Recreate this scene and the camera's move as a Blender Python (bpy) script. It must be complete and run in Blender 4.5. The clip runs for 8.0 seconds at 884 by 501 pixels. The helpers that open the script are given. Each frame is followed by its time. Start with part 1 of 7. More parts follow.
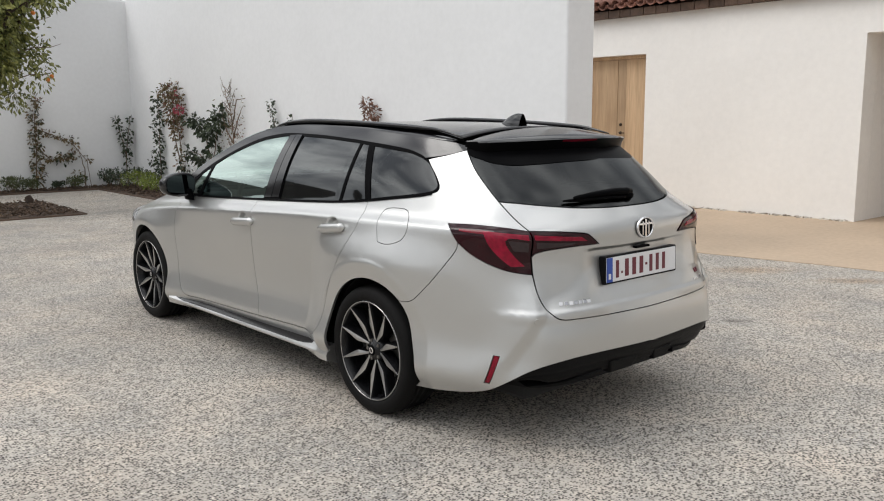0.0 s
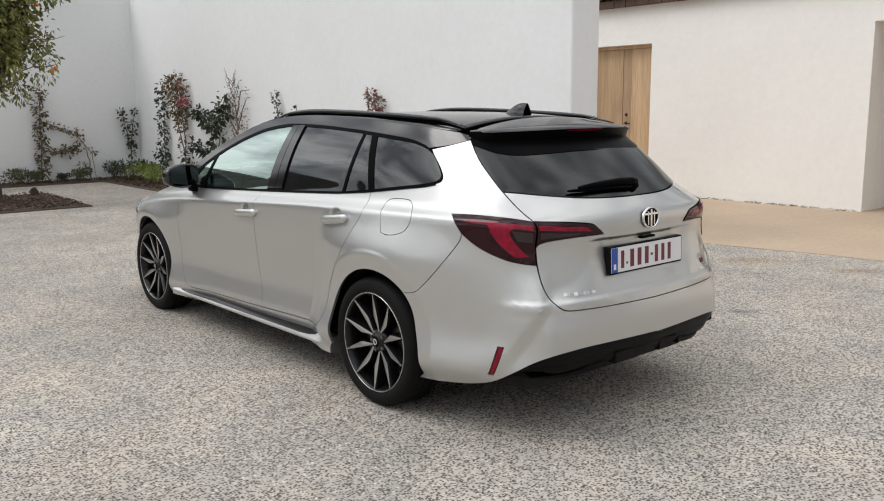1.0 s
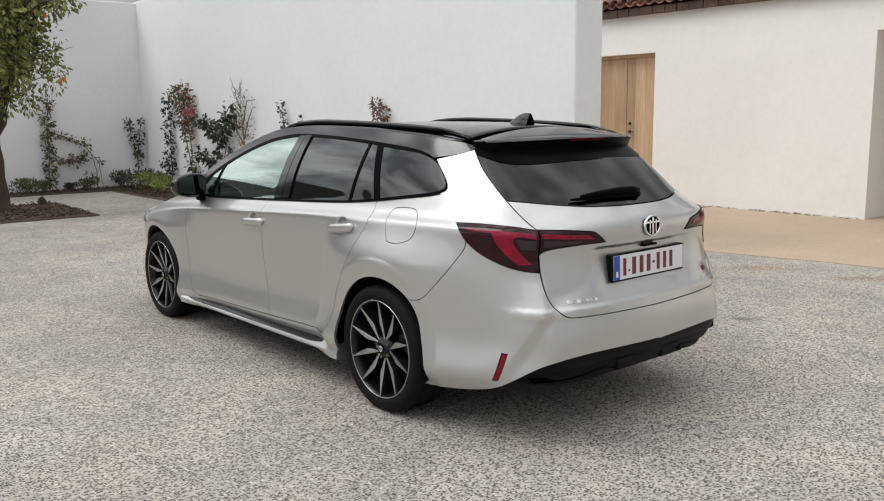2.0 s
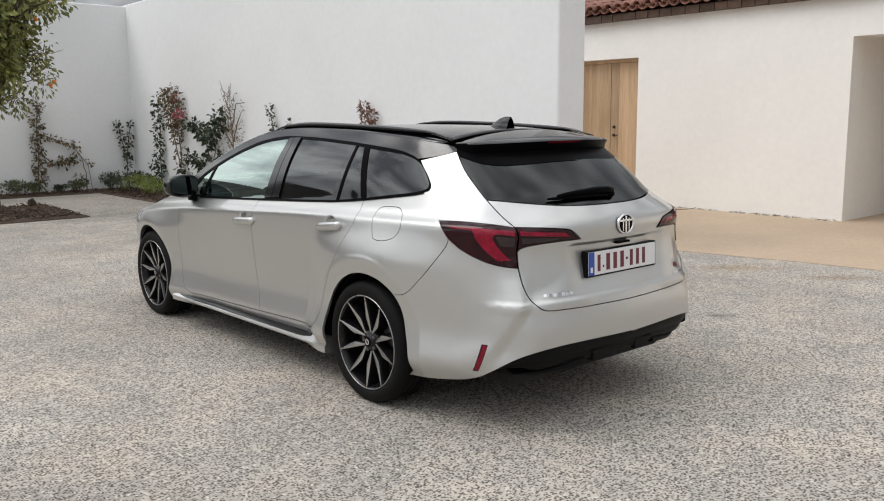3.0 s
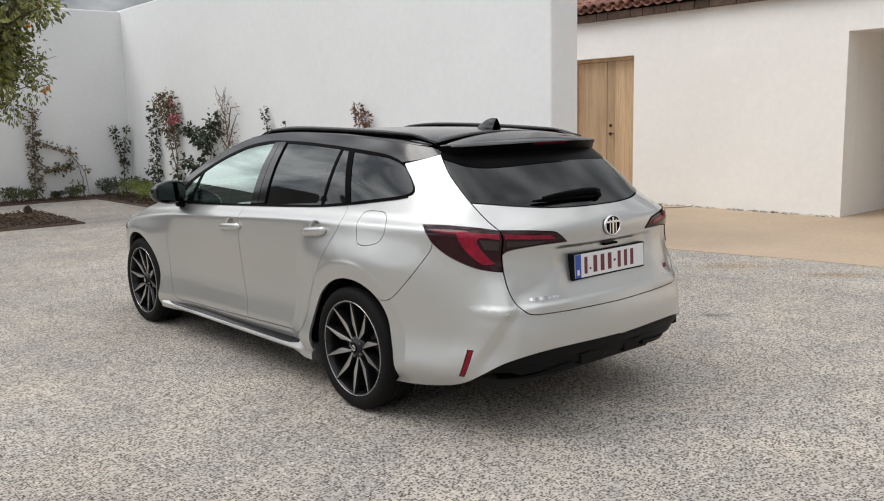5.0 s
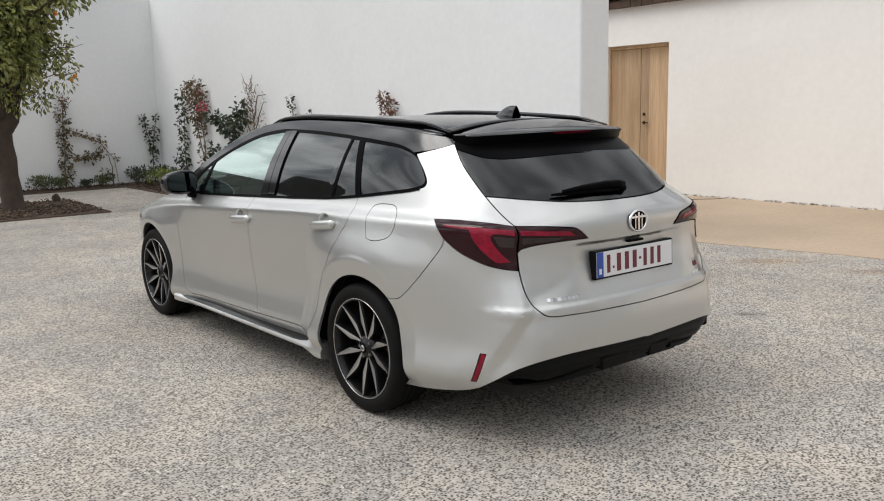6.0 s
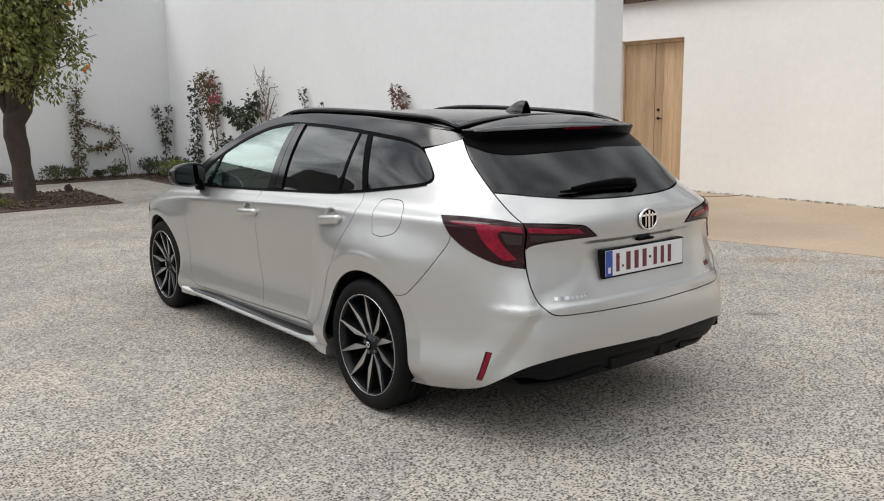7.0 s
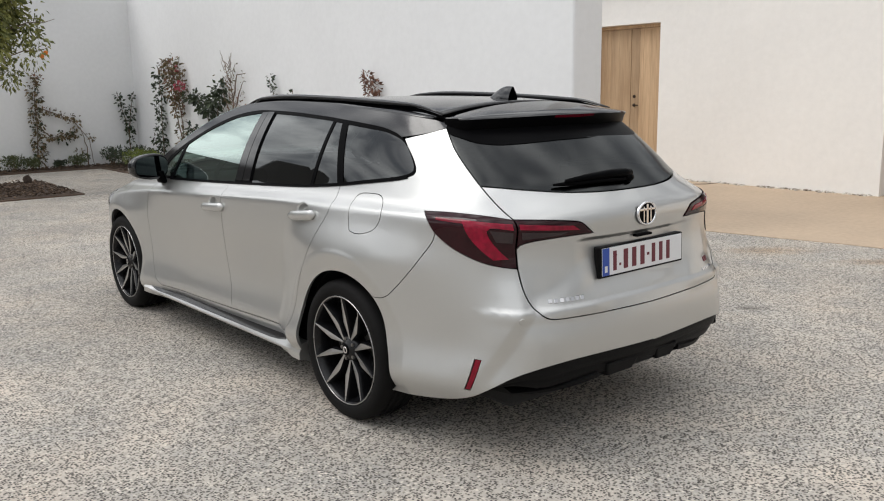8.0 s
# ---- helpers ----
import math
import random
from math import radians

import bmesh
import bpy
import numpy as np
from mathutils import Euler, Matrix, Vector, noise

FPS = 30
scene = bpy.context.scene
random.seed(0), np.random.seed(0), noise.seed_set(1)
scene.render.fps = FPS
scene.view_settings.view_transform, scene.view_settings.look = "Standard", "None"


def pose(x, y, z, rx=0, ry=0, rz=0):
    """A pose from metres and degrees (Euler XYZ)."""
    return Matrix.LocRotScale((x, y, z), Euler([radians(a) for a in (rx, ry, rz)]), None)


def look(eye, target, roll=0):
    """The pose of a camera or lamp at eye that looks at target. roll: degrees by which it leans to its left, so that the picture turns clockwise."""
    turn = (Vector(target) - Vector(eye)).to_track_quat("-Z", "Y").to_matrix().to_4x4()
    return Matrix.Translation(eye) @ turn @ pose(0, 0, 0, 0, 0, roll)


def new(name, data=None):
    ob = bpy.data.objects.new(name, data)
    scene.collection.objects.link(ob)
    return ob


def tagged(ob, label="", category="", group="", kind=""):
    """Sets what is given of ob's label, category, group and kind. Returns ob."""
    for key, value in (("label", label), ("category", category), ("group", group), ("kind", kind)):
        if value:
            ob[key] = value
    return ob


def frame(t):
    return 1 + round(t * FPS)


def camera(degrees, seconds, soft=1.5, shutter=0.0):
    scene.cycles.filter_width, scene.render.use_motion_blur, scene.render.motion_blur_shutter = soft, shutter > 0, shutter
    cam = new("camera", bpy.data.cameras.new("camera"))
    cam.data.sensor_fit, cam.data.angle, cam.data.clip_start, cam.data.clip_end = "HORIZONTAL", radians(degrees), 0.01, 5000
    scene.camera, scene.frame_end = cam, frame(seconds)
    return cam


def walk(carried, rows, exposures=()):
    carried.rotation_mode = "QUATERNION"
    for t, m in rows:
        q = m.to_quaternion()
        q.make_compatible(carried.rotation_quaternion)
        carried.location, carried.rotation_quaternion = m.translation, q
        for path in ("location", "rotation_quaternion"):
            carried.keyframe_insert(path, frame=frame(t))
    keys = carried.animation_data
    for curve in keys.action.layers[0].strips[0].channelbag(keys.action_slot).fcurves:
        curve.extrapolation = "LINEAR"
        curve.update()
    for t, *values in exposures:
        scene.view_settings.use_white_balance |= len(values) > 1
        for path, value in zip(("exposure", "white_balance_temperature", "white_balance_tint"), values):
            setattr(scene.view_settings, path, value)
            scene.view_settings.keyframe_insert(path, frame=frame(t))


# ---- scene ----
cam = camera(55.2, 8.0, soft=1.1)
PATH = [
    (0, (-3.18, -3.23, 1.445), (-1.89, -1.735, 1.127), -0.3),
    (0.5, (-3.166, -3.215, 1.437), (-1.883, -1.716, 1.107), -0.4),
    (1, (-3.158, -3.216, 1.438), (-1.88, -1.715, 1.1), -0.5),
    (1.5, (-3.165, -3.225, 1.446), (-1.899, -1.71, 1.123), -0.6),
    (3, (-3.3, -3.422, 1.446), (-2.007, -1.928, 1.135), -0.5),
    (3.5, (-3.341, -3.515, 1.447), (-2.039, -2.032, 1.12), -0.3),
    (4, (-3.343, -3.53, 1.455), (-2.033, -2.052, 1.135), -0.9),
    (4.5, (-3.309, -3.498, 1.456), (-2.003, -2.014, 1.15), -1.2),
    (6, (-2.977, -3.313, 1.447), (-1.752, -1.768, 1.113), -1.3),
    (6.5, (-2.953, -3.288, 1.445), (-1.75, -1.729, 1.094), -1.1),
    (7, (-2.926, -3.289, 1.45), (-1.726, -1.728, 1.102), -0.8),
    (7.5, (-2.891, -3.229, 1.444), (-1.669, -1.686, 1.09), -0.9),
    (8, (-2.792, -3.034, 1.445), (-1.541, -1.519, 1.067), -0.9),
]
walk(cam, [(t, look(eye, target, roll)) for t, eye, target, roll in PATH])


# ---- daylight: bright high cloud, a veiled sun from the left of the car ----
SUN_ELEV, SUN_AZ = 52.0, 306.0
world = bpy.data.worlds.new("sky")
scene.world = world
world.use_nodes = True
wn, wl = world.node_tree.nodes, world.node_tree.links
wn.clear()
w_out = wn.new("ShaderNodeOutputWorld")
w_bg = wn.new("ShaderNodeBackground")
w_sky = wn.new("ShaderNodeTexSky")
w_sky.sky_type = "NISHITA"
w_sky.sun_disc = False
w_sky.sun_elevation = radians(SUN_ELEV)
w_sky.sun_rotation = radians(SUN_AZ)
w_co = wn.new("ShaderNodeTexCoord")
w_map = wn.new("ShaderNodeMapping")
w_map.inputs["Location"].default_value = (2.1, 1.7, 0.9)
w_map.inputs["Scale"].default_value = (1.6, 1.6, 3.4)
w_noise = wn.new("ShaderNodeTexNoise")
w_noise.inputs["Scale"].default_value = 3.0
w_noise.inputs["Detail"].default_value = 6.0
w_noise.inputs["Roughness"].default_value = 0.52
w_ramp = wn.new("ShaderNodeValToRGB")
w_ramp.color_ramp.elements[0].position = 0.40
w_ramp.color_ramp.elements[0].color = (5.6, 5.8, 6.2, 1)
w_ramp.color_ramp.elements[1].position = 0.66
w_ramp.color_ramp.elements[1].color = (23.0, 23.0, 22.8, 1)
w_mix = wn.new("ShaderNodeMix")
w_mix.data_type = "RGBA"
w_mix.inputs[0].default_value = 0.85
wl.new(w_co.outputs["Generated"], w_map.inputs["Vector"])
wl.new(w_map.outputs["Vector"], w_noise.inputs["Vector"])
wl.new(w_noise.outputs["Fac"], w_ramp.inputs["Fac"])
wl.new(w_sky.outputs["Color"], w_mix.inputs[6])
wl.new(w_ramp.outputs["Color"], w_mix.inputs[7])
# an overcast sky is about three times brighter overhead than at the horizon
w_sep = wn.new("ShaderNodeSeparateXYZ")
w_dome = wn.new("ShaderNodeMapRange")
w_dome.inputs["From Min"].default_value, w_dome.inputs["From Max"].default_value = 0.0, 0.9
w_dome.inputs["To Min"].default_value, w_dome.inputs["To Max"].default_value = 0.64, 1.50
w_scale = wn.new("ShaderNodeVectorMath")
w_scale.operation = "SCALE"
wl.new(w_co.outputs["Generated"], w_sep.inputs["Vector"])
wl.new(w_sep.outputs["Z"], w_dome.inputs["Value"])
wl.new(w_mix.outputs[2], w_scale.inputs[0])
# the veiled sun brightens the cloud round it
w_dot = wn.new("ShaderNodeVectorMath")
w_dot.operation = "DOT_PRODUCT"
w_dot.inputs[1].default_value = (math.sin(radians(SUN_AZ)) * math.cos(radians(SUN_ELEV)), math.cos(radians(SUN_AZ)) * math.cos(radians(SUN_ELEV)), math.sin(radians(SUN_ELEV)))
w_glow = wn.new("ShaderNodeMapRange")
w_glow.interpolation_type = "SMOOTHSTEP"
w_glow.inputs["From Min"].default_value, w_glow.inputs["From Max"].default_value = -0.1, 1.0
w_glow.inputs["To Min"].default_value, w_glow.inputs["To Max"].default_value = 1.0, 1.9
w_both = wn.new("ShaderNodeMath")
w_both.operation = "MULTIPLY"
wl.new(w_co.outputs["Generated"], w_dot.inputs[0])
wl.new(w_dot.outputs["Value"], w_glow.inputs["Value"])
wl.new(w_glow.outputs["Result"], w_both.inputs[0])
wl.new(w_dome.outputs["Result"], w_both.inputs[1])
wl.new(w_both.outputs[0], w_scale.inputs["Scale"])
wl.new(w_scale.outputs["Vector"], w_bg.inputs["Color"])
w_bg.inputs["Strength"].default_value = 0.0495
wl.new(w_bg.outputs["Background"], w_out.inputs["Surface"])

sun = new("sun", bpy.data.lights.new("sun", "SUN"))
sun.data.energy = 0.95
sun.data.angle = radians(30)
sun.data.color = (1.0, 0.97, 0.93)
sun_az = radians(SUN_AZ)
sun.matrix_world = look((0, 0, 0), (-math.sin(sun_az) * math.cos(radians(SUN_ELEV)), -math.cos(sun_az) * math.cos(radians(SUN_ELEV)), -math.sin(radians(SUN_ELEV))))
sun.location = (-20, -6, 30)


# ---- materials ----
def material(name, color, rough=0.6, metal=0.0, var=0.12, scale=6.0, fine=60.0, bump=0.0, spec=0.5, coat=0.0, tint=None, stretch=None):
    """A surface with two scales of variation in colour and gloss, and a fine relief."""
    m = bpy.data.materials.new(name)
    m.use_nodes = True
    n, l = m.node_tree.nodes, m.node_tree.links
    b = n["Principled BSDF"]
    b.inputs["Metallic"].default_value = metal
    b.inputs["Specular IOR Level"].default_value = spec
    b.inputs["Coat Weight"].default_value = coat
    b.inputs["Coat Roughness"].default_value = 0.03
    co = n.new("ShaderNodeTexCoord")
    big, small = n.new("ShaderNodeTexNoise"), n.new("ShaderNodeTexNoise")
    for tex, sc, de in ((big, scale, 4.0), (small, fine, 3.0)):
        tex.inputs["Scale"].default_value = sc
        tex.inputs["Detail"].default_value = de
        if stretch:
            mp = n.new("ShaderNodeMapping")
            mp.inputs["Scale"].default_value = stretch
            l.new(co.outputs["Object"], mp.inputs["Vector"])
            l.new(mp.outputs["Vector"], tex.inputs["Vector"])
        else:
            l.new(co.outputs["Object"], tex.inputs["Vector"])
    add = n.new("ShaderNodeMath")
    add.operation = "MULTIPLY_ADD"
    add.inputs[1].default_value = 0.6
    l.new(big.outputs["Fac"], add.inputs[0])
    half = n.new("ShaderNodeMath")
    half.operation = "MULTIPLY"
    half.inputs[1].default_value = 0.4
    l.new(small.outputs["Fac"], half.inputs[0])
    l.new(half.outputs[0], add.inputs[2])
    ramp = n.new("ShaderNodeValToRGB")
    lo = [max(0.0, c * (1 - var)) for c in color]
    hi = [min(1.0, c * (1 + var)) for c in (tint or color)]
    ramp.color_ramp.elements[0].position, ramp.color_ramp.elements[1].position = 0.3, 0.7
    ramp.color_ramp.elements[0].color, ramp.color_ramp.elements[1].color = (*lo, 1), (*hi, 1)
    l.new(add.outputs[0], ramp.inputs["Fac"])
    l.new(ramp.outputs["Color"], b.inputs["Base Color"])
    mr = n.new("ShaderNodeMapRange")
    mr.inputs["To Min"].default_value, mr.inputs["To Max"].default_value = max(0.0, rough * 0.88), min(1.0, rough * 1.12)
    l.new(big.outputs["Fac"], mr.inputs["Value"])
    l.new(mr.outputs["Result"], b.inputs["Roughness"])
    if bump:
        bp = n.new("ShaderNodeBump")
        bp.inputs["Strength"].default_value = 0.6
        bp.inputs["Distance"].default_value = bump
        l.new(small.outputs["Fac"], bp.inputs["Height"])
        l.new(bp.outputs["Normal"], b.inputs["Normal"])
    return m


def per_piece(m, amount):
    """Lets each piece of a set be a little lighter or darker than its neighbours."""
    n, l = m.node_tree.nodes, m.node_tree.links
    b = n["Principled BSDF"]
    src = b.inputs["Base Color"].links[0].from_socket
    info = n.new("ShaderNodeObjectInfo")
    mr = n.new("ShaderNodeMapRange")
    mr.inputs["To Min"].default_value, mr.inputs["To Max"].default_value = 1 - amount, 1 + amount
    l.new(info.outputs["Random"], mr.inputs["Value"])
    hsv = n.new("ShaderNodeHueSaturation")
    l.new(src, hsv.inputs["Color"])
    l.new(mr.outputs["Result"], hsv.inputs["Value"])
    l.new(hsv.outputs["Color"], b.inputs["Base Color"])
    return m


def leaf_material(name, dark, light, rough=0.55):
    m = material(name, dark, rough, var=0.1)
    n, l = m.node_tree.nodes, m.node_tree.links
    b = n["Principled BSDF"]
    geo = n.new("ShaderNodeNewGeometry")
    ramp = n.new("ShaderNodeValToRGB")
    ramp.color_ramp.elements[0].color, ramp.color_ramp.elements[1].color = (*dark, 1), (*light, 1)
    l.new(geo.outputs["Random Per Island"], ramp.inputs["Fac"])
    l.new(ramp.outputs["Color"], b.inputs["Base Color"])
    b.inputs["Transmission Weight"].default_value = 0.0
    b.inputs["Subsurface Weight"].default_value = 0.0
    return m


def ground_material():
    """Washed concrete: cream mortar with small dark and pale chips, and broad stains."""
    m = bpy.data.materials.new("washed_concrete")
    m.use_nodes = True
    n, l = m.node_tree.nodes, m.node_tree.links
    b = n["Principled BSDF"]
    co = n.new("ShaderNodeTexCoord")

    def noise_tex(scale, detail=3.0, rough=0.5):
        t = n.new("ShaderNodeTexNoise")
        t.inputs["Scale"].default_value, t.inputs["Detail"].default_value, t.inputs["Roughness"].default_value = scale, detail, rough
        l.new(co.outputs["Object"], t.inputs["Vector"])
        return t

    def ramp_of(sock, p0, c0, p1, c1):
        r = n.new("ShaderNodeValToRGB")
        r.color_ramp.elements[0].position, r.color_ramp.elements[1].position = p0, p1
        r.color_ramp.elements[0].color, r.color_ramp.elements[1].color = (*c0, 1), (*c1, 1)
        l.new(sock, r.inputs["Fac"])
        return r.outputs["Color"]

    def mixed(kind, fac, a, c):
        x = n.new("ShaderNodeMix")
        x.data_type, x.blend_type = "RGBA", kind
        if isinstance(fac, float):
            x.inputs[0].default_value = fac
        else:
            l.new(fac, x.inputs[0])
        l.new(a, x.inputs[6])
        l.new(c, x.inputs[7])
        return x.outputs[2]

    stains = noise_tex(0.33, 5.0, 0.6)
    blush = noise_tex(1.1, 4.0, 0.6)
    patch = noise_tex(2.2, 9.0, 0.72)
    base = ramp_of(stains.outputs["Fac"], 0.34, (0.35, 0.325, 0.290), 0.68, (0.57, 0.52, 0.457))
    worn = ramp_of(patch.outputs["Fac"], 0.36, (0.78, 0.80, 0.83), 0.64, (1.16, 1.15, 1.13))
    col = mixed("MULTIPLY", 1.0, base, worn)
    col = mixed("MULTIPLY", 1.0, col, ramp_of(blush.outputs["Fac"], 0.42, (0.98, 0.99, 1.0), 0.70, (1.03, 0.985, 0.955)))
    mottle = noise_tex(36.0, 3.0, 0.6)
    mottle_col = ramp_of(mottle.outputs["Fac"], 0.36, (0.91, 0.91, 0.91), 0.64, (1.07, 1.07, 1.07))
    wob = n.new("ShaderNodeTexNoise")
    wob.inputs["Scale"].default_value, wob.inputs["Detail"].default_value = 130.0, 2.0
    l.new(co.outputs["Object"], wob.inputs["Vector"])
    wmul = n.new("ShaderNodeVectorMath")
    wmul.operation = "MULTIPLY_ADD"
    wmul.inputs[1].default_value = (0.007, 0.007, 0.007)
    l.new(wob.outputs["Color"], wmul.inputs[0])
    l.new(co.outputs["Object"], wmul.inputs[2])
    ragged = wmul.outputs["Vector"]

    def chips_of(scale, cover, size0, size1):
        """Separate stone chips: some cells of a Voronoi pattern, each filled only near its middle."""
        v = n.new("ShaderNodeTexVoronoi")
        v.inputs["Scale"].default_value = scale
        l.new(ragged, v.inputs["Vector"])
        sep = n.new("ShaderNodeSeparateColor")
        l.new(v.outputs["Color"], sep.inputs["Color"])
        pick = ramp_of(sep.outputs[0], cover - 0.02, (1, 1, 1), cover + 0.02, (0, 0, 0))
        fill = ramp_of(v.outputs["Distance"], size0, (1, 1, 1), size1, (0, 0, 0))
        return mixed("MULTIPLY", 1.0, pick, fill), sep.outputs[1], v

    pale, tone_p, vp = chips_of(64.0, 0.5, 0.36, 0.56)
    col = mixed("MIX", pale, col, ramp_of(tone_p, 0.0, (0.38, 0.352, 0.31), 1.0, (0.67, 0.62, 0.54)))
    mid, tone_m, _ = chips_of(80.0, 0.52, 0.34, 0.58)
    col = mixed("MIX", mid, col, ramp_of(tone_m, 0.0, (0.075, 0.068, 0.06), 1.0, (0.26, 0.235, 0.205)))
    dark, tone_d, _ = chips_of(92.0, 0.50, 0.34, 0.56)
    col = mixed("MIX", dark, col, ramp_of(tone_d, 0.0, (0.012, 0.0115, 0.011), 1.0, (0.12, 0.106, 0.095)))
    col = mixed("MULTIPLY", 1.0, col, mottle_col)
    chips = vp

    def stain(cx, cy, sx, sy, turn, tone):
        """An oily mark with a ragged edge."""
        mp = n.new("ShaderNodeMapping")
        mp.vector_type = "TEXTURE"
        mp.inputs["Location"].default_value = (cx, cy, 0)
        mp.inputs["Rotation"].default_value = (0, 0, radians(turn))
        mp.inputs["Scale"].default_value = (2 * sx, 2 * sy, 1)
        l.new(co.outputs["Object"], mp.inputs["Vector"])
        ln = n.new("ShaderNodeVectorMath")
        ln.operation = "LENGTH"
        l.new(mp.outputs["Vector"], ln.inputs[0])
        rag = noise_tex(14.0, 4.0, 0.6)
        ad = n.new("ShaderNodeMath")
        ad.operation = "MULTIPLY_ADD"
        ad.inputs[1].default_value = 0.7
        l.new(rag.outputs["Fac"], ad.inputs[0])
        l.new(ln.outputs["Value"], ad.inputs[2])
        return ramp_of(ad.outputs[0], 0.42, tone, 0.92, (1, 1, 1))

    oil, rust = (0.55, 0.54, 0.53), (0.80, 0.70, 0.60)
    for args in ((2.17, -0.19, 0.12, 0.06, -42, oil), (4.05, 0.75, 0.45, 0.22, -40, rust), (4.25, -0.15, 0.42, 0.16, -45, rust), (-2.45, 4.9, 0.2, 0.06, 30, oil)):
        col = mixed("MULTIPLY", 1.0, col, stain(*args))
    l.new(col, b.inputs["Base Color"])
    b.inputs["Roughness"].default_value = 0.85
    b.inputs["Specular IOR Level"].default_value = 0.3
    bp = n.new("ShaderNodeBump")
    bp.inputs["Strength"].default_value, bp.inputs["Distance"].default_value = 0.4, 0.0012
    l.new(chips.outputs["Distance"], bp.inputs["Height"])
    l.new(bp.outputs["Normal"], b.inputs["Normal"])
    return m


M_GROUND = ground_material()
M_PAVE = material("smooth_beige_concrete", (0.475, 0.365, 0.262), 0.8, var=0.15, scale=0.8, fine=18.0, bump=0.002)
M_PLASTER = material("white_limewash", (0.82, 0.825, 0.83), 0.9, var=0.045, scale=0.6, fine=14.0, bump=0.002, spec=0.2)
M_PLASTER_WARM = material("warm_white_limewash", (0.88, 0.863, 0.832), 0.9, var=0.045, scale=0.7, fine=14.0, bump=0.0025, spec=0.2)
M_PLASTER_GREY = material("grey_stone_render", (0.16, 0.156, 0.150), 0.9, var=0.1, scale=0.6, fine=20.0, bump=0.004)
M_FLAKE = leaf_material("fallen_plaster", (0.16, 0.12, 0.085), (0.84, 0.80, 0.73), 0.9)
M_SOIL = material("bark_mulch_soil", (0.075, 0.05, 0.035), 0.95, var=0.45, scale=9.0, fine=70.0, bump=0.02)
M_KERB = material("rusted_edging", (0.10, 0.065, 0.045), 0.8, var=0.3, scale=5.0)
M_OAK = per_piece(material("oiled_oak", (0.45, 0.292, 0.165), 0.6, var=0.20, scale=6.0, fine=45.0, bump=0.0004, tint=(0.51, 0.36, 0.222), stretch=(1.0, 1.0, 0.07)), 0.17)
M_IRON = material("dark_bronze", (0.05, 0.035, 0.025), 0.45, metal=0.7)
M_TILE = per_piece(material("old_clay_tile", (0.25, 0.120, 0.090), 0.85, var=0.35, scale=7.0, fine=45.0, bump=0.003), 0.3)
M_EAVE = per_piece(material("dark_eave_brick", (0.095, 0.060, 0.043), 0.9, var=0.4, scale=9.0, bump=0.005), 0.22)
M_BARK = material("grey_brown_bark", (0.060, 0.042, 0.032), 0.9, var=0.35, scale=7.0, fine=50.0, bump=0.012)
M_LEAF = leaf_material("orange_tree_leaf", (0.072, 0.092, 0.022), (0.34, 0.34, 0.10))
M_LEAF_DARK = leaf_material("dark_climber_leaf", (0.014, 0.026, 0.012), (0.045, 0.065, 0.026))
M_LEAF_OLIVE = leaf_material("olive_brown_leaf", (0.07, 0.065, 0.025), (0.20, 0.13, 0.06))
M_LEAF_RED = leaf_material("autumn_red_leaf", (0.105, 0.046, 0.030), (0.22, 0.105, 0.062))
M_LEAF_BRIGHT = leaf_material("bright_shrub_leaf", (0.105, 0.145, 0.022), (0.26, 0.31, 0.055))
M_LEAF_HERB = leaf_material("herb_leaf", (0.035, 0.048, 0.018), (0.12, 0.14, 0.05))
M_FLOWER = leaf_material("pink_bract", (0.38, 0.05, 0.08), (0.55, 0.12, 0.16))
M_FRUIT = material("orange_peel", (0.75, 0.22, 0.03), 0.45, var=0.12, scale=15.0, fine=120.0, bump=0.001)
M_TWIG = material("dry_twig", (0.17, 0.12, 0.085), 0.9, var=0.25, scale=20.0)


# ---- building blocks ----
def mesh_of(bm, name, mats=(), smooth=False):
    me = bpy.data.meshes.new(name)
    bm.to_mesh(me)
    bm.free()
    for m in mats if isinstance(mats, (list, tuple)) else (mats,):
        me.materials.append(m)
    if smooth:
        for p in me.polygons:
            p.use_smooth = True
    return me


def part(name, bm, mat, parent=None, label="", smooth=False, m=None):
    """One mesh object, under a thing or a part of it."""
    ob = new(name, mesh_of(bm, name, mat, smooth) if isinstance(bm, bmesh.types.BMesh) else bm)
    if parent:
        ob.parent = parent
    if m is not None:
        ob.matrix_basis = m
    if label:
        tagged(ob, label)
    return ob


def empty(name, m=None):
    ob = new(name)
    ob.empty_display_size = 0.1
    if m is not None:
        ob.matrix_basis = m
    return ob


def box(bm, x0, x1, y0, y1, z0, z1, bevel=0.0, seg=2):
    r = bmesh.ops.create_cube(bm, size=1.0)
    vs = r["verts"]
    for v in vs:
        v.co = Vector(((x0 + x1) / 2 + v.co.x * (x1 - x0), (y0 + y1) / 2 + v.co.y * (y1 - y0), (z0 + z1) / 2 + v.co.z * (z1 - z0)))
    if bevel:
        es = list({e for v in vs for e in v.link_edges})
        bmesh.ops.bevel(bm, geom=es, offset=bevel, segments=seg, affect="EDGES", profile=0.5)
    return bm


def box_bm(*a, **k):
    return box(bmesh.new(), *a, **k)


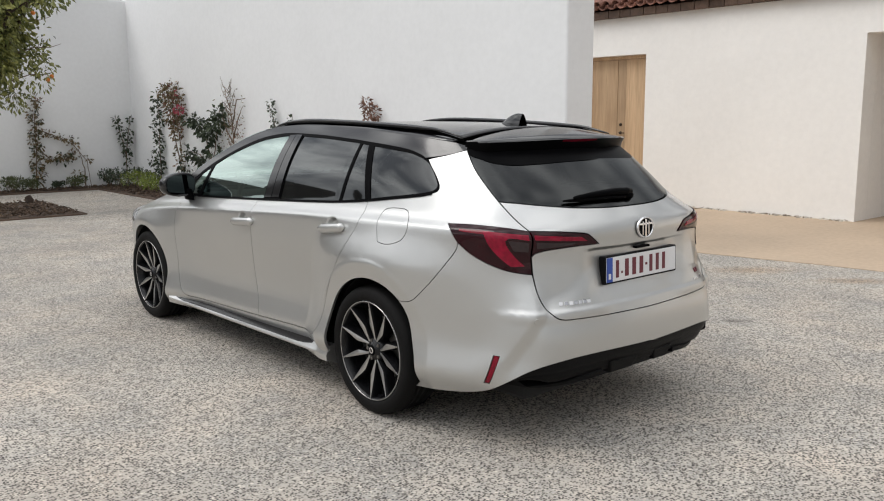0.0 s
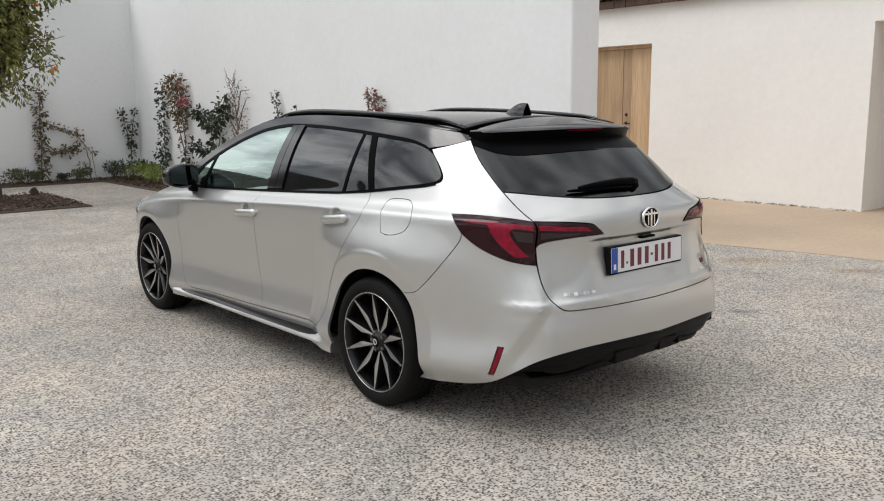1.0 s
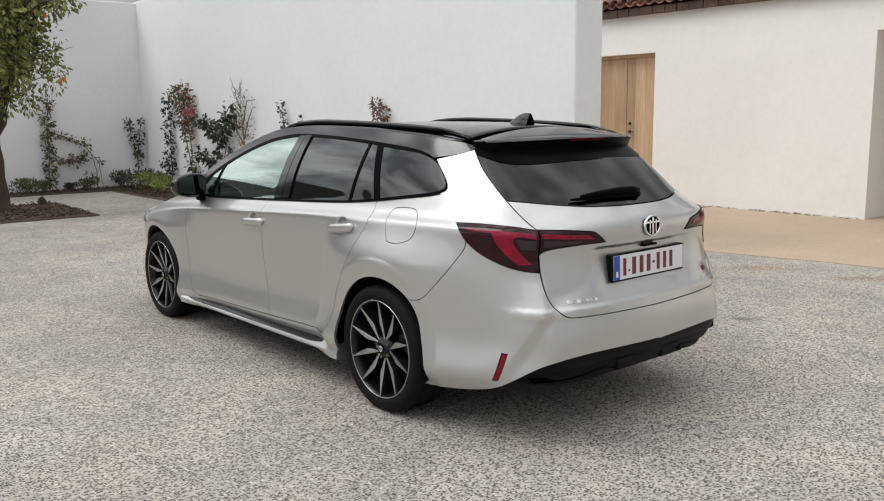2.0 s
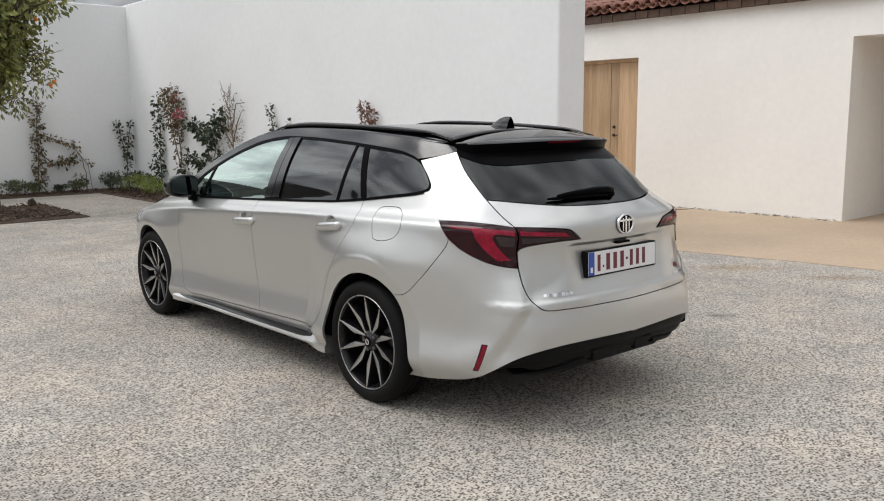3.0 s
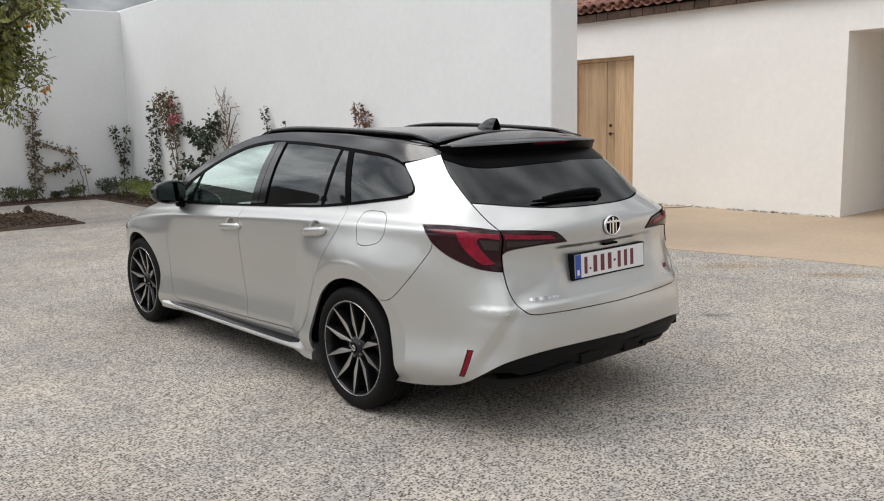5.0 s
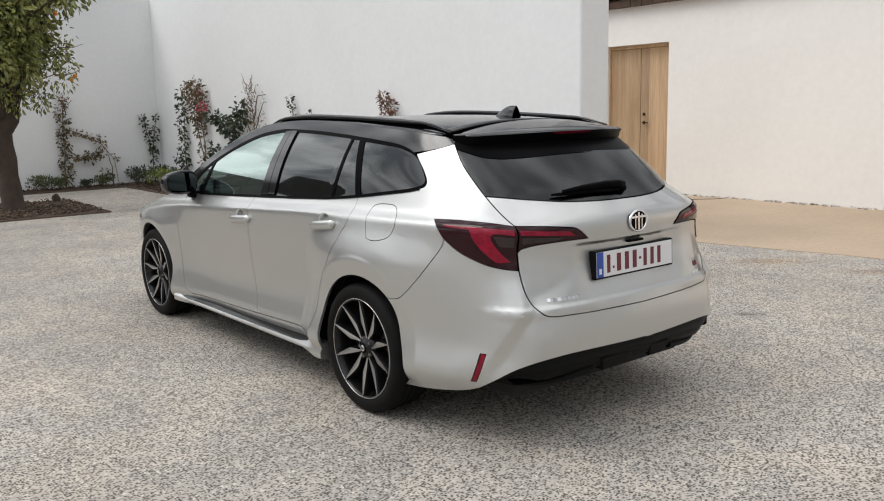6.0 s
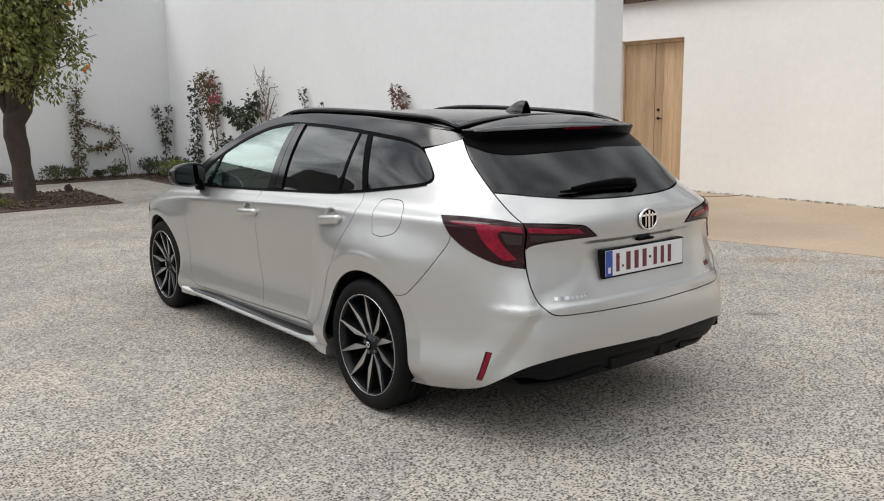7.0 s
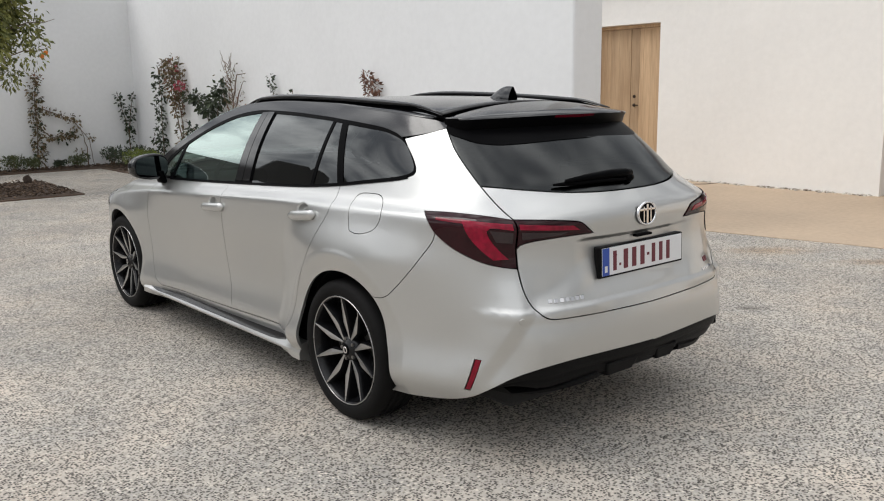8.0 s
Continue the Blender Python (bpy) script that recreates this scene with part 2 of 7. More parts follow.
def tube(bm, pts, radii, sides=8, cap=True):
    """A tapering tube along points."""
    pts = [Vector(p) for p in pts]
    rings = []
    ref = Vector((0.31, 0.87, 0.38)).normalized()
    for i, p in enumerate(pts):
        d = (pts[min(i + 1, len(pts) - 1)] - pts[max(i - 1, 0)]).normalized()
        a = d.cross(ref)
        a = a.normalized() if a.length > 1e-4 else d.orthogonal().normalized()
        b = d.cross(a).normalized()
        r = radii[i] if isinstance(radii, (list, tuple)) else radii
        rings.append([bm.verts.new(p + a * (r * math.cos(2 * math.pi * k / sides)) + b * (r * math.sin(2 * math.pi * k / sides))) for k in range(sides)])
    for i in range(len(rings) - 1):
        for k in range(sides):
            bm.faces.new((rings[i][k], rings[i][(k + 1) % sides], rings[i + 1][(k + 1) % sides], rings[i + 1][k]))
    if cap and sides > 2:
        bm.faces.new(rings[0][::-1])
        bm.faces.new(rings[-1])
    return bm


# ---- the court: ground, beds, walls ----
def ground_sheet():
    bm = bmesh.new()
    box(bm, -220, 220, -220, 220, -0.5, 0.0)
    ob = part("ground", bm, M_GROUND)
    tagged(ob, "speckled washed concrete yard with faint stains", "ground", kind="structure")


ground_sheet()


def beige_paving():
    """A smooth slab before the building, with a slightly oblique front edge."""
    bm = bmesh.new()
    edge = [(4.20, 3.6), (4.42, 2.4), (4.55, 1.62), (4.66, 1.0), (4.78, 0.45), (4.87, -0.4), (5.0, -1.6), (5.3, -4.0), (5.6, -8.0)]
    back = [(13.0, -8.0), (13.0, 6.9), (4.2, 6.9)]
    low = [bm.verts.new((x, y, -0.05)) for x, y in edge + back]
    top = [bm.verts.new((x, y, 0.006)) for x, y in edge + back]
    bm.faces.new(top)
    for i in range(len(low)):
        j = (i + 1) % len(low)
        bm.faces.new((low[i], low[j], top[j], top[i]))
    bmesh.ops.recalc_face_normals(bm, faces=bm.faces)
    tagged(part("pavement", bm, M_PAVE), "smooth beige concrete paving before the low building", "pavement", kind="structure")


beige_paving()

WALL_X, WALL_END, WALL_BACK, WALL_T, WALL_H = 3.60, 2.645, 14.50, 0.43, 3.80
BLD_X, BLD_T = 8.25, 0.36


def rough_wall(bm, x0, x1, y0, y1, z0, z1):
    """A plastered wall: rounded arrises and a faintly uneven face."""
    box(bm, x0, x1, y0, y1, z0, z1, bevel=0.025, seg=3)


def court_walls():
    bm = bmesh.new()
    rough_wall(bm, WALL_X, WALL_X + WALL_T, WALL_END, WALL_BACK + WALL_T, -0.2, WALL_H)
    tagged(part("wall_east", bm, M_PLASTER), "tall white limewashed garden wall with a square end", "wall", kind="structure")
    bm = bmesh.new()
    rough_wall(bm, -2.2, WALL_X + 0.2, WALL_BACK, WALL_BACK + WALL_T - 0.03, -0.19, WALL_H - 0.03)
    tagged(part("wall_north", bm, M_PLASTER), "tall white limewashed wall closing the yard", "wall", kind="structure")
    # unseen wall, stepped to shape the dark band reflected in the side windows
    bm = bmesh.new()
    rough_wall(bm, -22.0, -13.2, 17.0, 17.4, -0.2, 7.3)
    rough_wall(bm, -13.2, -8.8, 17.0, 17.4, -0.2, 6.0)
    rough_wall(bm, -8.8, -2.2, 17.0, 17.4, -0.2, 4.7)
    rough_wall(bm, -2.6, -2.2, WALL_BACK + 0.4, 17.3, -0.2, 4.2)
    tagged(part("wall_far", bm, M_PLASTER_GREY), "plain grey wall out of view, mirrored in the side windows", "wall", kind="structure")
    # unseen wall, added and raised to cut low sky light on the doors
    bm = bmesh.new()
    rough_wall(bm, -22.4, -22.0, -20.0, 17.4, -0.2, 4.0)
    tagged(part("wall_west", bm, M_PLASTER_WARM), "plain white boundary wall out of view", "wall", kind="structure")
    bm = bmesh.new()
    rough_wall(bm, -22.4, 8.6, -20.4, -20.0, -0.2, 2.2)
    tagged(part("wall_south", bm, M_PLASTER_WARM), "plain white boundary wall out of view", "wall", kind="structure")


court_walls()

DOOR_Y0, DOOR_Y1, DOOR_Z = 5.036, 6.34, 2.376
OPEN_Y0, OPEN_Y1, OPEN_Z = -1.0, 1.636, 2.452


def low_building():
    """The low building: front wall with a door opening and an open carport bay."""
    bm = bmesh.new()
    x0, x1 = BLD_X, BLD_X + BLD_T
    for y0, y1, z0, z1 in ((OPEN_Y1, DOOR_Y0, -0.2, 3.06), (DOOR_Y0, DOOR_Y1, DOOR_Z, 3.06), (DOOR_Y1, 9.5, -0.2, 3.06), (OPEN_Y0, OPEN_Y1, OPEN_Z, 3.06), (-9.0, OPEN_Y0, -0.2, 3.06)):
        box(bm, x0, x1, y0, y1, z0, z1)
    # the wall is one shell: weld the butted pieces
    bmesh.ops.remove_doubles(bm, verts=bm.verts, dist=0.0005)
    tagged(part("wall_building", bm, M_PLASTER_WARM), "warm white limewashed wall of the low building", "wall", kind="structure")
    bm = bmesh.new()
    box(bm, x1 + 0.002, 13.2, OPEN_Y1, OPEN_Y1 + 0.3, -0.2, 3.0)
    box(bm, x1 + 0.002, 13.2, OPEN_Y0 - 0.3, OPEN_Y0, -0.2, 3.0)
    box(bm, 13.2, 13.5, OPEN_Y0 - 0.3, OPEN_Y1 + 0.3, -0.2, 3.0)
    tagged(part("wall_carport", bm, M_PLASTER_WARM), "plastered inner walls of the open carport bay", "wall", kind="structure")
    bm = box_bm(x1 + 0.002, 13.2, OPEN_Y0, OPEN_Y1, OPEN_Z + 0.02, OPEN_Z + 0.2)
    tagged(part("ceiling", bm, M_PLASTER_WARM), "plastered ceiling of the carport bay", "ceiling", kind="structure")


low_building()


def oak_door():
    """A double-leaf plank door, set back in its opening, on its frame."""
    door = tagged(empty("door_1", pose(BLD_X + 0.16, 0, 0)), "closed double door of light oak planks", "door", kind="structure")
    head = box_bm(-0.02, 0.08, DOOR_Y0, DOOR_Y1, DOOR_Z - 0.055, DOOR_Z - 0.002, bevel=0.004)
    part("frame_head", head, M_OAK, door)
    for y in (DOOR_Y0, DOOR_Y1 - 0.03):
        part("frame_post", box_bm(-0.02, 0.08, y + 0.001, y + 0.029, 0.0, DOOR_Z - 0.056, bevel=0.003), M_OAK, door)
    seam = 5.69
    for y0, y1 in ((DOOR_Y0 + 0.031, seam - 0.004), (seam + 0.004, DOOR_Y1 - 0.031)):
        leaf = part("door_leaf", box_bm(0.012, 0.05, y0, y1, 0.012, DOOR_Z - 0.06), M_OAK, door)
        cuts = (0.0, 0.24, 0.40, 0.62, 0.74, 1.0) if y0 < 5.5 else (0.0, 0.38, 0.66, 0.80, 1.0)
        for f0, f1 in zip(cuts, cuts[1:]):
            a, b = y0 + (y1 - y0) * f0, y0 + (y1 - y0) * f1
            part("plank", box_bm(-0.006, 0.014, a + 0.0008, b - 0.0008, 0.012, DOOR_Z - 0.06, bevel=0.0015, seg=1), M_OAK, leaf)
    hy = seam - 0.078
    rose = bmesh.new()
    for z in (1.125, 1.26):
        bmesh.ops.create_cone(rose, cap_ends=True, segments=20, radius1=0.026, radius2=0.024, depth=0.014, matrix=pose(-0.012, hy, z, 0, -90, 0))
    part("rosette", rose, M_IRON, door, "dark bronze rosettes")
    lever = bmesh.new()
    tube(lever, [(-0.012, hy, 1.125), (-0.05, hy, 1.125), (-0.056, hy - 0.02, 1.125), (-0.056, hy - 0.11, 1.123)], [0.009, 0.009, 0.009, 0.008], 10)
    part("door_handle", lever, M_IRON, door, "dark bronze lever handle", smooth=True)


oak_door()


def tiled_roof():
    """A clay tile eave: brick fascia, pan and cover tiles running up the slope."""
    y0, y1 = -8.8, 9.3
    roof = tagged(empty("roof", pose(BLD_X, 0, 3.0)), "low roof of weathered red clay barrel tiles", "roof", kind="structure")
    part("fascia", box_bm(-0.10, 0.3, y0, y1, -0.028, 0.085, bevel=0.01), M_EAVE, roof, "dark brown eave course")
    rng = random.Random(31)
    y = 1.2
    while y < 6.8:
        wide = rng.uniform(0.19, 0.25)
        out = rng.uniform(0.0, 0.014)
        part("brick", box_bm(-0.118 - out, -0.09, y + 0.005, y + wide - 0.005, -0.036 + rng.uniform(-0.006, 0.006), 0.080, bevel=0.004, seg=1), M_EAVE, roof)
        y += wide
    part("roof_deck", box_bm(0.0, 5.2, y0, y1, 0.0, 0.10, bevel=0.0), M_EAVE, roof)
    # half-round tiles: covers over pans
    def barrel(up):
        bm = bmesh.new()
        rows = []
        for j, (d, r) in enumerate(((0.0, 0.082), (0.42, 0.066))):
            outer, inner = [], []
            for k in range(9):
                a = math.pi * k / 8
                for lst, rr in ((outer, r), (inner, r - 0.013)):
                    lst.append(bm.verts.new((d, rr * math.cos(a), (rr * math.sin(a)) * up)))
            rows.append((outer, inner))
        for which in (0, 1):
            for k in range(8):
                q = (rows[0][which][k], rows[0][which][k + 1], rows[1][which][k + 1], rows[1][which][k])
                bm.faces.new(q if which == 0 else q[::-1])
        for j in (0, 1):
            for k in range(8):
                bm.faces.new((rows[j][0][k], rows[j][1][k], rows[j][1][k + 1], rows[j][0][k + 1]))
        for k in (0, 8):
            bm.faces.new((rows[0][0][k], rows[1][0][k], rows[1][1][k], rows[0][1][k]))
        bmesh.ops.recalc_face_normals(bm, faces=bm.faces)
        return mesh_of(bm, "roof_tile", M_TILE, True)

    cover, pan = barrel(1.0), barrel(-1.0)
    rng = random.Random(4)
    slope = -16
    for row in range(2):
        y = 2.0
        while y < 6.9:
            for me, dy, dz in ((pan, 0.0, 0.20), (cover, 0.095, 0.19)):
                ob = new("roof_tile", me)
                ob.parent = roof
                ob.matrix_basis = pose(-0.20 + row * 0.36 + rng.uniform(-0.015, 0.015), y + dy + rng.uniform(-0.008, 0.008), dz + row * 0.103 - 0.03, rng.uniform(-3, 3), slope, rng.uniform(-3, 3))
            y += 0.19
    far = bmesh.new()
    for row in range(12):
        for k in range(94):
            y = y0 + 0.1 + k * 0.19
            if row < 2 and 1.9 < y < 7.0:
                continue
            z = 0.16 + row * 0.103
            vs = []
            for d in (0.0, 0.42):
                vs.append([far.verts.new((-0.20 + row * 0.36 + d, y + 0.085 * math.cos(math.pi * q / 4), z + d * 0.287 + 0.08 * math.sin(math.pi * q / 4))) for q in range(5)])
            for q in range(4):
                far.faces.new((vs[0][q], vs[0][q + 1], vs[1][q + 1], vs[1][q]))
    tagged(part("tile_field", far, M_TILE, roof, smooth=True), kind="stuff")
    ridge = bmesh.new()
    v = [ridge.verts.new(c) for c in ((0.0, y0, 0.1), (5.2, y0, 0.1), (4.4, y0, 1.3), (0.0, y1, 0.1), (5.2, y1, 0.1), (4.4, y1, 1.3))]
    for q in ((0, 1, 2), (5, 4, 3), (0, 2, 5, 3), (1, 4, 5, 2)):
        ridge.faces.new([v[i] for i in q])
    bmesh.ops.recalc_face_normals(ridge, faces=ridge.faces)
    part("roof_core", ridge, M_EAVE, roof)


tiled_roof()


def plant_bed(name, x0, x1, y0, y1, label, edges):
    """Mulched soil, slightly mounded and lumpy, inside a thin metal edging."""
    bm = bmesh.new()
    nx, ny = max(2, int((x1 - x0) / 0.09)), max(2, int((y1 - y0) / 0.09))
    grid = []
    for i in range(nx + 1):
        row = []
        for j in range(ny + 1):
            x, y = x0 + (x1 - x0) * i / nx, y0 + (y1 - y0) * j / ny
            rim = min(1.0, min(x - x0, x1 - x, y - y0, y1 - y) / 0.12)
            h = 0.012 + rim * (0.022 + 0.03 * noise.noise(Vector((x * 7, y * 7, 0))) + 0.018 * noise.noise(Vector((x * 19, y * 19, 3))))
            row.append(bm.verts.new((x, y, max(0.008, h))))
        grid.append(row)
    for i in range(nx):
        for j in range(ny):
            bm.faces.new((grid[i][j], grid[i + 1][j], grid[i + 1][j + 1], grid[i][j + 1]))
    bed = tagged(part(name, bm, M_SOIL), label, "plant bed", kind="structure")
    for e in edges:
        part("edging", box_bm(*e, -0.05, 0.022, bevel=0.002, seg=1), M_KERB, bed)


plant_bed("bed_east", 2.64, 3.60, 2.6, 13.94, "long mulched bed at the foot of the white wall", [(2.615, 2.635, 2.6, 13.9)])
plant_bed("bed_north", -2.2, 3.60, 13.96, 14.50, "narrow mulched bed along the closing wall", [(-2.2, 2.615, 13.93, 13.95)])
plant_bed("bed_tree", -1.18, 0.98, 9.70, 12.10, "square mulched bed cut out round the orange tree", [(-1.2, 1.0, 9.68, 9.70), (-1.2, 1.0, 12.10, 12.12), (-1.2, -1.18, 9.70, 12.10), (0.98, 1.0, 9.70, 12.10)])


def wall_foot():
    """Flaked plaster lying along the foot of the building, and a thin cable on the paving."""
    rng = random.Random(8)
    v, f = [], []
    for _ in range(300):
        y = 1.72 + rng.random() * 4.6
        c = Vector((BLD_X - 0.012 - abs(rng.gauss(0, 0.035)), y, 0.010))
        if noise.noise(Vector((y * 3.1, 0, 0))) < -0.15:
            continue
        a, b, h = rng.uniform(0.008, 0.035), rng.uniform(0.006, 0.02), rng.uniform(0.004, 0.018)
        e = Euler((rng.uniform(-0.3, 0.3), rng.uniform(-0.3, 0.3), rng.uniform(0, 6.3))).to_matrix()
        k = len(v)
        for sx, sy, sz in ((-1, -1, -1), (1, -0.8, -1), (0.9, 1, -1), (-1, 0.7, -1), (-0.8, -0.8, 1), (0.8, -0.7, 1), (0.7, 0.8, 1), (-0.8, 0.6, 1)):
            v.append(tuple(c + e @ Vector((sx * a, sy * b, sz * h))))
        f += [(k + 4, k + 5, k + 6, k + 7), (k, k + 1, k + 5, k + 4), (k + 1, k + 2, k + 6, k + 5), (k + 2, k + 3, k + 7, k + 6), (k + 3, k, k + 4, k + 7)]
    me = bpy.data.meshes.new("plaster_flakes")
    me.from_pydata(v, [], f)
    me.materials.append(M_FLAKE)
    tagged(new("plaster_flakes", me), "white plaster flakes along the wall's foot", "debris", kind="stuff")
    bm = bmesh.new()
    pts = [(7.3, 4.9, 0.014), (7.55, 4.45, 0.014), (7.75, 4.15, 0.014), (7.98, 3.95, 0.014), (8.2, 3.9, 0.016), (8.235, 3.88, 0.03)]
    tube(bm, [Vector(p) for p in pts], 0.0045, 6)
    tagged(part("cable", bm, M_IRON, smooth=True), "thin dark cable lying on the beige paving", "cable")


wall_foot()


# ---- the shape of the car body ----
# Rear axle over the origin, the car's nose along +y, its left side along -x. A point of the skin is given by (s, z):
# s runs along the left side from the nose to the tail (s = y on the doors, then an angle round the corner), z is the height.
def curve(xs, ys):
    """A natural cubic spline through a few profile points, straight beyond its ends."""
    xs, ys = np.array(xs, float), np.array(ys, float)
    n = len(xs)
    h = np.diff(xs)
    a, b = np.zeros((n, n)), np.zeros(n)
    a[0, 0] = a[-1, -1] = 1
    for i in range(1, n - 1):
        a[i, i - 1], a[i, i], a[i, i + 1] = h[i - 1], 2 * (h[i - 1] + h[i]), h[i]
        b[i] = 6 * ((ys[i + 1] - ys[i]) / h[i] - (ys[i] - ys[i - 1]) / h[i - 1])
    m = np.linalg.solve(a, b)
    d0 = (ys[1] - ys[0]) / h[0] - h[0] * m[1] / 6
    d1 = (ys[-1] - ys[-2]) / h[-1] + h[-1] * m[-2] / 6

    def f(x):
        x = np.asarray(x, float)
        c = np.clip(x, xs[0], xs[-1])
        i = np.clip(np.searchsorted(xs, c) - 1, 0, n - 2)
        t0, t1 = xs[i + 1] - c, c - xs[i]
        v = (m[i] * t0 ** 3 + m[i + 1] * t1 ** 3) / (6 * h[i]) + (ys[i] / h[i] - m[i] * h[i] / 6) * t0 + (ys[i + 1] / h[i] - m[i + 1] * h[i] / 6) * t1
        return v + np.where(x < xs[0], (x - xs[0]) * d0, 0) + np.where(x > xs[-1], (x - xs[-1]) * d1, 0)
    return f


def ease(a, b, x):
    t = np.clip((x - a) / (b - a), 0, 1)
    return t * t * (3 - 2 * t)


PIV_R, PIV_F = 0.40, 2.60
TAIL = PIV_R - math.pi / 2          # s on the centre line of the tail
NOSE = PIV_F + math.pi / 2          # s on the centre line of the nose
AXLE_Z, WHEELBASE = 0.315, 2.70
plan_width = curve([-1.1, -0.75, -0.45, 0.0, 0.5, 1.2, 2.0, 2.7, 3.1, 3.5, 3.75], [0.70, 0.757, 0.787, 0.814, 0.830, 0.845, 0.845, 0.832, 0.80, 0.725, 0.65])
side_off = curve([0.12, 0.20, 0.26, 0.33, 0.42, 0.52, 0.64, 0.76, 0.84], [-0.09, -0.045, -0.009, -0.013, -0.032, -0.032, -0.016, 0.001, 0.005])
crease_z = curve([-0.6, 0.0, 0.8, 1.5, 2.1, 2.6, 3.1], [0.958, 0.951, 0.926, 0.888, 0.853, 0.81, 0.745])
tail_y = curve([0.15, 0.24, 0.34, 0.44, 0.53, 0.58, 0.64, 0.72, 0.80, 0.88, 0.93, 0.97, 1.0, 1.04, 1.10, 1.17, 1.25, 1.32, 1.40], [-0.84, -0.93, -0.985, -0.999, -0.995, -0.986, -0.971, -0.954, -0.946, -0.947, -0.950, -0.938, -0.910, -0.868, -0.801, -0.712, -0.602, -0.499, -0.375])
nose_y = curve([0.15, 0.30, 0.45, 0.60, 0.72, 0.80, 1.0], [3.50, 3.60, 3.63, 3.61, 3.55, 3.45, 3.1])


def shoulder(d):
    """How far the side stands in, d above its crease: a turned shoulder, then the lean of the glass."""
    t = 0.5 * (d + np.sqrt(d * d + 0.00012))
    return -0.056 * (1 - np.exp(-t / 0.026)) - 0.20 * t - 0.741 * np.maximum(t - 0.06, 0) ** 2


def side_w(y, z):
    cz = crease_z(y)
    d = z - cz
    low = side_off(np.minimum(z, cz) - (cz - 0.885) * 0.5)
    w = plan_width(y) + low + shoulder(d)
    w = w - 0.035 * ease(0.98, 1.22, z) * ease(0.35, -0.45, y)
    for yc, amp, rr in ((0.0, 0.080, 0.432), (WHEELBASE, 0.053, 0.405)):
        r = np.hypot(y - yc, (z - AXLE_Z))
        ahead = (y - yc) / np.maximum(r, 0.05)
        t = np.clip((r - rr) / (0.50 - 0.29 * np.maximum(ahead, 0) if yc < 1 else 0.38 + 0.16 * ahead ** 2), 0, 1)
        w = w + amp * (1 - t) ** (1.5 if yc < 1 else 1.9) * (1 + 0.5 * t) * (1 - (ease(0.74, 1.00, z) if yc < 1 else ease(0.68, 0.88, z)))
        if yc < 1:      # the flange round the arch stands a little proud
            w = w - 0.0032 * ease(-0.30, -0.02, y) * ease(0.44, 0.62, z) * ease(0.438, 0.462, r) * (1 - ease(0.462, 0.62, r)) * (1 - ease(0.80, 0.92, z))
    return w


def contour(phi, z, tail=True):
    c, s = np.cos(phi), np.sin(phi)
    piv = PIV_R if tail else PIV_F
    sg = -1.0 if tail else 1.0
    depth = (piv - tail_y(z)) if tail else (nose_y(z) - piv)
    k = (0.13 + 0.10 * ease(0.48, 0.88, z) + 0.25 * ease(0.92, 1.08, z)) if tail else 0.30
    rr = 2 * depth / (s + np.sqrt(s * s + 4 * k * c * c * depth))
    c = np.maximum(c, 0.02)
    rs = np.minimum(0.78 / c, 1.5)
    for _ in range(4):
        y = np.clip(piv + sg * rs * s, -1.2, 3.9)
        w = side_w(y, z)
        slope = (plan_width(y + 0.02) - plan_width(y - 0.02)) / 0.04
        rs = np.clip(rs - (rs * c - w) / np.maximum(c - sg * s * slope, 0.05), 0.3, 45.0)
    p = (15.0 - 4.0 * ease(0.42, 0.86, z)) if tail else 7.0
    r = (rs ** -p + rr ** -p) ** (-1 / p)
    if tail:
        # the corner is fullest at the bumper and draws in towards the lamps
        r = r * (1 - 0.014 * ease(0.50, 0.82, z) * (1 - ease(0.97, 1.34, z)) * np.exp(-((phi - 0.80) / 0.36) ** 2))
    return r


def skin(s, z):
    """Points of the left half of the skin, as arrays."""
    s, z = np.broadcast_arrays(np.asarray(s, float), np.asarray(z, float))
    over = s < TAIL
    s = np.where(over, 2 * TAIL - s, s)
    x, y = np.empty(s.shape), np.empty(s.shape)
    a, b = s < PIV_R, s > PIV_F
    m = ~(a | b)
    x[m], y[m] = side_w(s[m], z[m]), s[m]
    if a.any():
        ph = PIV_R - s[a]
        r = contour(ph, z[a])
        x[a], y[a] = r * np.cos(ph), PIV_R - r * np.sin(ph)
    if b.any():
        ph = s[b] - PIV_F
        r = contour(ph, z[b], False)
        x[b], y[b] = r * np.cos(ph), PIV_F + r * np.sin(ph)
    x, y, z = dent(x, y, z)
    return np.stack([np.where(over, x, -x), y, z], -1)


HANDLES = ((0.335, 0.893), (1.262, 0.843))


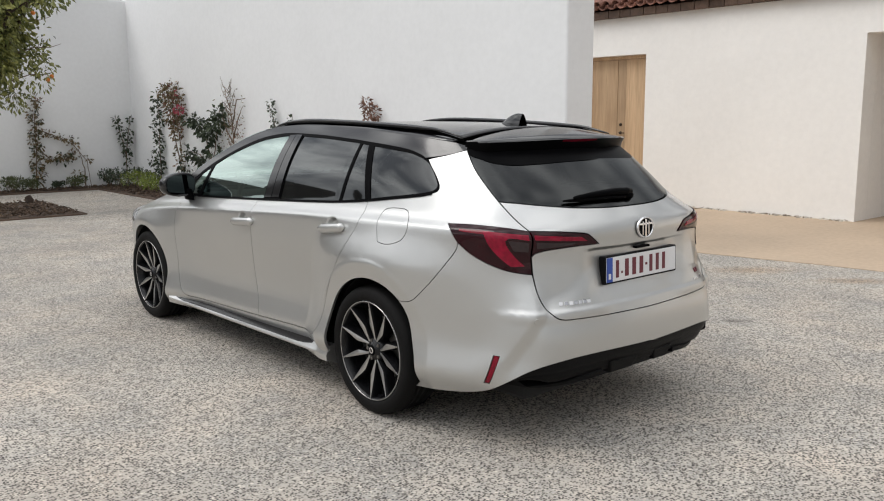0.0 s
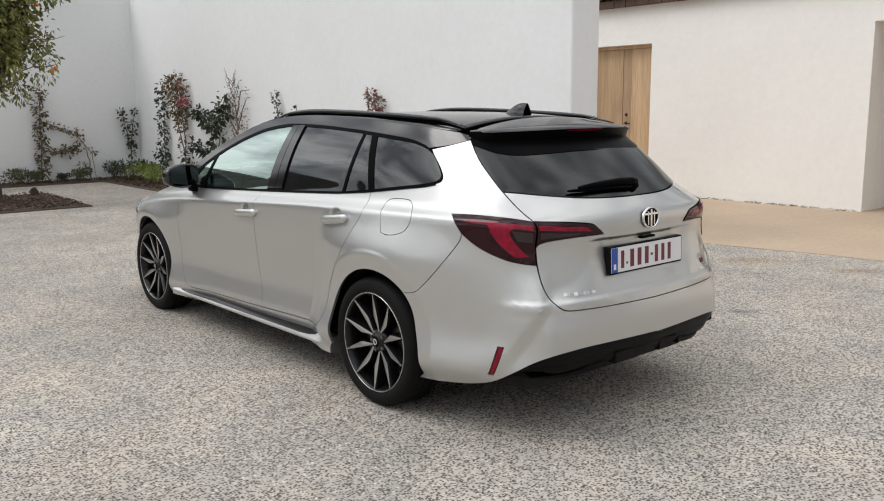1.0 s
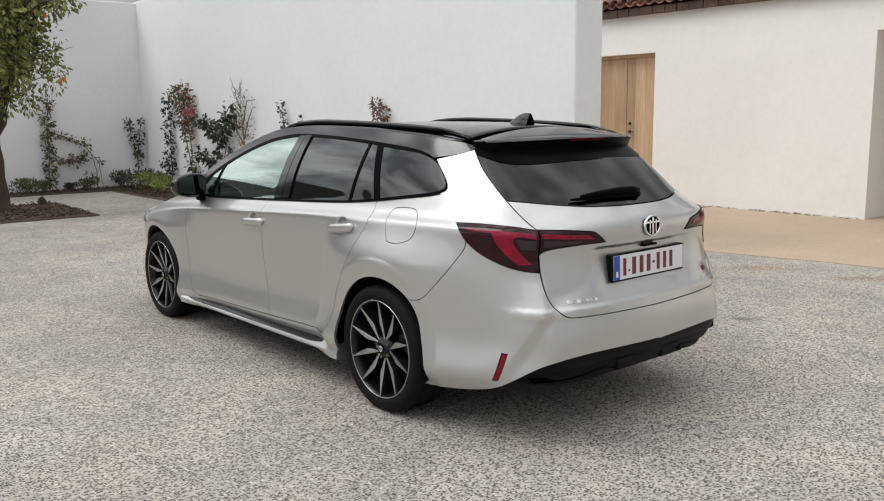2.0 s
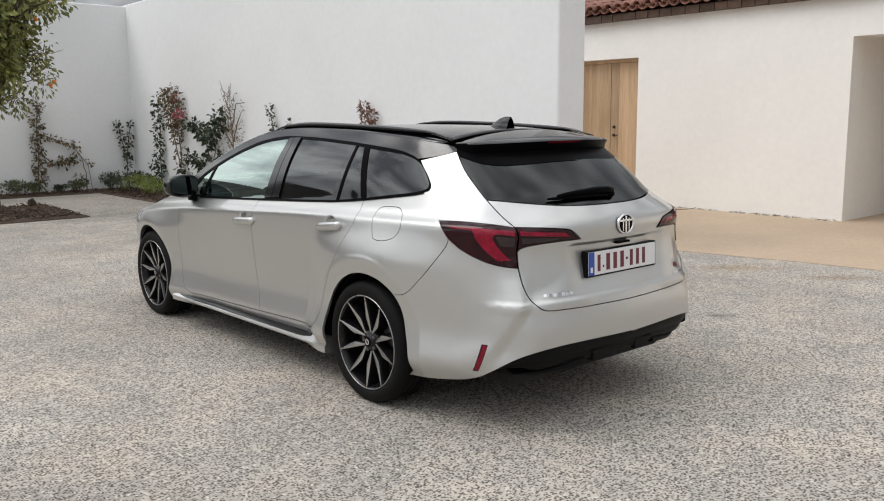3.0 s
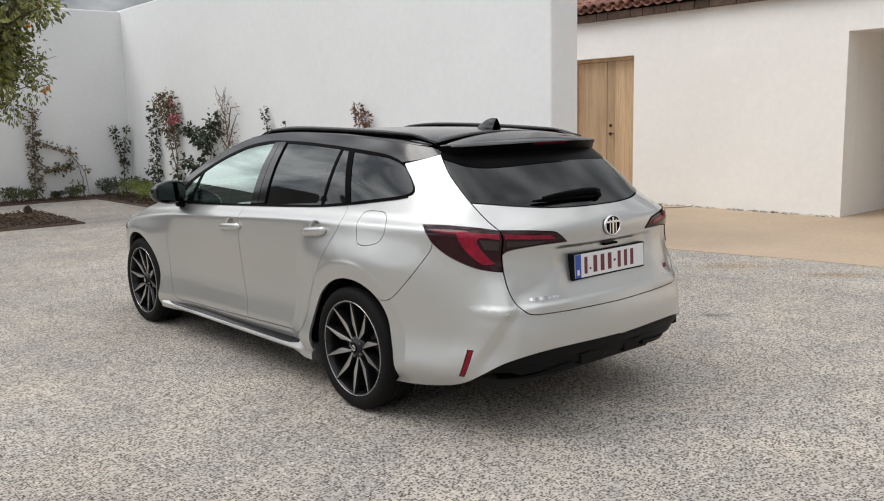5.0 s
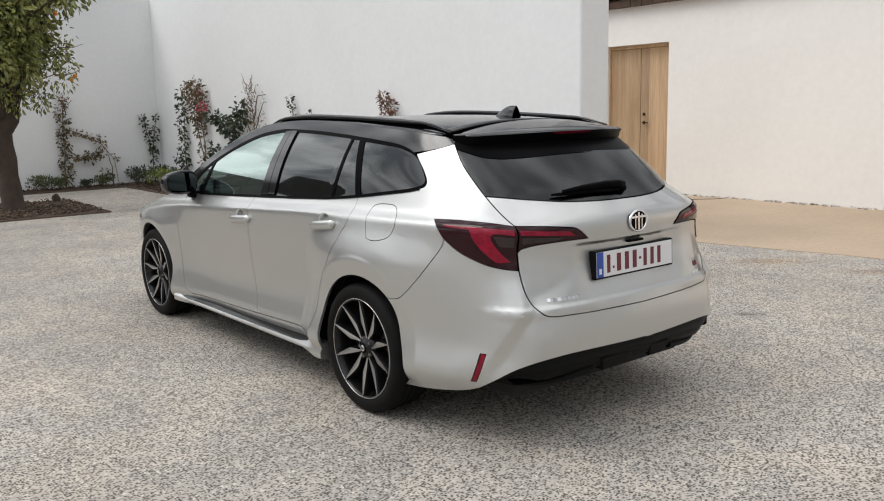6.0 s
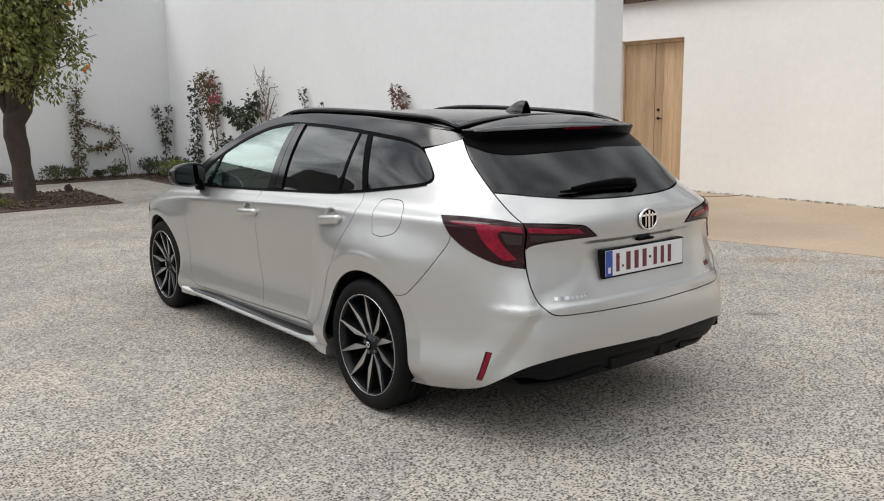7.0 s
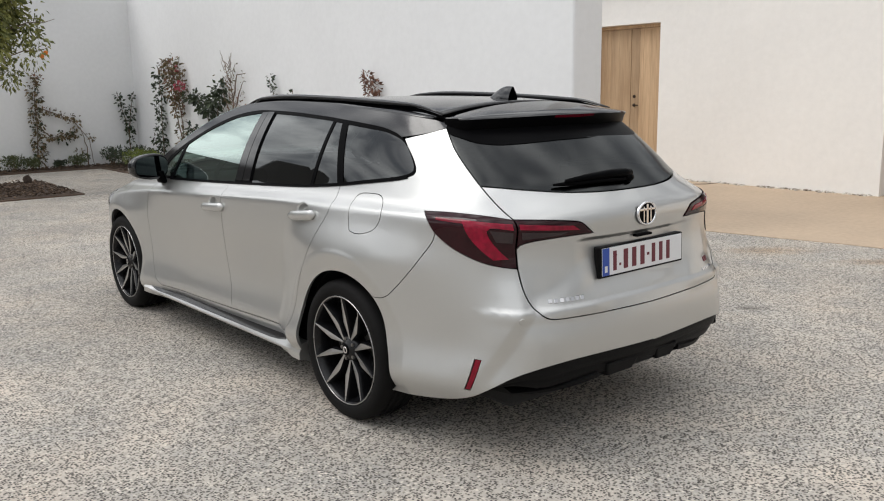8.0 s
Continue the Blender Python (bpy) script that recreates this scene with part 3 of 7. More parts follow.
def dent(x, y, z):
    """Local hollows: the plate's pocket, the soft fold in the bumper's corner, the cups behind the door handles."""
    rear = ease(-0.70, -0.80, y)
    pocket = ease(0.395, 0.285, x) * ease(0.625, 0.715, z) * ease(0.872, 0.855, z)
    y = y + rear * 0.017 * pocket
    # shelf: the lower gate stands proud below a line that falls from the plate to the gate's corner
    ph = np.arctan2(PIV_R - y, np.maximum(x, 1e-6))
    edge = 0.715 - 0.13 * ease(0.28, 0.62, x)
    shelf = ease(edge + 0.085, edge - 0.005, z) * ease(0.20, 0.34, x)
    y = y - rear * 0.012 * shelf * ease(0.56, 0.62, z)
    y = y - rear * 0.009 * ease(0.634, 0.616, z)
    # fold: the tail stands back of the flank beyond a line that runs from the gate's corner down to the reflector
    line = 1.105 - 0.50 * np.maximum(0.64 - z, 0) ** 1.1
    d = ph - line
    fold = 0.024 * (ease(-0.10, 0.0, d) * 0.5 - ease(0.0, 0.055, d)) * np.exp(-np.maximum(d, 0) / 0.30) * ease(0.28, 0.42, z) * ease(0.76, 0.64, z) * (y < 0)
    x, y = x + fold * np.cos(ph), y - fold * np.sin(ph)
    for hy, hz in HANDLES:
        r = np.hypot((y - hy) / 0.056, (z - hz - 0.004) / 0.043)
        x = x - 0.026 * (1 - ease(0.45, 1.0, r))
    return x, y, z


def feature_points():
    """Extra mesh points along the creases, so that they shade cleanly."""
    pts = []
    for y in np.arange(-0.80, 3.1, 0.02):
        for dz in (-0.022, -0.012, -0.004, 0.004, 0.012, 0.022, 0.034):
            z = float(crease_z(y)) + dz
            w = float(side_w(np.array(y), np.array(z)))
            s = PIV_R - math.atan2(PIV_R - y, w) if y < PIV_R else (PIV_F + math.atan2(y - PIV_F, w) if y > PIV_F else y)
            pts.append((s, z))
    for yc in (0.0, WHEELBASE):
        for r in (0.372, 0.384, 0.395, 0.405, 0.415, 0.424, 0.432, 0.438, 0.444, 0.450, 0.456, 0.462, 0.470, 0.485):
            for a in np.radians(np.arange(-20, 200, 2.4)):
                y, z = yc + r * math.cos(a), AXLE_Z + r * math.sin(a)
                w = float(side_w(np.array(y), np.array(z)))
                s = PIV_R - math.atan2(PIV_R - y, w) if y < PIV_R else (PIV_F + math.atan2(y - PIV_F, w) if y > PIV_F else y)
                pts.append((s, z))
    for hy, hz in HANDLES:
        for r in (0.0, 0.2, 0.35, 0.5, 0.65, 0.8, 0.95, 1.08):
            for a in np.radians(np.arange(0, 360, 15)):
                y = hy + 0.056 * r * math.cos(a)
                z = hz + 0.004 + 0.043 * r * math.sin(a)
                w = float(side_w(np.array(y), np.array(z)))
                pts.append((y if y > PIV_R else PIV_R - math.atan2(PIV_R - y, w), z))
    for z in np.arange(0.29, 0.70, 0.009):
        for d in (-0.10, -0.06, -0.03, -0.012, 0.0, 0.012, 0.026, 0.04, 0.056, 0.08):
            ph = 1.105 - 0.50 * max(0.64 - z, 0) ** 1.1 + d
            for sg in (1, -1):
                pts.append((TAIL + sg * (math.pi / 2 - ph), z))
    for x in (0.295, 0.31, 0.325, 0.34, 0.355, 0.37, 0.385):
        for z in np.arange(0.66, 0.885, 0.012):
            for sg in (1, -1):
                pts.append((TAIL + sg * math.atan2(x, PIV_R + 0.93), z))
    for z in (0.612, 0.618, 0.624, 0.630, 0.636, 0.664, 0.678, 0.692, 0.706, 0.718, 0.846, 0.853, 0.860, 0.867, 0.875):
        for x in np.arange(-0.56, 0.561, 0.02):
            pts.append((TAIL + math.atan2(x, PIV_R + 0.93), z))
    return np.array(pts)


FEATURES = feature_points()


# ---- car materials ----
def car_paint():
    m = bpy.data.materials.new("pearl_silver_paint")
    m.use_nodes = True
    n, l = m.node_tree.nodes, m.node_tree.links
    b = n["Principled BSDF"]
    co = n.new("ShaderNodeTexCoord")
    fl = n.new("ShaderNodeTexNoise")
    fl.inputs["Scale"].default_value, fl.inputs["Detail"].default_value = 900.0, 2.0
    big = n.new("ShaderNodeTexNoise")
    big.inputs["Scale"].default_value, big.inputs["Detail"].default_value = 2.5, 5.0
    for t in (fl, big):
        l.new(co.outputs["Object"], t.inputs["Vector"])
    ramp = n.new("ShaderNodeValToRGB")
    ramp.color_ramp.elements[0].position, ramp.color_ramp.elements[1].position = 0.3, 0.7
    ramp.color_ramp.elements[0].color = (0.515, 0.518, 0.508, 1)
    ramp.color_ramp.elements[1].color = (0.615, 0.618, 0.606, 1)
    l.new(fl.outputs["Fac"], ramp.inputs["Fac"])
    l.new(ramp.outputs["Color"], b.inputs["Base Color"])
    mr = n.new("ShaderNodeMapRange")
    mr.inputs["To Min"].default_value, mr.inputs["To Max"].default_value = 0.36, 0.42
    l.new(big.outputs["Fac"], mr.inputs["Value"])
    l.new(mr.outputs["Result"], b.inputs["Roughness"])
    b.inputs["Metallic"].default_value = 0.90
    b.inputs["Coat Weight"].default_value = 1.0
    b.inputs["Coat Roughness"].default_value = 0.05
    return m


def glass_material(name, tint, gloss_rough=0.005, gain=2.2, sheen=(0.92, 0.95, 0.95)):
    """Tinted car glass: clear tinted body, mirror gloss by Fresnel."""
    m = bpy.data.materials.new(name)
    m.use_nodes = True
    n, l = m.node_tree.nodes, m.node_tree.links
    n.remove(n["Principled BSDF"])
    out = n["Material Output"]
    tr, gl, mix, fr = n.new("ShaderNodeBsdfTransparent"), n.new("ShaderNodeBsdfGlossy"), n.new("ShaderNodeMixShader"), n.new("ShaderNodeFresnel")
    tr.inputs["Color"].default_value = (*tint, 1)
    gl.inputs["Roughness"].default_value = gloss_rough
    gl.inputs["Color"].default_value = (*sheen, 1)
    fr.inputs["IOR"].default_value = 1.62
    boost = n.new("ShaderNodeMath")
    boost.operation = "MULTIPLY"
    boost.inputs[1].default_value = gain
    boost.use_clamp = True
    l.new(fr.outputs["Fac"], boost.inputs[0])
    l.new(boost.outputs[0], mix.inputs["Fac"])
    l.new(tr.outputs["BSDF"], mix.inputs[1])
    l.new(gl.outputs["BSDF"], mix.inputs[2])
    l.new(mix.outputs["Shader"], out.inputs["Surface"])
    return m


M_PAINT = car_paint()
M_BLACK = material("gloss_black_paint", (0.006, 0.006, 0.007), 0.10, var=0.1, spec=0.75)
M_TRIM = material("satin_black_trim", (0.003, 0.003, 0.0034), 0.3, var=0.15, fine=200.0, spec=0.02)
M_PLASTIC = material("grained_black_plastic", (0.006, 0.006, 0.0065), 0.45, var=0.2, fine=250.0, bump=0.0006, spec=0.09)
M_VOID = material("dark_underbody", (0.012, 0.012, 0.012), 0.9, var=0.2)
M_CABIN = material("dark_cabin_trim", (0.015, 0.015, 0.016), 0.8, var=0.2, fine=80.0)
M_CLOTH = material("black_seat_cloth", (0.013, 0.013, 0.014), 0.9, var=0.25, fine=160.0, bump=0.001)
M_TYRE = material("tyre_rubber", (0.007, 0.0068, 0.0068), 0.7, var=0.25, scale=12.0, fine=90.0, bump=0.0008, spec=0.13)
M_RIM_BLACK = material("gloss_black_alloy", (0.007, 0.007, 0.008), 0.22, var=0.1, spec=0.35)
M_RIM_CUT = material("machined_alloy", (0.52, 0.515, 0.51), 0.28, metal=1.0, var=0.06, fine=150.0)
M_CHROME = material("bright_chrome", (0.78, 0.78, 0.79), 0.08, metal=1.0, var=0.03)
M_STEEL = material("brake_steel", (0.25, 0.24, 0.23), 0.4, metal=1.0, var=0.15)
M_GLASS = glass_material("green_tinted_glass", (0.42, 0.54, 0.49), gain=3.1, sheen=(0.80, 0.95, 0.90))
M_GLASS_DARK = glass_material("privacy_glass", (0.05, 0.055, 0.058), gloss_rough=0.035, gain=1.35)
M_GLASS_REAR = glass_material("rear_privacy_glass", (0.03, 0.032, 0.035), gloss_rough=0.16, gain=0.85)
M_LAMP_RED = material("red_lamp_lens", (0.17, 0.003, 0.014), 0.08, var=0.25, scale=20.0, spec=0.35)
M_LAMP_BRIGHT = material("bright_red_lens", (0.23, 0.003, 0.022), 0.08, var=0.5, scale=16.0, spec=0.35)
M_LAMP_DARK = material("smoked_red_lens", (0.020, 0.0006, 0.003), 0.05, var=0.3, scale=15.0, spec=0.35)
M_LAMP_CLEAR = material("smoked_clear_lens", (0.030, 0.018, 0.020), 0.08, var=0.3, scale=25.0, spec=0.5)
M_PLATE = material("plate_white", (0.74, 0.74, 0.75), 0.35, var=0.03)
M_PLATE_RED = material("plate_dark_red", (0.13, 0.012, 0.025), 0.4, var=0.05)
M_PLATE_BLUE = material("plate_blue", (0.02, 0.07, 0.36), 0.4, var=0.05)
M_HEADLAMP = material("clear_lamp_lens", (0.35, 0.36, 0.37), 0.08, var=0.2, coat=0.8)


# ---- panels cut from the skin ----
def smooth_line(points, step=0.015):
    """A Catmull-Rom line through points, evenly resampled; its end points are kept."""
    p = [np.array(q, float) for q in points]
    if len(p) == 2:
        dense = [p[0] + (p[1] - p[0]) * t for t in np.linspace(0, 1, 20)]
    else:
        e = [2 * p[0] - p[1]] + p + [2 * p[-1] - p[-2]]
        dense = []
        for i in range(1, len(e) - 2):
            for t in np.linspace(0, 1, 14, endpoint=False):
                a, b, c, d = e[i - 1], e[i], e[i + 1], e[i + 2]
                dense.append(0.5 * (2 * b + (c - a) * t + (2 * a - 5 * b + 4 * c - d) * t * t + (3 * b - a - 3 * c + d) * t ** 3))
        dense.append(p[-1])
    dense = np.array(dense)
    run = np.concatenate([[0], np.cumsum(np.hypot(*np.diff(dense, axis=0).T))])
    n = max(1, int(round(run[-1] / step)))
    at = np.linspace(0, run[-1], n + 1)
    return np.stack([np.interp(at, run, dense[:, 0]), np.interp(at, run, dense[:, 1])], 1)


def outline(*segments, step=0.015):
    """A closed outline of smooth segments that meet in corners."""
    pts = []
    for seg in segments:
        q = smooth_line(seg, step)
        if pts and np.hypot(*(q[0] - pts[-1])) < 1e-4:
            q = q[1:]
        pts.extend(q)
    if np.hypot(*(pts[0] - pts[-1])) < 1e-4:
        pts.pop()
    return np.array(pts)


def area2(p):
    return float(np.sum(p[:, 0] * np.roll(p[:, 1], -1) - np.roll(p[:, 0], -1) * p[:, 1]))


def shrink(p, d):
    """Moves an outline inwards by d."""
    if area2(p) < 0:
        p = p[::-1]
    a, b = p - np.roll(p, 1, 0), np.roll(p, -1, 0) - p
    a, b = a / np.linalg.norm(a, axis=1)[:, None], b / np.linalg.norm(b, axis=1)[:, None]
    n = np.stack([-(a + b)[:, 1], (a + b)[:, 0]], 1)
    n /= np.maximum(np.linalg.norm(n, axis=1)[:, None], 0.35)
    k = 1 / np.maximum(0.5, np.sum(n * np.stack([-a[:, 1], a[:, 0]], 1), 1))
    return p + n * (d * np.minimum(k, 1.6))[:, None]


def in_poly(pts, poly):
    x, y = pts[:, 0], pts[:, 1]
    c = np.zeros(len(pts), bool)
    for (x0, y0), (x1, y1) in zip(poly, np.roll(poly, -1, 0)):
        if y0 != y1:
            c ^= ((y0 > y) != (y1 > y)) & (x < (x1 - x0) * (y - y0) / (y1 - y0) + x0)
    return c


def near_poly(pts, poly, d):
    hit = np.zeros(len(pts), bool)
    for a, b in zip(poly, np.roll(poly, -1, 0)):
        ab = b - a
        t = np.clip(((pts - a) @ ab) / max(1e-12, ab @ ab), 0, 1)
        q = pts - (a + t[:, None] * ab)
        hit |= (q * q).sum(1) < d * d
    return hit


def skin_normals(q, surf, e=0.003):
    s, z = q[:, 0], q[:, 1]
    ds = surf(s + e, z) - surf(s - e, z)
    dz = surf(s, z + e) - surf(s, z - e)
    n = np.cross(dz, ds)
    return n / np.maximum(np.linalg.norm(n, axis=1)[:, None], 1e-9)


def cut_mesh(name, outer, holes, mats, gap=0.0016, lift=0.0, depth=0.014, grid=0.024, flip=False, surf=None):
    """A curved sheet cut from the skin along an outline, with turned-in edges. flip: the same for the right side."""
    from mathutils.geometry import delaunay_2d_cdt
    surf = surf or skin
    key = (name, outer.tobytes(), gap, lift, depth)
    if key in CUTS:
        return sheet(name, *CUTS[key], mats, flip)
    loops = [shrink(outer, gap)] + [(shrink(h, -gap))[::-1] for h in holes]
    lo, hi = loops[0].min(0), loops[0].max(0)
    gx, gz = np.meshgrid(np.arange(lo[0], hi[0], grid), np.arange(lo[1], hi[1], grid * 0.75))
    g = np.concatenate([np.stack([gx.ravel(), gz.ravel()], 1), FEATURES])
    keep = in_poly(g, loops[0])
    for h in loops[1:]:
        keep &= ~in_poly(g, h)
    g = g[keep]
    for h in loops:
        g = g[~near_poly(g, h, 0.006)]
    verts, edges, base = [], [], 0
    for h in loops:
        n = len(h)
        verts += [tuple(v) for v in h]
        edges += [(base + i, base + (i + 1) % n) for i in range(n)]
        base += n
    verts += [tuple(v) for v in g]
    vo, _, fo, *_ = delaunay_2d_cdt([Vector(v) for v in verts], edges, [], 0, 1e-6)
    q = np.array([tuple(v) for v in vo])
    tri = np.array([f for f in fo if len(f) == 3])
    mid = q[tri].mean(1)
    ok = in_poly(mid, loops[0])
    for h in loops[1:]:
        ok &= ~in_poly(mid, h)
    tri = tri[ok]
    nor = skin_normals(q, surf)
    pos = surf(q[:, 0], q[:, 1]) + nor * lift
    # orient the faces to the outward normals
    fn = np.cross(pos[tri[:, 1]] - pos[tri[:, 0]], pos[tri[:, 2]] - pos[tri[:, 0]])
    bad = (fn * nor[tri[:, 0]]).sum(1) < 0
    tri[bad] = tri[bad][:, ::-1]
    V, N, F = [tuple(v) for v in pos], [tuple(v) for v in nor], [tuple(int(i) for i in t) for t in tri]
    if depth:
        for h in loops:
            hn = skin_normals(h, surf)
            hp = surf(h[:, 0], h[:, 1]) + hn * lift
            tang = np.roll(hp, -1, 0) - np.roll(hp, 1, 0)
            out = np.cross(tang, hn)
            out /= np.maximum(np.linalg.norm(out, axis=1)[:, None], 1e-9)
            b0 = len(V)
            n = len(h)
            V += [tuple(v) for v in hp] + [tuple(v) for v in hp - hn * depth]
            N += [tuple(v) for v in out] * 2
            for i in range(n):
                j = (i + 1) % n
                F.append((b0 + i, b0 + n + i, b0 + n + j, b0 + j))
    CUTS[key] = (V, N, F)
    return sheet(name, V, N, F, mats, flip)


CUTS = {}


def sheet(name, V, N, F, mats, flip):
    """The mesh of a cut sheet, or of its mirror image."""
    if flip:
        V = [(-x, y, z) for x, y, z in V]
        N = [(-x, y, z) for x, y, z in N]
        F = [f[::-1] for f in F]
    me = bpy.data.meshes.new(name)
    me.from_pydata(V, [], F)
    for m in mats if isinstance(mats, (list, tuple)) else (mats,):
        me.materials.append(m)
    for p in me.polygons:
        p.use_smooth = True
    me.normals_split_custom_set_from_vertices(N)
    return me


CAR = tagged(empty("car"), "pearl silver estate car with black roof, parked on the concrete yard", "car")


def panel(name, outer, mat, parent=None, holes=(), label="", both=True, **k):
    """The panel on the left side and its mirror image on the right."""
    made = []
    for flip in ((False, True) if both else (False,)):
        par = parent[1 if flip else 0] if isinstance(parent, (list, tuple)) else (parent or CAR)
        made.append(part(name, cut_mesh(name, outer, list(holes), mat, flip=flip, **k), None, par, label))
    return made


def s_of(y, z):
    """The skin's s for a place on the side."""
    y, z = np.asarray(y, float), np.asarray(z, float)
    w = side_w(y, z)
    return np.where(y < PIV_R, PIV_R - np.arctan2(PIV_R - y, w), np.where(y > PIV_F, PIV_F + np.arctan2(y - PIV_F, w), y))


def arch(yc, r, a0, a1, n=40, zc=AXLE_Z + 0.012):
    """A wheel arch as a line on the skin, from angle a0 to a1 (degrees, 0 to the front)."""
    a = np.radians(np.linspace(a0, a1, n))
    rr = r - (0.030 * np.exp(-((a - 2.80) / 0.32) ** 2) if yc < 1 else 0.0)
    y, z = yc + rr * np.cos(a), zc + rr * np.sin(a)
    return [(float(u), float(v)) for u, v in zip(s_of(y, z), z)]


# shared lines
L_SILL = [(2.10, 0.924), (1.974, 0.929), (1.518, 0.949), (0.955, 0.976), (0.476, 1.001), (0.069, 1.030), (-0.271, 1.069), (-0.375, 1.088)]
L_DLO_REAR = [(-0.375, 1.088), (-0.402, 1.098), (-0.412, 1.122), (-0.394, 1.165), (-0.362, 1.211), (-0.328, 1.243)]
L_DLO_TOP = [(-0.328, 1.243), (-0.285, 1.261), (-0.18, 1.282), (0.063, 1.301), (0.453, 1.321), (0.697, 1.334), (0.954, 1.341), (1.153, 1.339), (1.383, 1.311), (1.576, 1.261), (1.736, 1.205), (1.898, 1.140), (2.057, 1.061), (2.20, 0.965)]
L_ROOF_EDGE = [(-0.50, 1.315), (-0.30, 1.339), (-0.10, 1.352), (0.356, 1.374), (0.73, 1.386), (1.05, 1.387), (1.25, 1.376), (1.40, 1.360), (1.62, 1.305), (1.85, 1.215), (2.06, 1.118), (2.30, 0.985)]
L_DOOR_GAP = [(1.175, 0.965), (1.165, 0.86), (1.175, 0.75), (1.200, 0.565), (1.188, 0.46), (1.155, 0.377), (1.128, 0.289)]
L_RDOOR = [(0.062, 1.031), (0.076, 0.925), (0.130, 0.846), (0.185, 0.768), (0.243, 0.689), (0.332, 0.555), (0.373, 0.456), (0.407, 0.373), (0.452, 0.325), (0.53, 0.304)]
L_DOOR_LOW = [(0.53, 0.304), (0.787, 0.300), (1.128, 0.289), (1.64, 0.273), (2.06, 0.262)]
L_DOOR_FRONT = [(2.06, 0.262), (2.11, 0.278), (2.155, 0.318), (2.203, 0.426), (2.213, 0.648), (2.205, 0.80), (2.17, 0.923)]
L_BUMP = [(-0.486, 0.895), (-0.478, 0.862), (-0.447, 0.809), (-0.385, 0.716), (-0.33, 0.645), (-0.300, 0.616), (-0.270, 0.604), (-0.243, 0.601)]
L_GATE = [(-0.545, 1.283), (-0.569, 1.203), (-0.607, 1.127), (-0.640, 1.066), (-0.680, 0.993), (-0.704, 0.958)]
L_GATE_LAMP = [(-0.704, 0.958), (-0.712, 0.923), (-0.708, 0.85), (-0.711, 0.776)]
L_GATE_LOW = [(-0.711, 0.776), (-0.722, 0.694), (-0.742, 0.633), (-0.762, 0.603), (-0.790, 0.587), (-0.86, 0.583), (-0.98, 0.579), (TAIL, 0.576)]
L_LAMP_TOP = [(-0.452, 0.971), (-0.543, 0.975), (-0.635, 0.970), (-0.704, 0.958)]
L_LAMP_LOW = [(-0.711, 0.776), (-0.668, 0.783), (-0.613, 0.800), (-0.539, 0.844), (-0.486, 0.895), (-0.465, 0.935), (-0.452, 0.971)]
L_BUMP_LOW = [(-0.308, 0.206), (-0.477, 0.235), (-0.565, 0.268), (-0.622, 0.323), (-0.705, 0.388), (-0.801, 0.417), (-0.93, 0.423), (TAIL, 0.418)]
R_ARCH, F_ARCH = -0.012, WHEELBASE
ARCH_R = 0.350


def mirrored(seg):
    """A line of the tail carried on to the other side, in reverse."""
    return [(2 * TAIL - s, z) for s, z in reversed(seg)]


# quarter panel, with the fuel flap cut out
fuel = outline([(-0.096, 0.857), (-0.082, 0.905), (-0.076, 0.970), (-0.108, 1.002), (-0.19, 1.010), (-0.252, 1.000), (-0.267, 0.935), (-0.240, 0.880), (-0.186, 0.856), (-0.135, 0.850), (-0.096, 0.857)])
roof_low = [(-0.545, 1.283), (-0.459, 1.261), (-0.345, 1.238)]
arch_q = arch(R_ARCH, ARCH_R, 126, 4)
quarter = outline(
    [(0.062, 1.031), (-0.271, 1.069), (-0.375, 1.088)], L_DLO_REAR[:-1] + [(-0.345, 1.238)], roof_low[::-1], L_GATE, L_LAMP_TOP[::-1], [(-0.452, 0.971), (-0.465, 0.935), (-0.486, 0.895)],
    L_BUMP, [L_BUMP[-1], arch_q[0]], arch_q, [arch_q[-1], (0.345, 0.24), (0.53, 0.245)], [(0.53, 0.245), (0.53, 0.304)], L_RDOOR[::-1])
panel("quarter_panel", quarter, M_PAINT, holes=[fuel])
panel("fuel_flap", fuel, M_PAINT, gap=0.0014)

# doors
rear_door = outline(L_RDOOR, L_DOOR_LOW[:3], L_DOOR_GAP[::-1], [(1.175, 0.965), (0.955, 0.976), (0.476, 1.001), (0.062, 1.031)])
front_door = outline(L_DOOR_GAP, L_DOOR_LOW[2:], L_DOOR_FRONT, [(2.17, 0.923), (1.974, 0.929), (1.518, 0.949), (1.175, 0.965)])
DOORS_R = panel("rear_door", rear_door, M_PAINT)
DOORS_F = panel("front_door", front_door, M_PAINT)

# front wing, from the door to the lamp and over the wheel
arch_f = arch(F_ARCH, ARCH_R, 205, 20)
L_HOOD = [(2.17, 0.940), (2.45, 0.902), (2.70, 0.856), (2.90, 0.808)]
wing = outline(L_DOOR_FRONT[::-1], [(2.06, 0.262), (2.07, 0.235), (2.33, 0.20)], [(2.33, 0.20), arch_f[0]], arch_f, [arch_f[-1], (3.07, 0.50), (3.05, 0.62)], [(3.05, 0.62), (2.94, 0.70), (2.90, 0.808)], L_HOOD[::-1], [(2.17, 0.940), (2.17, 0.923)])
panel("front_wing", wing, M_PAINT)

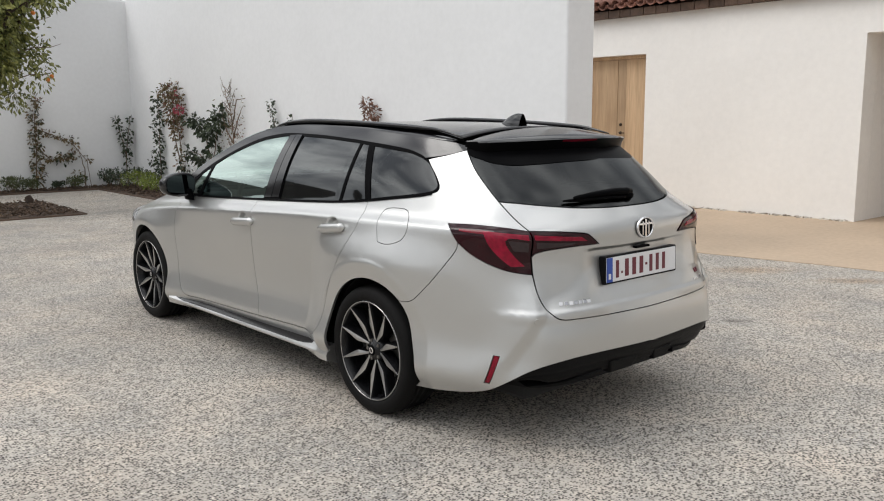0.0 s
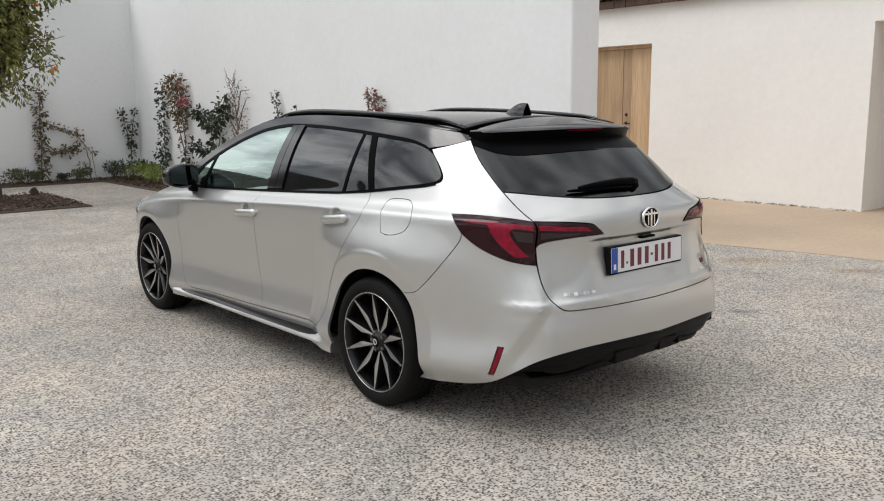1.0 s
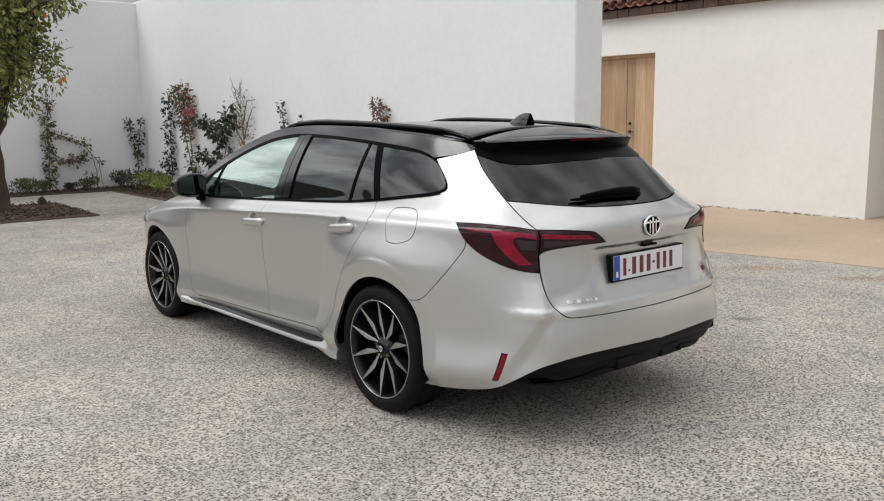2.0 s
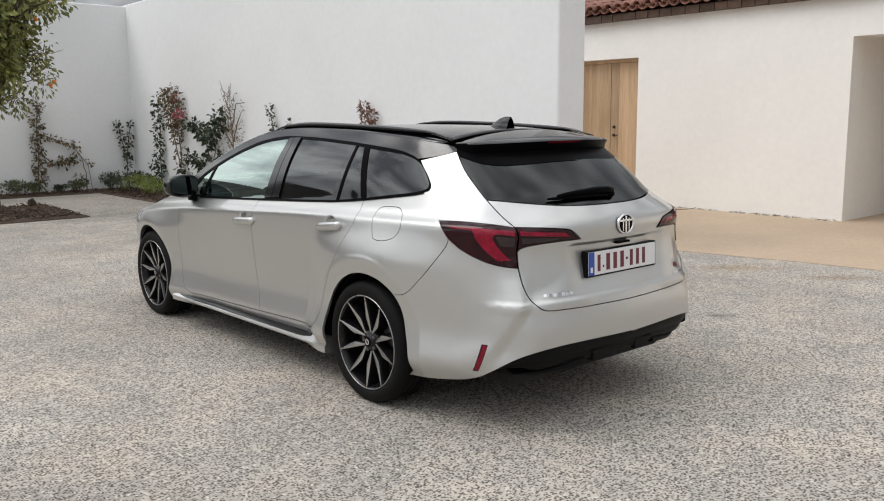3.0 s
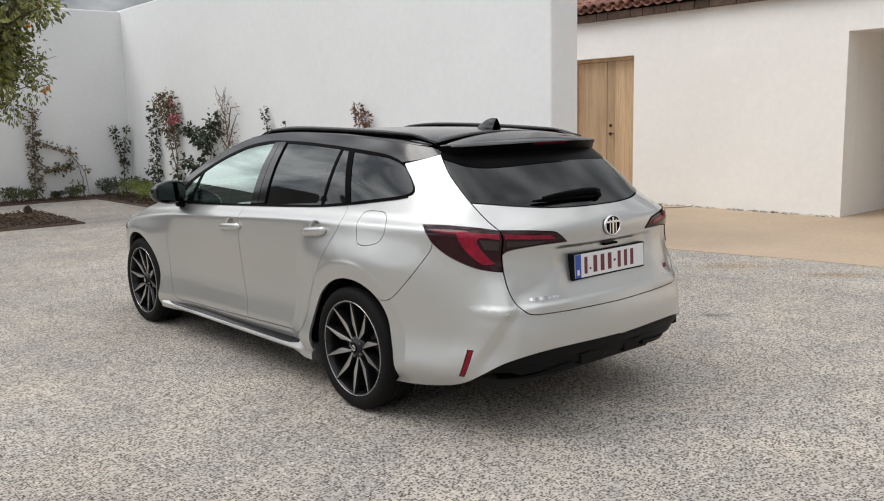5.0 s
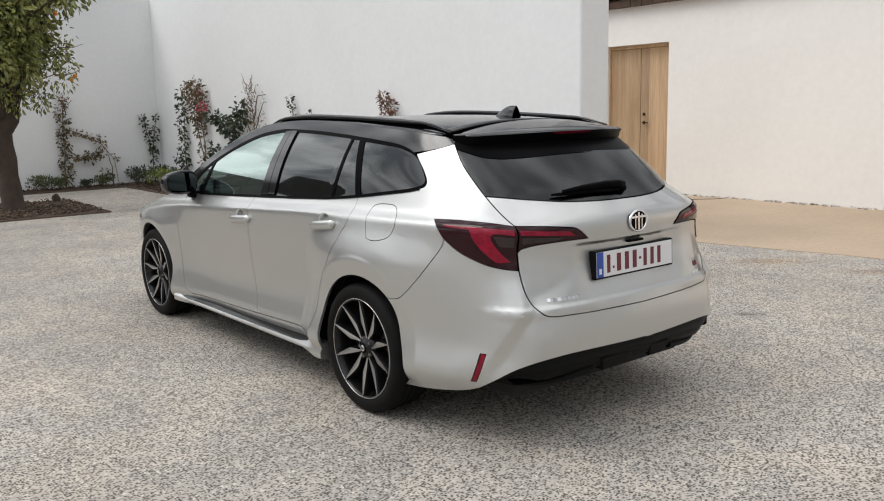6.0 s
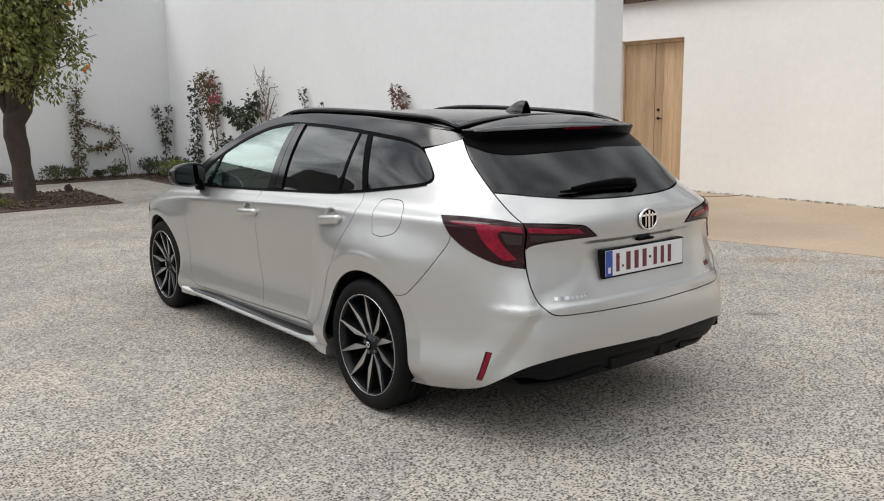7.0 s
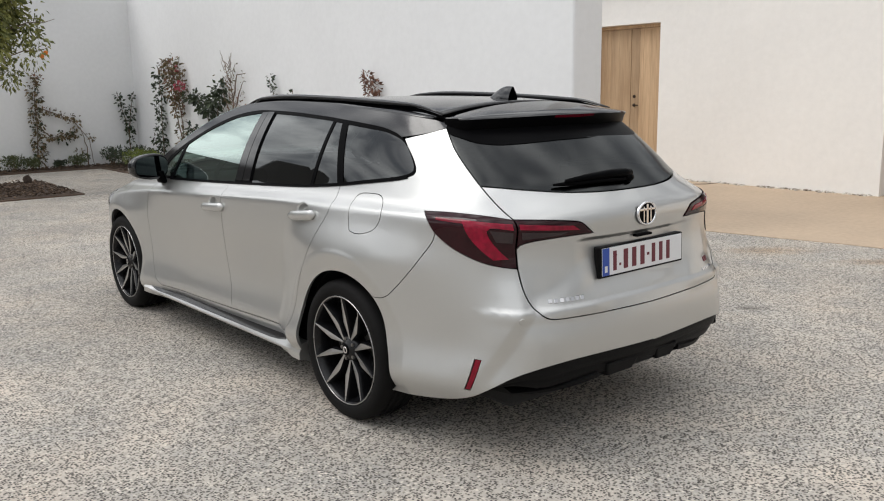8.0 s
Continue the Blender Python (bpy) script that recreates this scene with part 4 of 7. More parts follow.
# nose: bumper skin with grille opening, lamps
arch_fb = arch(F_ARCH, ARCH_R, 20, -20)
nose_low = [(3.10, 0.20), (3.5, 0.21), (NOSE - 0.03, 0.22)]
nose = outline([arch_fb[0], (3.07, 0.50), (3.05, 0.62)], [(3.05, 0.62), (3.5, 0.63), (NOSE - 0.001, 0.62)], [(NOSE - 0.001, 0.62), (NOSE - 0.001, 0.22)], nose_low[::-1], [(3.10, 0.20), arch_fb[-1]], arch_fb[::-1])
grille = outline([(3.75, 0.27), (NOSE - 0.05, 0.27)], [(NOSE - 0.05, 0.27), (NOSE - 0.05, 0.50)], [(NOSE - 0.05, 0.50), (3.82, 0.50)], [(3.82, 0.50), (3.75, 0.27)])
panel("front_bumper", nose, M_PAINT, holes=[grille])
panel("grille", grille, M_PLASTIC, lift=-0.02, depth=0.0)
lamp_f = outline([(3.05, 0.62), (3.5, 0.63), (3.75, 0.63)], [(3.75, 0.63), (3.6, 0.70), (3.2, 0.755), (2.90, 0.808)], [(2.90, 0.808), (2.94, 0.70), (3.05, 0.62)])
panel("headlamp", lamp_f, M_HEADLAMP, label="clear headlamp lens")
nose_up = outline([(3.75, 0.63), (NOSE - 0.001, 0.62)], [(NOSE - 0.001, 0.62), (NOSE - 0.001, 0.70)], [(NOSE - 0.001, 0.70), (3.9, 0.705), (3.6, 0.70)], [(3.6, 0.70), (3.75, 0.63)])
panel("nose_panel", nose_up, M_PAINT)

# window band: black surround with the panes let in
dlo = outline(L_SILL[::-1][::-1], L_DLO_REAR, L_DLO_TOP, [(2.20, 0.965), (2.10, 0.924)])
panes = {
    "quarterlight": outline([(1.975, 0.944), (2.085, 0.942)], [(2.085, 0.942), (2.10, 0.985), (2.02, 1.058), (1.90, 1.118)], [(1.90, 1.118), (1.975, 0.944)]),
    "front_window": outline([(1.115, 0.975), (1.518, 0.956), (1.940, 0.938)], [(1.940, 0.938), (1.862, 1.135)], [(1.862, 1.135), (1.72, 1.194), (1.56, 1.248), (1.372, 1.297), (1.15, 1.324), (1.085, 1.326)], [(1.085, 1.326), (1.115, 0.975)]),
    "rear_window": outline([(0.366, 1.014), (0.476, 1.007), (0.935, 0.983)], [(0.935, 0.983), (0.930, 1.328)], [(0.930, 1.328), (0.697, 1.321), (0.453, 1.308), (0.325, 1.301)], [(0.325, 1.301), (0.366, 1.014)]),
    "fixed_pane": outline([(0.095, 1.036), (0.335, 1.016)], [(0.335, 1.016), (0.292, 1.299)], [(0.292, 1.299), (0.205, 1.294)], [(0.205, 1.294), (0.095, 1.036)]),
    "quarter_window": outline([(0.045, 1.040), (-0.25, 1.076), (-0.355, 1.094), (-0.396, 1.112), (-0.398, 1.140), (-0.364, 1.203), (-0.326, 1.233), (-0.266, 1.253), (-0.18, 1.268), (0.06, 1.285), (0.135, 1.289)], [(0.135, 1.289), (0.045, 1.040)]),
}
panel("window_surround", dlo, M_TRIM, holes=list(panes.values()), gap=0.0, depth=0.012, lift=-0.001)
for pane_name, pane_line in panes.items():
    g = M_GLASS if pane_name in ("front_window", "quarterlight") else M_GLASS_DARK
    for ob in panel(pane_name, pane_line, g, gap=0.0005, lift=-0.004, depth=0.0, label="clear green-tinted side glass" if g is M_GLASS else "dark privacy glass"):
        ob.visible_shadow = False
# a satin strip along the sill, and the B-pillar's gloss cover
sill_top = [(s, z + 0.004) for s, z in L_SILL[1:]]
sill_low = [(s, z - 0.006) for s, z in L_SILL[1:]]
panel("sill_strip", outline(sill_low, [sill_low[-1], sill_top[-1]], sill_top[::-1], [sill_top[0], sill_low[0]]), M_TRIM, gap=0.0, lift=0.006, depth=0.008)
panel("pillar_cover", outline([(0.945, 0.99), (1.020, 0.986)], [(1.020, 0.986), (1.006, 1.333)], [(1.006, 1.333), (0.942, 1.333)], [(0.942, 1.333), (0.945, 0.99)]), M_BLACK, gap=0.0, lift=0.005, depth=0.006)
panel("pillar_cover", outline([(1.030, 0.985), (1.105, 0.981)], [(1.105, 0.981), (1.076, 1.330)], [(1.076, 1.330), (1.014, 1.333)], [(1.014, 1.333), (1.030, 0.985)]), M_BLACK, gap=0.0, lift=0.003, depth=0.004)

# black cant rail above the windows, running down the A-pillar
cant = outline(L_DLO_TOP, [(2.20, 0.965), (2.24, 0.925)], [(2.24, 0.925), (2.30, 0.985)], L_ROOF_EDGE[::-1], [(-0.50, 1.315), (-0.552, 1.300)], [(-0.552, 1.300), (-0.545, 1.283)], [(-0.545, 1.283), (-0.459, 1.261), (-0.328, 1.243)])
panel("cant_rail", cant, M_BLACK, gap=0.0012)

# rear bumper in one piece across the tail
arch_b = arch(R_ARCH, ARCH_R, 194, 126)
bumper = outline(
    L_BUMP[::-1], L_LAMP_LOW[:5][::-1], L_GATE_LOW, mirrored(L_GATE_LOW), mirrored(L_LAMP_LOW[:5][::-1]), mirrored(L_BUMP[::-1]),
    mirrored([arch_b[-1], L_BUMP[-1]]), mirrored(arch_b), mirrored([L_BUMP_LOW[0], arch_b[0]]), mirrored(L_BUMP_LOW), L_BUMP_LOW[::-1], [L_BUMP_LOW[0], arch_b[0]], arch_b, [arch_b[-1], L_BUMP[-1]])


def slit(s0, z0, s1, z1, w):
    return outline([(s0 - w, z0), (s0 + w, z0)], [(s0 + w, z0), (s1 + w, z1)], [(s1 + w, z1), (s1 - w, z1)], [(s1 - w, z1), (s0 - w, z0)])


refl_l = slit(-0.597, 0.434, -0.569, 0.312, 0.0070)
refl_r = np.array([(2 * TAIL - s, z) for s, z in refl_l])
BUMPER = part("rear_bumper", cut_mesh("rear_bumper", bumper, [refl_l, refl_r], M_PAINT, gap=0.0014), None, CAR)
for line in (refl_l, refl_r):
    part("reflector", cut_mesh("reflector", line, [], M_LAMP_RED, gap=0.001, lift=-0.003), None, BUMPER, "slim dark red reflector")

# tailgate: painted lower panel, lamps, glass
lamp_in_low = [(-0.708, 0.85), (-0.722, 0.866), (-0.763, 0.878), (-0.849, 0.886), (-0.952, 0.888)]
lamp_in_top = [(-0.704, 0.958), (-0.805, 0.951), (-0.895, 0.938), (-0.912, 0.930), (-0.952, 0.888)]
glass_low = [(-0.640, 1.068), (-0.704, 1.062), (-0.767, 1.054), (-0.899, 1.039), (-0.996, 1.033), (-1.085, 1.031), (TAIL, 1.031)]
gate = outline(
    glass_low, mirrored(glass_low), [(2 * TAIL - s, z) for s, z in L_GATE[3:]], [(2 * TAIL - s, z) for s, z in lamp_in_top], [(2 * TAIL - s, z) for s, z in lamp_in_low[::-1]],
    [(2 * TAIL - s, z) for s, z in ((-0.708, 0.85), (-0.711, 0.776))], [(2 * TAIL - s, z) for s, z in L_GATE_LOW], L_GATE_LOW[::-1], [(-0.711, 0.776), (-0.708, 0.85)], lamp_in_low, lamp_in_top[::-1], L_GATE[3:][::-1])
GATE = part("tailgate", cut_mesh("tailgate", gate, [], M_PAINT, gap=0.003), None, CAR)
glass_top = [(-0.552, 1.262), (-0.60, 1.245), (-0.66, 1.226), (-0.74, 1.217), (-0.84, 1.219), (-1.0, 1.226), (TAIL, 1.229)]
rear_glass = outline(glass_low, mirrored(glass_low), [(2 * TAIL - s, z) for s, z in L_GATE[:4][::-1]][:-1] + [(2 * TAIL + 0.552, 1.262)], mirrored(glass_top)[::1], glass_top[::-1], [(-0.552, 1.262)] + L_GATE[1:4])
RG = part("rear_glass", cut_mesh("rear_glass", rear_glass, [], M_GLASS_REAR, gap=0.003, lift=-0.001, depth=0.004), None, GATE, "raked dark privacy rear glass")
RG.visible_shadow = False
# black print band, drawn lower to include the spoiler's underside and its shadow
glass_band = outline(glass_top, mirrored(glass_top), [(2 * TAIL + 0.552, 1.262), (2 * TAIL + 0.545, 1.30)], mirrored([(-0.545, 1.30), (-0.8, 1.295), (TAIL, 1.29)]), [(-0.545, 1.30), (-0.8, 1.295), (TAIL, 1.29)][::-1], [(-0.545, 1.30), (-0.552, 1.262)])
part("gate_band", cut_mesh("gate_band", glass_band, [], M_TRIM, gap=0.001, lift=-0.002, depth=0.01), None, GATE)

# tail lamps: outer on the body, inner on the gate, each with its lens fields
lamp_out = outline(L_LAMP_TOP, L_GATE_LAMP, L_LAMP_LOW)
lamp_in = outline(lamp_in_low, lamp_in_top[::-1], [(-0.704, 0.958), (-0.712, 0.923), (-0.708, 0.85)])
OUT = panel("tail_lamp", lamp_out, M_LAMP_DARK, lift=0.004, gap=0.0025, label="smoked dark red outer tail lamp")
INN = panel("tail_lamp_inner", lamp_in, M_LAMP_DARK, parent=(GATE, GATE), lift=0.004, gap=0.0025, label="smoked dark red inner tail lamp")
# the raised light bars
panel("light_bar", outline([(-0.565, 0.955), (-0.700, 0.943)], [(-0.700, 0.943), (-0.703, 0.920)], [(-0.703, 0.920), (-0.640, 0.928), (-0.636, 0.900), (-0.662, 0.850), (-0.690, 0.812)], [(-0.690, 0.812), (-0.648, 0.808)], [(-0.648, 0.808), (-0.612, 0.850), (-0.582, 0.900), (-0.565, 0.955)]), M_LAMP_BRIGHT, parent=OUT, gap=0.001, lift=0.0065, depth=0.004, label="bright red light guide")
panel("light_strip", outline([(-0.490, 0.955), (-0.568, 0.955)], [(-0.568, 0.955), (-0.572, 0.940)], [(-0.572, 0.940), (-0.492, 0.945)], [(-0.492, 0.945), (-0.490, 0.955)]), M_LAMP_RED, parent=OUT, gap=0.001, lift=0.006, depth=0.003)
panel("signal_lens", outline([(-0.638, 0.922), (-0.702, 0.914)], [(-0.702, 0.914), (-0.700, 0.872)], [(-0.700, 0.872), (-0.655, 0.876)], [(-0.655, 0.876), (-0.638, 0.922)]), M_LAMP_CLEAR, parent=OUT, gap=0.001, lift=0.006, depth=0.003, label="smoked clear signal lens")
panel("light_bar", outline([(-0.716, 0.942), (-0.88, 0.926)], [(-0.88, 0.926), (-0.905, 0.905)], [(-0.905, 0.905), (-0.718, 0.922)], [(-0.718, 0.922), (-0.716, 0.942)]), M_LAMP_BRIGHT, parent=INN, gap=0.001, lift=0.0065, depth=0.004, label="red light guide")
panel("signal_lens", outline([(-0.722, 0.914), (-0.865, 0.903)], [(-0.865, 0.903), (-0.84, 0.893)], [(-0.84, 0.893), (-0.724, 0.884)], [(-0.724, 0.884), (-0.722, 0.914)]), M_LAMP_CLEAR, parent=INN, gap=0.001, lift=0.006, depth=0.003)


# ---- loose-formed parts of the car ----
def grid_mesh(bm, rows):
    vs = [[bm.verts.new(tuple(p)) for p in r] for r in rows]
    for i in range(len(vs) - 1):
        for j in range(len(vs[0]) - 1):
            q = [vs[i][j], vs[i][j + 1], vs[i + 1][j + 1], vs[i + 1][j]]
            q = [v for k, v in enumerate(q) if all((v.co - o.co).length > 1e-6 for o in q[:k])]
            if len(q) > 2:
                bm.faces.new(q)
    return vs


def solid_sheet(rows, thick, up=True):
    """A sheet of rows of points, given thickness downwards (or inwards)."""
    bm = bmesh.new()
    grid_mesh(bm, rows)
    bmesh.ops.recalc_face_normals(bm, faces=bm.faces)
    z = sum(f.normal.z * f.calc_area() for f in bm.faces)
    if (z < 0) == up:
        bmesh.ops.reverse_faces(bm, faces=bm.faces)
    bmesh.ops.solidify(bm, geom=bm.faces[:], thickness=thick)
    return bm


roof_edge = curve(*zip(*L_ROOF_EDGE))
roof_crown = curve([-0.6, -0.45, -0.2, 0.2, 0.6, 1.2, 1.45, 1.55], [1.335, 1.358, 1.386, 1.402, 1.405, 1.393, 1.372, 1.36])


def across(edge, centre, n=24, belly=2.2):
    """A row of points from the left edge over the centre to the right edge."""
    out = []
    for t in np.linspace(-1, 1, n + 1):
        a = abs(t)
        w = -edge[0] * a
        y = centre[1] + (edge[1] - centre[1]) * a ** 2
        z = centre[2] + (edge[2] - centre[2]) * a ** belly
        out.append((math.copysign(w, t) if t else 0.0, y, z))
    return out


def roof_row(s, dy):
    e = skin(np.array([s]), np.array([float(roof_edge(s)) + 0.002]))[0]
    return across(e, (0, e[1] + dy, float(roof_crown(e[1] + dy))))


roof_rows = [roof_row(s, 0.10 * ease(0.9, 1.42, s)) for s in np.linspace(-0.47, 1.42, 40)]
ROOF = part("roof", solid_sheet(roof_rows, 0.012), M_BLACK, CAR, "gloss black roof", smooth=True)

screen_rows = []
for s in np.linspace(1.425, 2.28, 16):
    e = skin(np.array([s]), np.array([float(roof_edge(s)) + 0.001]))[0]
    k = (s - 1.425) / (2.28 - 1.425)
    screen_rows.append(across(e, (0, e[1] + 0.10 + 0.30 * k, e[2] + 0.012 * (1 - k) + 0.0), belly=2.4))
WS = part("windscreen", solid_sheet(screen_rows, 0.005), M_GLASS, CAR, "clear green-tinted windscreen", smooth=True)
WS.visible_shadow = False

hood_edge = curve([2.17, 2.45, 2.70, 2.90, 3.2, 3.6, 3.9, NOSE], [0.940, 0.902, 0.856, 0.808, 0.755, 0.70, 0.705, 0.70])
hood_rows = []
for s in np.linspace(2.2, NOSE - 0.01, 34):
    e = skin(np.array([s]), np.array([float(hood_edge(s))]))[0]
    k = (s - 2.2) / (NOSE - 2.2)
    yc = 2.62 + (float(nose_y(0.70)) - 2.62) * min(1, k * 1.0)
    hood_rows.append(across(e, (0, max(yc, e[1]) if k < 0.98 else e[1], e[2] + 0.055 * (1 - k) + 0.03 * math.sin(math.pi * k)), belly=2.6))
part("bonnet", solid_sheet(hood_rows, 0.01), M_PAINT, CAR, smooth=True)
part("cowl", box_bm(-0.70, 0.70, 2.30, 2.56, 0.85, 0.935, bevel=0.02), M_PLASTIC, CAR)


def spoiler():
    """The roof's tail wing: top face, trailing edge, hollow underside."""
    rows = []
    n = 60
    for t in np.linspace(-1, 1, n + 1):
        a = abs(t)
        w = 0.540 * t
        lead_y = -0.338 - 0.0 * a
        e = roof_row(-0.47, 0.0)
        zt = float(np.interp(a * 0.56, [abs(p[0]) for p in e[len(e) // 2:]], [p[2] for p in e[len(e) // 2:]]))
        trail_y = -0.575 + 0.150 * a ** 2.2 + 0.075 * max(0.0, (a - 0.90) / 0.10) ** 2.5
        trail_z = 1.332 - 0.012 * a ** 2
        deep = 0.030 + 0.030 * math.exp(-((a - 0.74) / 0.17) ** 2)
        droop = 1 - 0.25 * max(0.0, (a - 0.80) / 0.20) ** 2
        rows.append([
            (w, lead_y, zt - 0.002), (w, (lead_y * 2 + trail_y) / 3, zt * 0.62 + trail_z * 0.38 + 0.004), (w, (lead_y + 2 * trail_y) / 3, zt * 0.28 + trail_z * 0.72 + 0.003),
            (w, trail_y + 0.006, trail_z + 0.001), (w, trail_y, trail_z - 0.006), (w, trail_y + 0.012, trail_z - 0.024 * droop), (w, trail_y + 0.036, trail_z - 0.060 * droop - 0.004 - 0.85 * deep),
            (w, trail_y + 0.066, trail_z - 0.080 * droop - 0.004 - deep), (w, trail_y + 0.12, trail_z - 0.085 * droop - deep), (w, lead_y, zt - 0.03)])
    bm = bmesh.new()
    vs = grid_mesh(bm, rows)
    k = len(vs[0])
    for i in range(len(vs) - 1):
        bm.faces.new((vs[i][k - 1], vs[i][0], vs[i + 1][0], vs[i + 1][k - 1]))
    bm.faces.new(vs[0][::-1])
    bm.faces.new(vs[-1])
    bmesh.ops.recalc_face_normals(bm, faces=bm.faces)
    ob = part("rear_spoiler", bm, M_BLACK, GATE, "gloss black roof spoiler", smooth=True)
    ob.data.polygons.foreach_set("use_smooth", [len(p.vertices) < 6 for p in ob.data.polygons])
    ob.data.materials.append(M_TRIM)
    for p in ob.data.polygons:
        if p.normal.z < 0.25:
            p.material_index = 1
    ob.modifiers.new("edges", "EDGE_SPLIT").split_angle = radians(50)
    return ob


M_LAMP_DARK2 = material("deep_red_lens", (0.13, 0.004, 0.014), 0.2, var=0.2)
SPOILER = spoiler()
brake = bmesh.new()
grid_mesh(brake, [[(0.125 * t, yy + 0.150 * abs(0.125 * t / 0.540) ** 2.2, z) for t in np.linspace(-1, 1, 9)] for yy, z in ((-0.5630, 1.309), (-0.5765, 1.325))])
part("brake_lamp", brake, M_LAMP_DARK2, SPOILER, "slim dark red high brake lamp")


def roof_rail(sg):
    pts = []
    for k, y in enumerate(np.linspace(1.44, -0.32, 26)):
        u = k / 25
        lift = 0.024 * min(1, math.sin(math.pi * min(max(u, 0.0), 1.0)) * 3.2)
        zr = float(roof_edge(y)) + 0.004
        pts.append((sg * (0.545 - 0.028 * abs(u - 0.42)), y, zr - 0.004 + lift))
    bm = bmesh.new()
    rows = []
    for i, p in enumerate(pts):
        taper = min(1.0, 0.35 + 3.0 * min(i, 25 - i) / 25)
        hw, hh = 0.014 * taper, 0.012 * taper
        rows.append([(p[0] + hw * math.cos(a) * (1.0), p[1], p[2] + hh * math.sin(a)) for a in np.linspace(0, 2 * math.pi, 13)])
    grid_mesh(bm, rows)
    bmesh.ops.remove_doubles(bm, verts=bm.verts, dist=1e-5)
    bmesh.ops.holes_fill(bm, edges=[e for e in bm.edges if e.is_boundary])
    bmesh.ops.recalc_face_normals(bm, faces=bm.faces)
    rail = part("roof_rail", bm, M_BLACK, CAR, "gloss black roof rail", smooth=True)
    skirt = bmesh.new()
    grid_mesh(skirt, [[(p[0], p[1], p[2] - 0.008), (p[0], p[1], min(p[2] - 0.02, float(roof_edge(p[1])) - 0.004))] for p in pts])
    bmesh.ops.solidify(skirt, geom=skirt.faces[:], thickness=0.006)
    part("rail_base", skirt, M_TRIM, rail)


for side in (-1, 1):
    roof_rail(side)


def antenna():
    bm = bmesh.new()
    rows = []
    for u in np.linspace(0, 1, 12):
        y = -0.03 - 0.155 * u
        h = 0.006 + 0.066 * math.sin(0.5 * math.pi * min(1.0, u * 1.15)) ** 0.9
        hw = 0.010 + 0.021 * math.sin(0.5 * math.pi * min(1.0, 0.15 + 1.2 * u))
        base = 1.386 - 0.012 * u
        prof = []
        for a in np.linspace(0, math.pi, 13):
            c, s = math.cos(a), math.sin(a)
            prof.append((hw * (abs(c) ** 0.6) * (1 if c >= 0 else -1) * (1 - 0.70 * s ** 2.2), y, base + h * s))
        rows.append(prof)
    grid_mesh(bm, rows)
    bmesh.ops.holes_fill(bm, edges=[e for e in bm.edges if e.is_boundary])
    bmesh.ops.recalc_face_normals(bm, faces=bm.faces)
    ob = part("antenna", bm, M_BLACK, ROOF, "gloss black shark-fin antenna", smooth=True)
    ob.modifiers.new("edges", "EDGE_SPLIT").split_angle = radians(45)


antenna()


# ---- wheels ----
def lathe(profile, n=64):
    """Turns a profile of (radius, offset along the axle) round the axle (x)."""
    bm = bmesh.new()
    rings = [[bm.verts.new((x, r * math.cos(2 * math.pi * k / n), r * math.sin(2 * math.pi * k / n))) for k in range(n)] for r, x in profile]
    for a, b in zip(rings, rings[1:]):
        for k in range(n):
            bm.faces.new((a[k], a[(k + 1) % n], b[(k + 1) % n], b[k]))
    bmesh.ops.recalc_face_normals(bm, faces=bm.faces)
    return bm


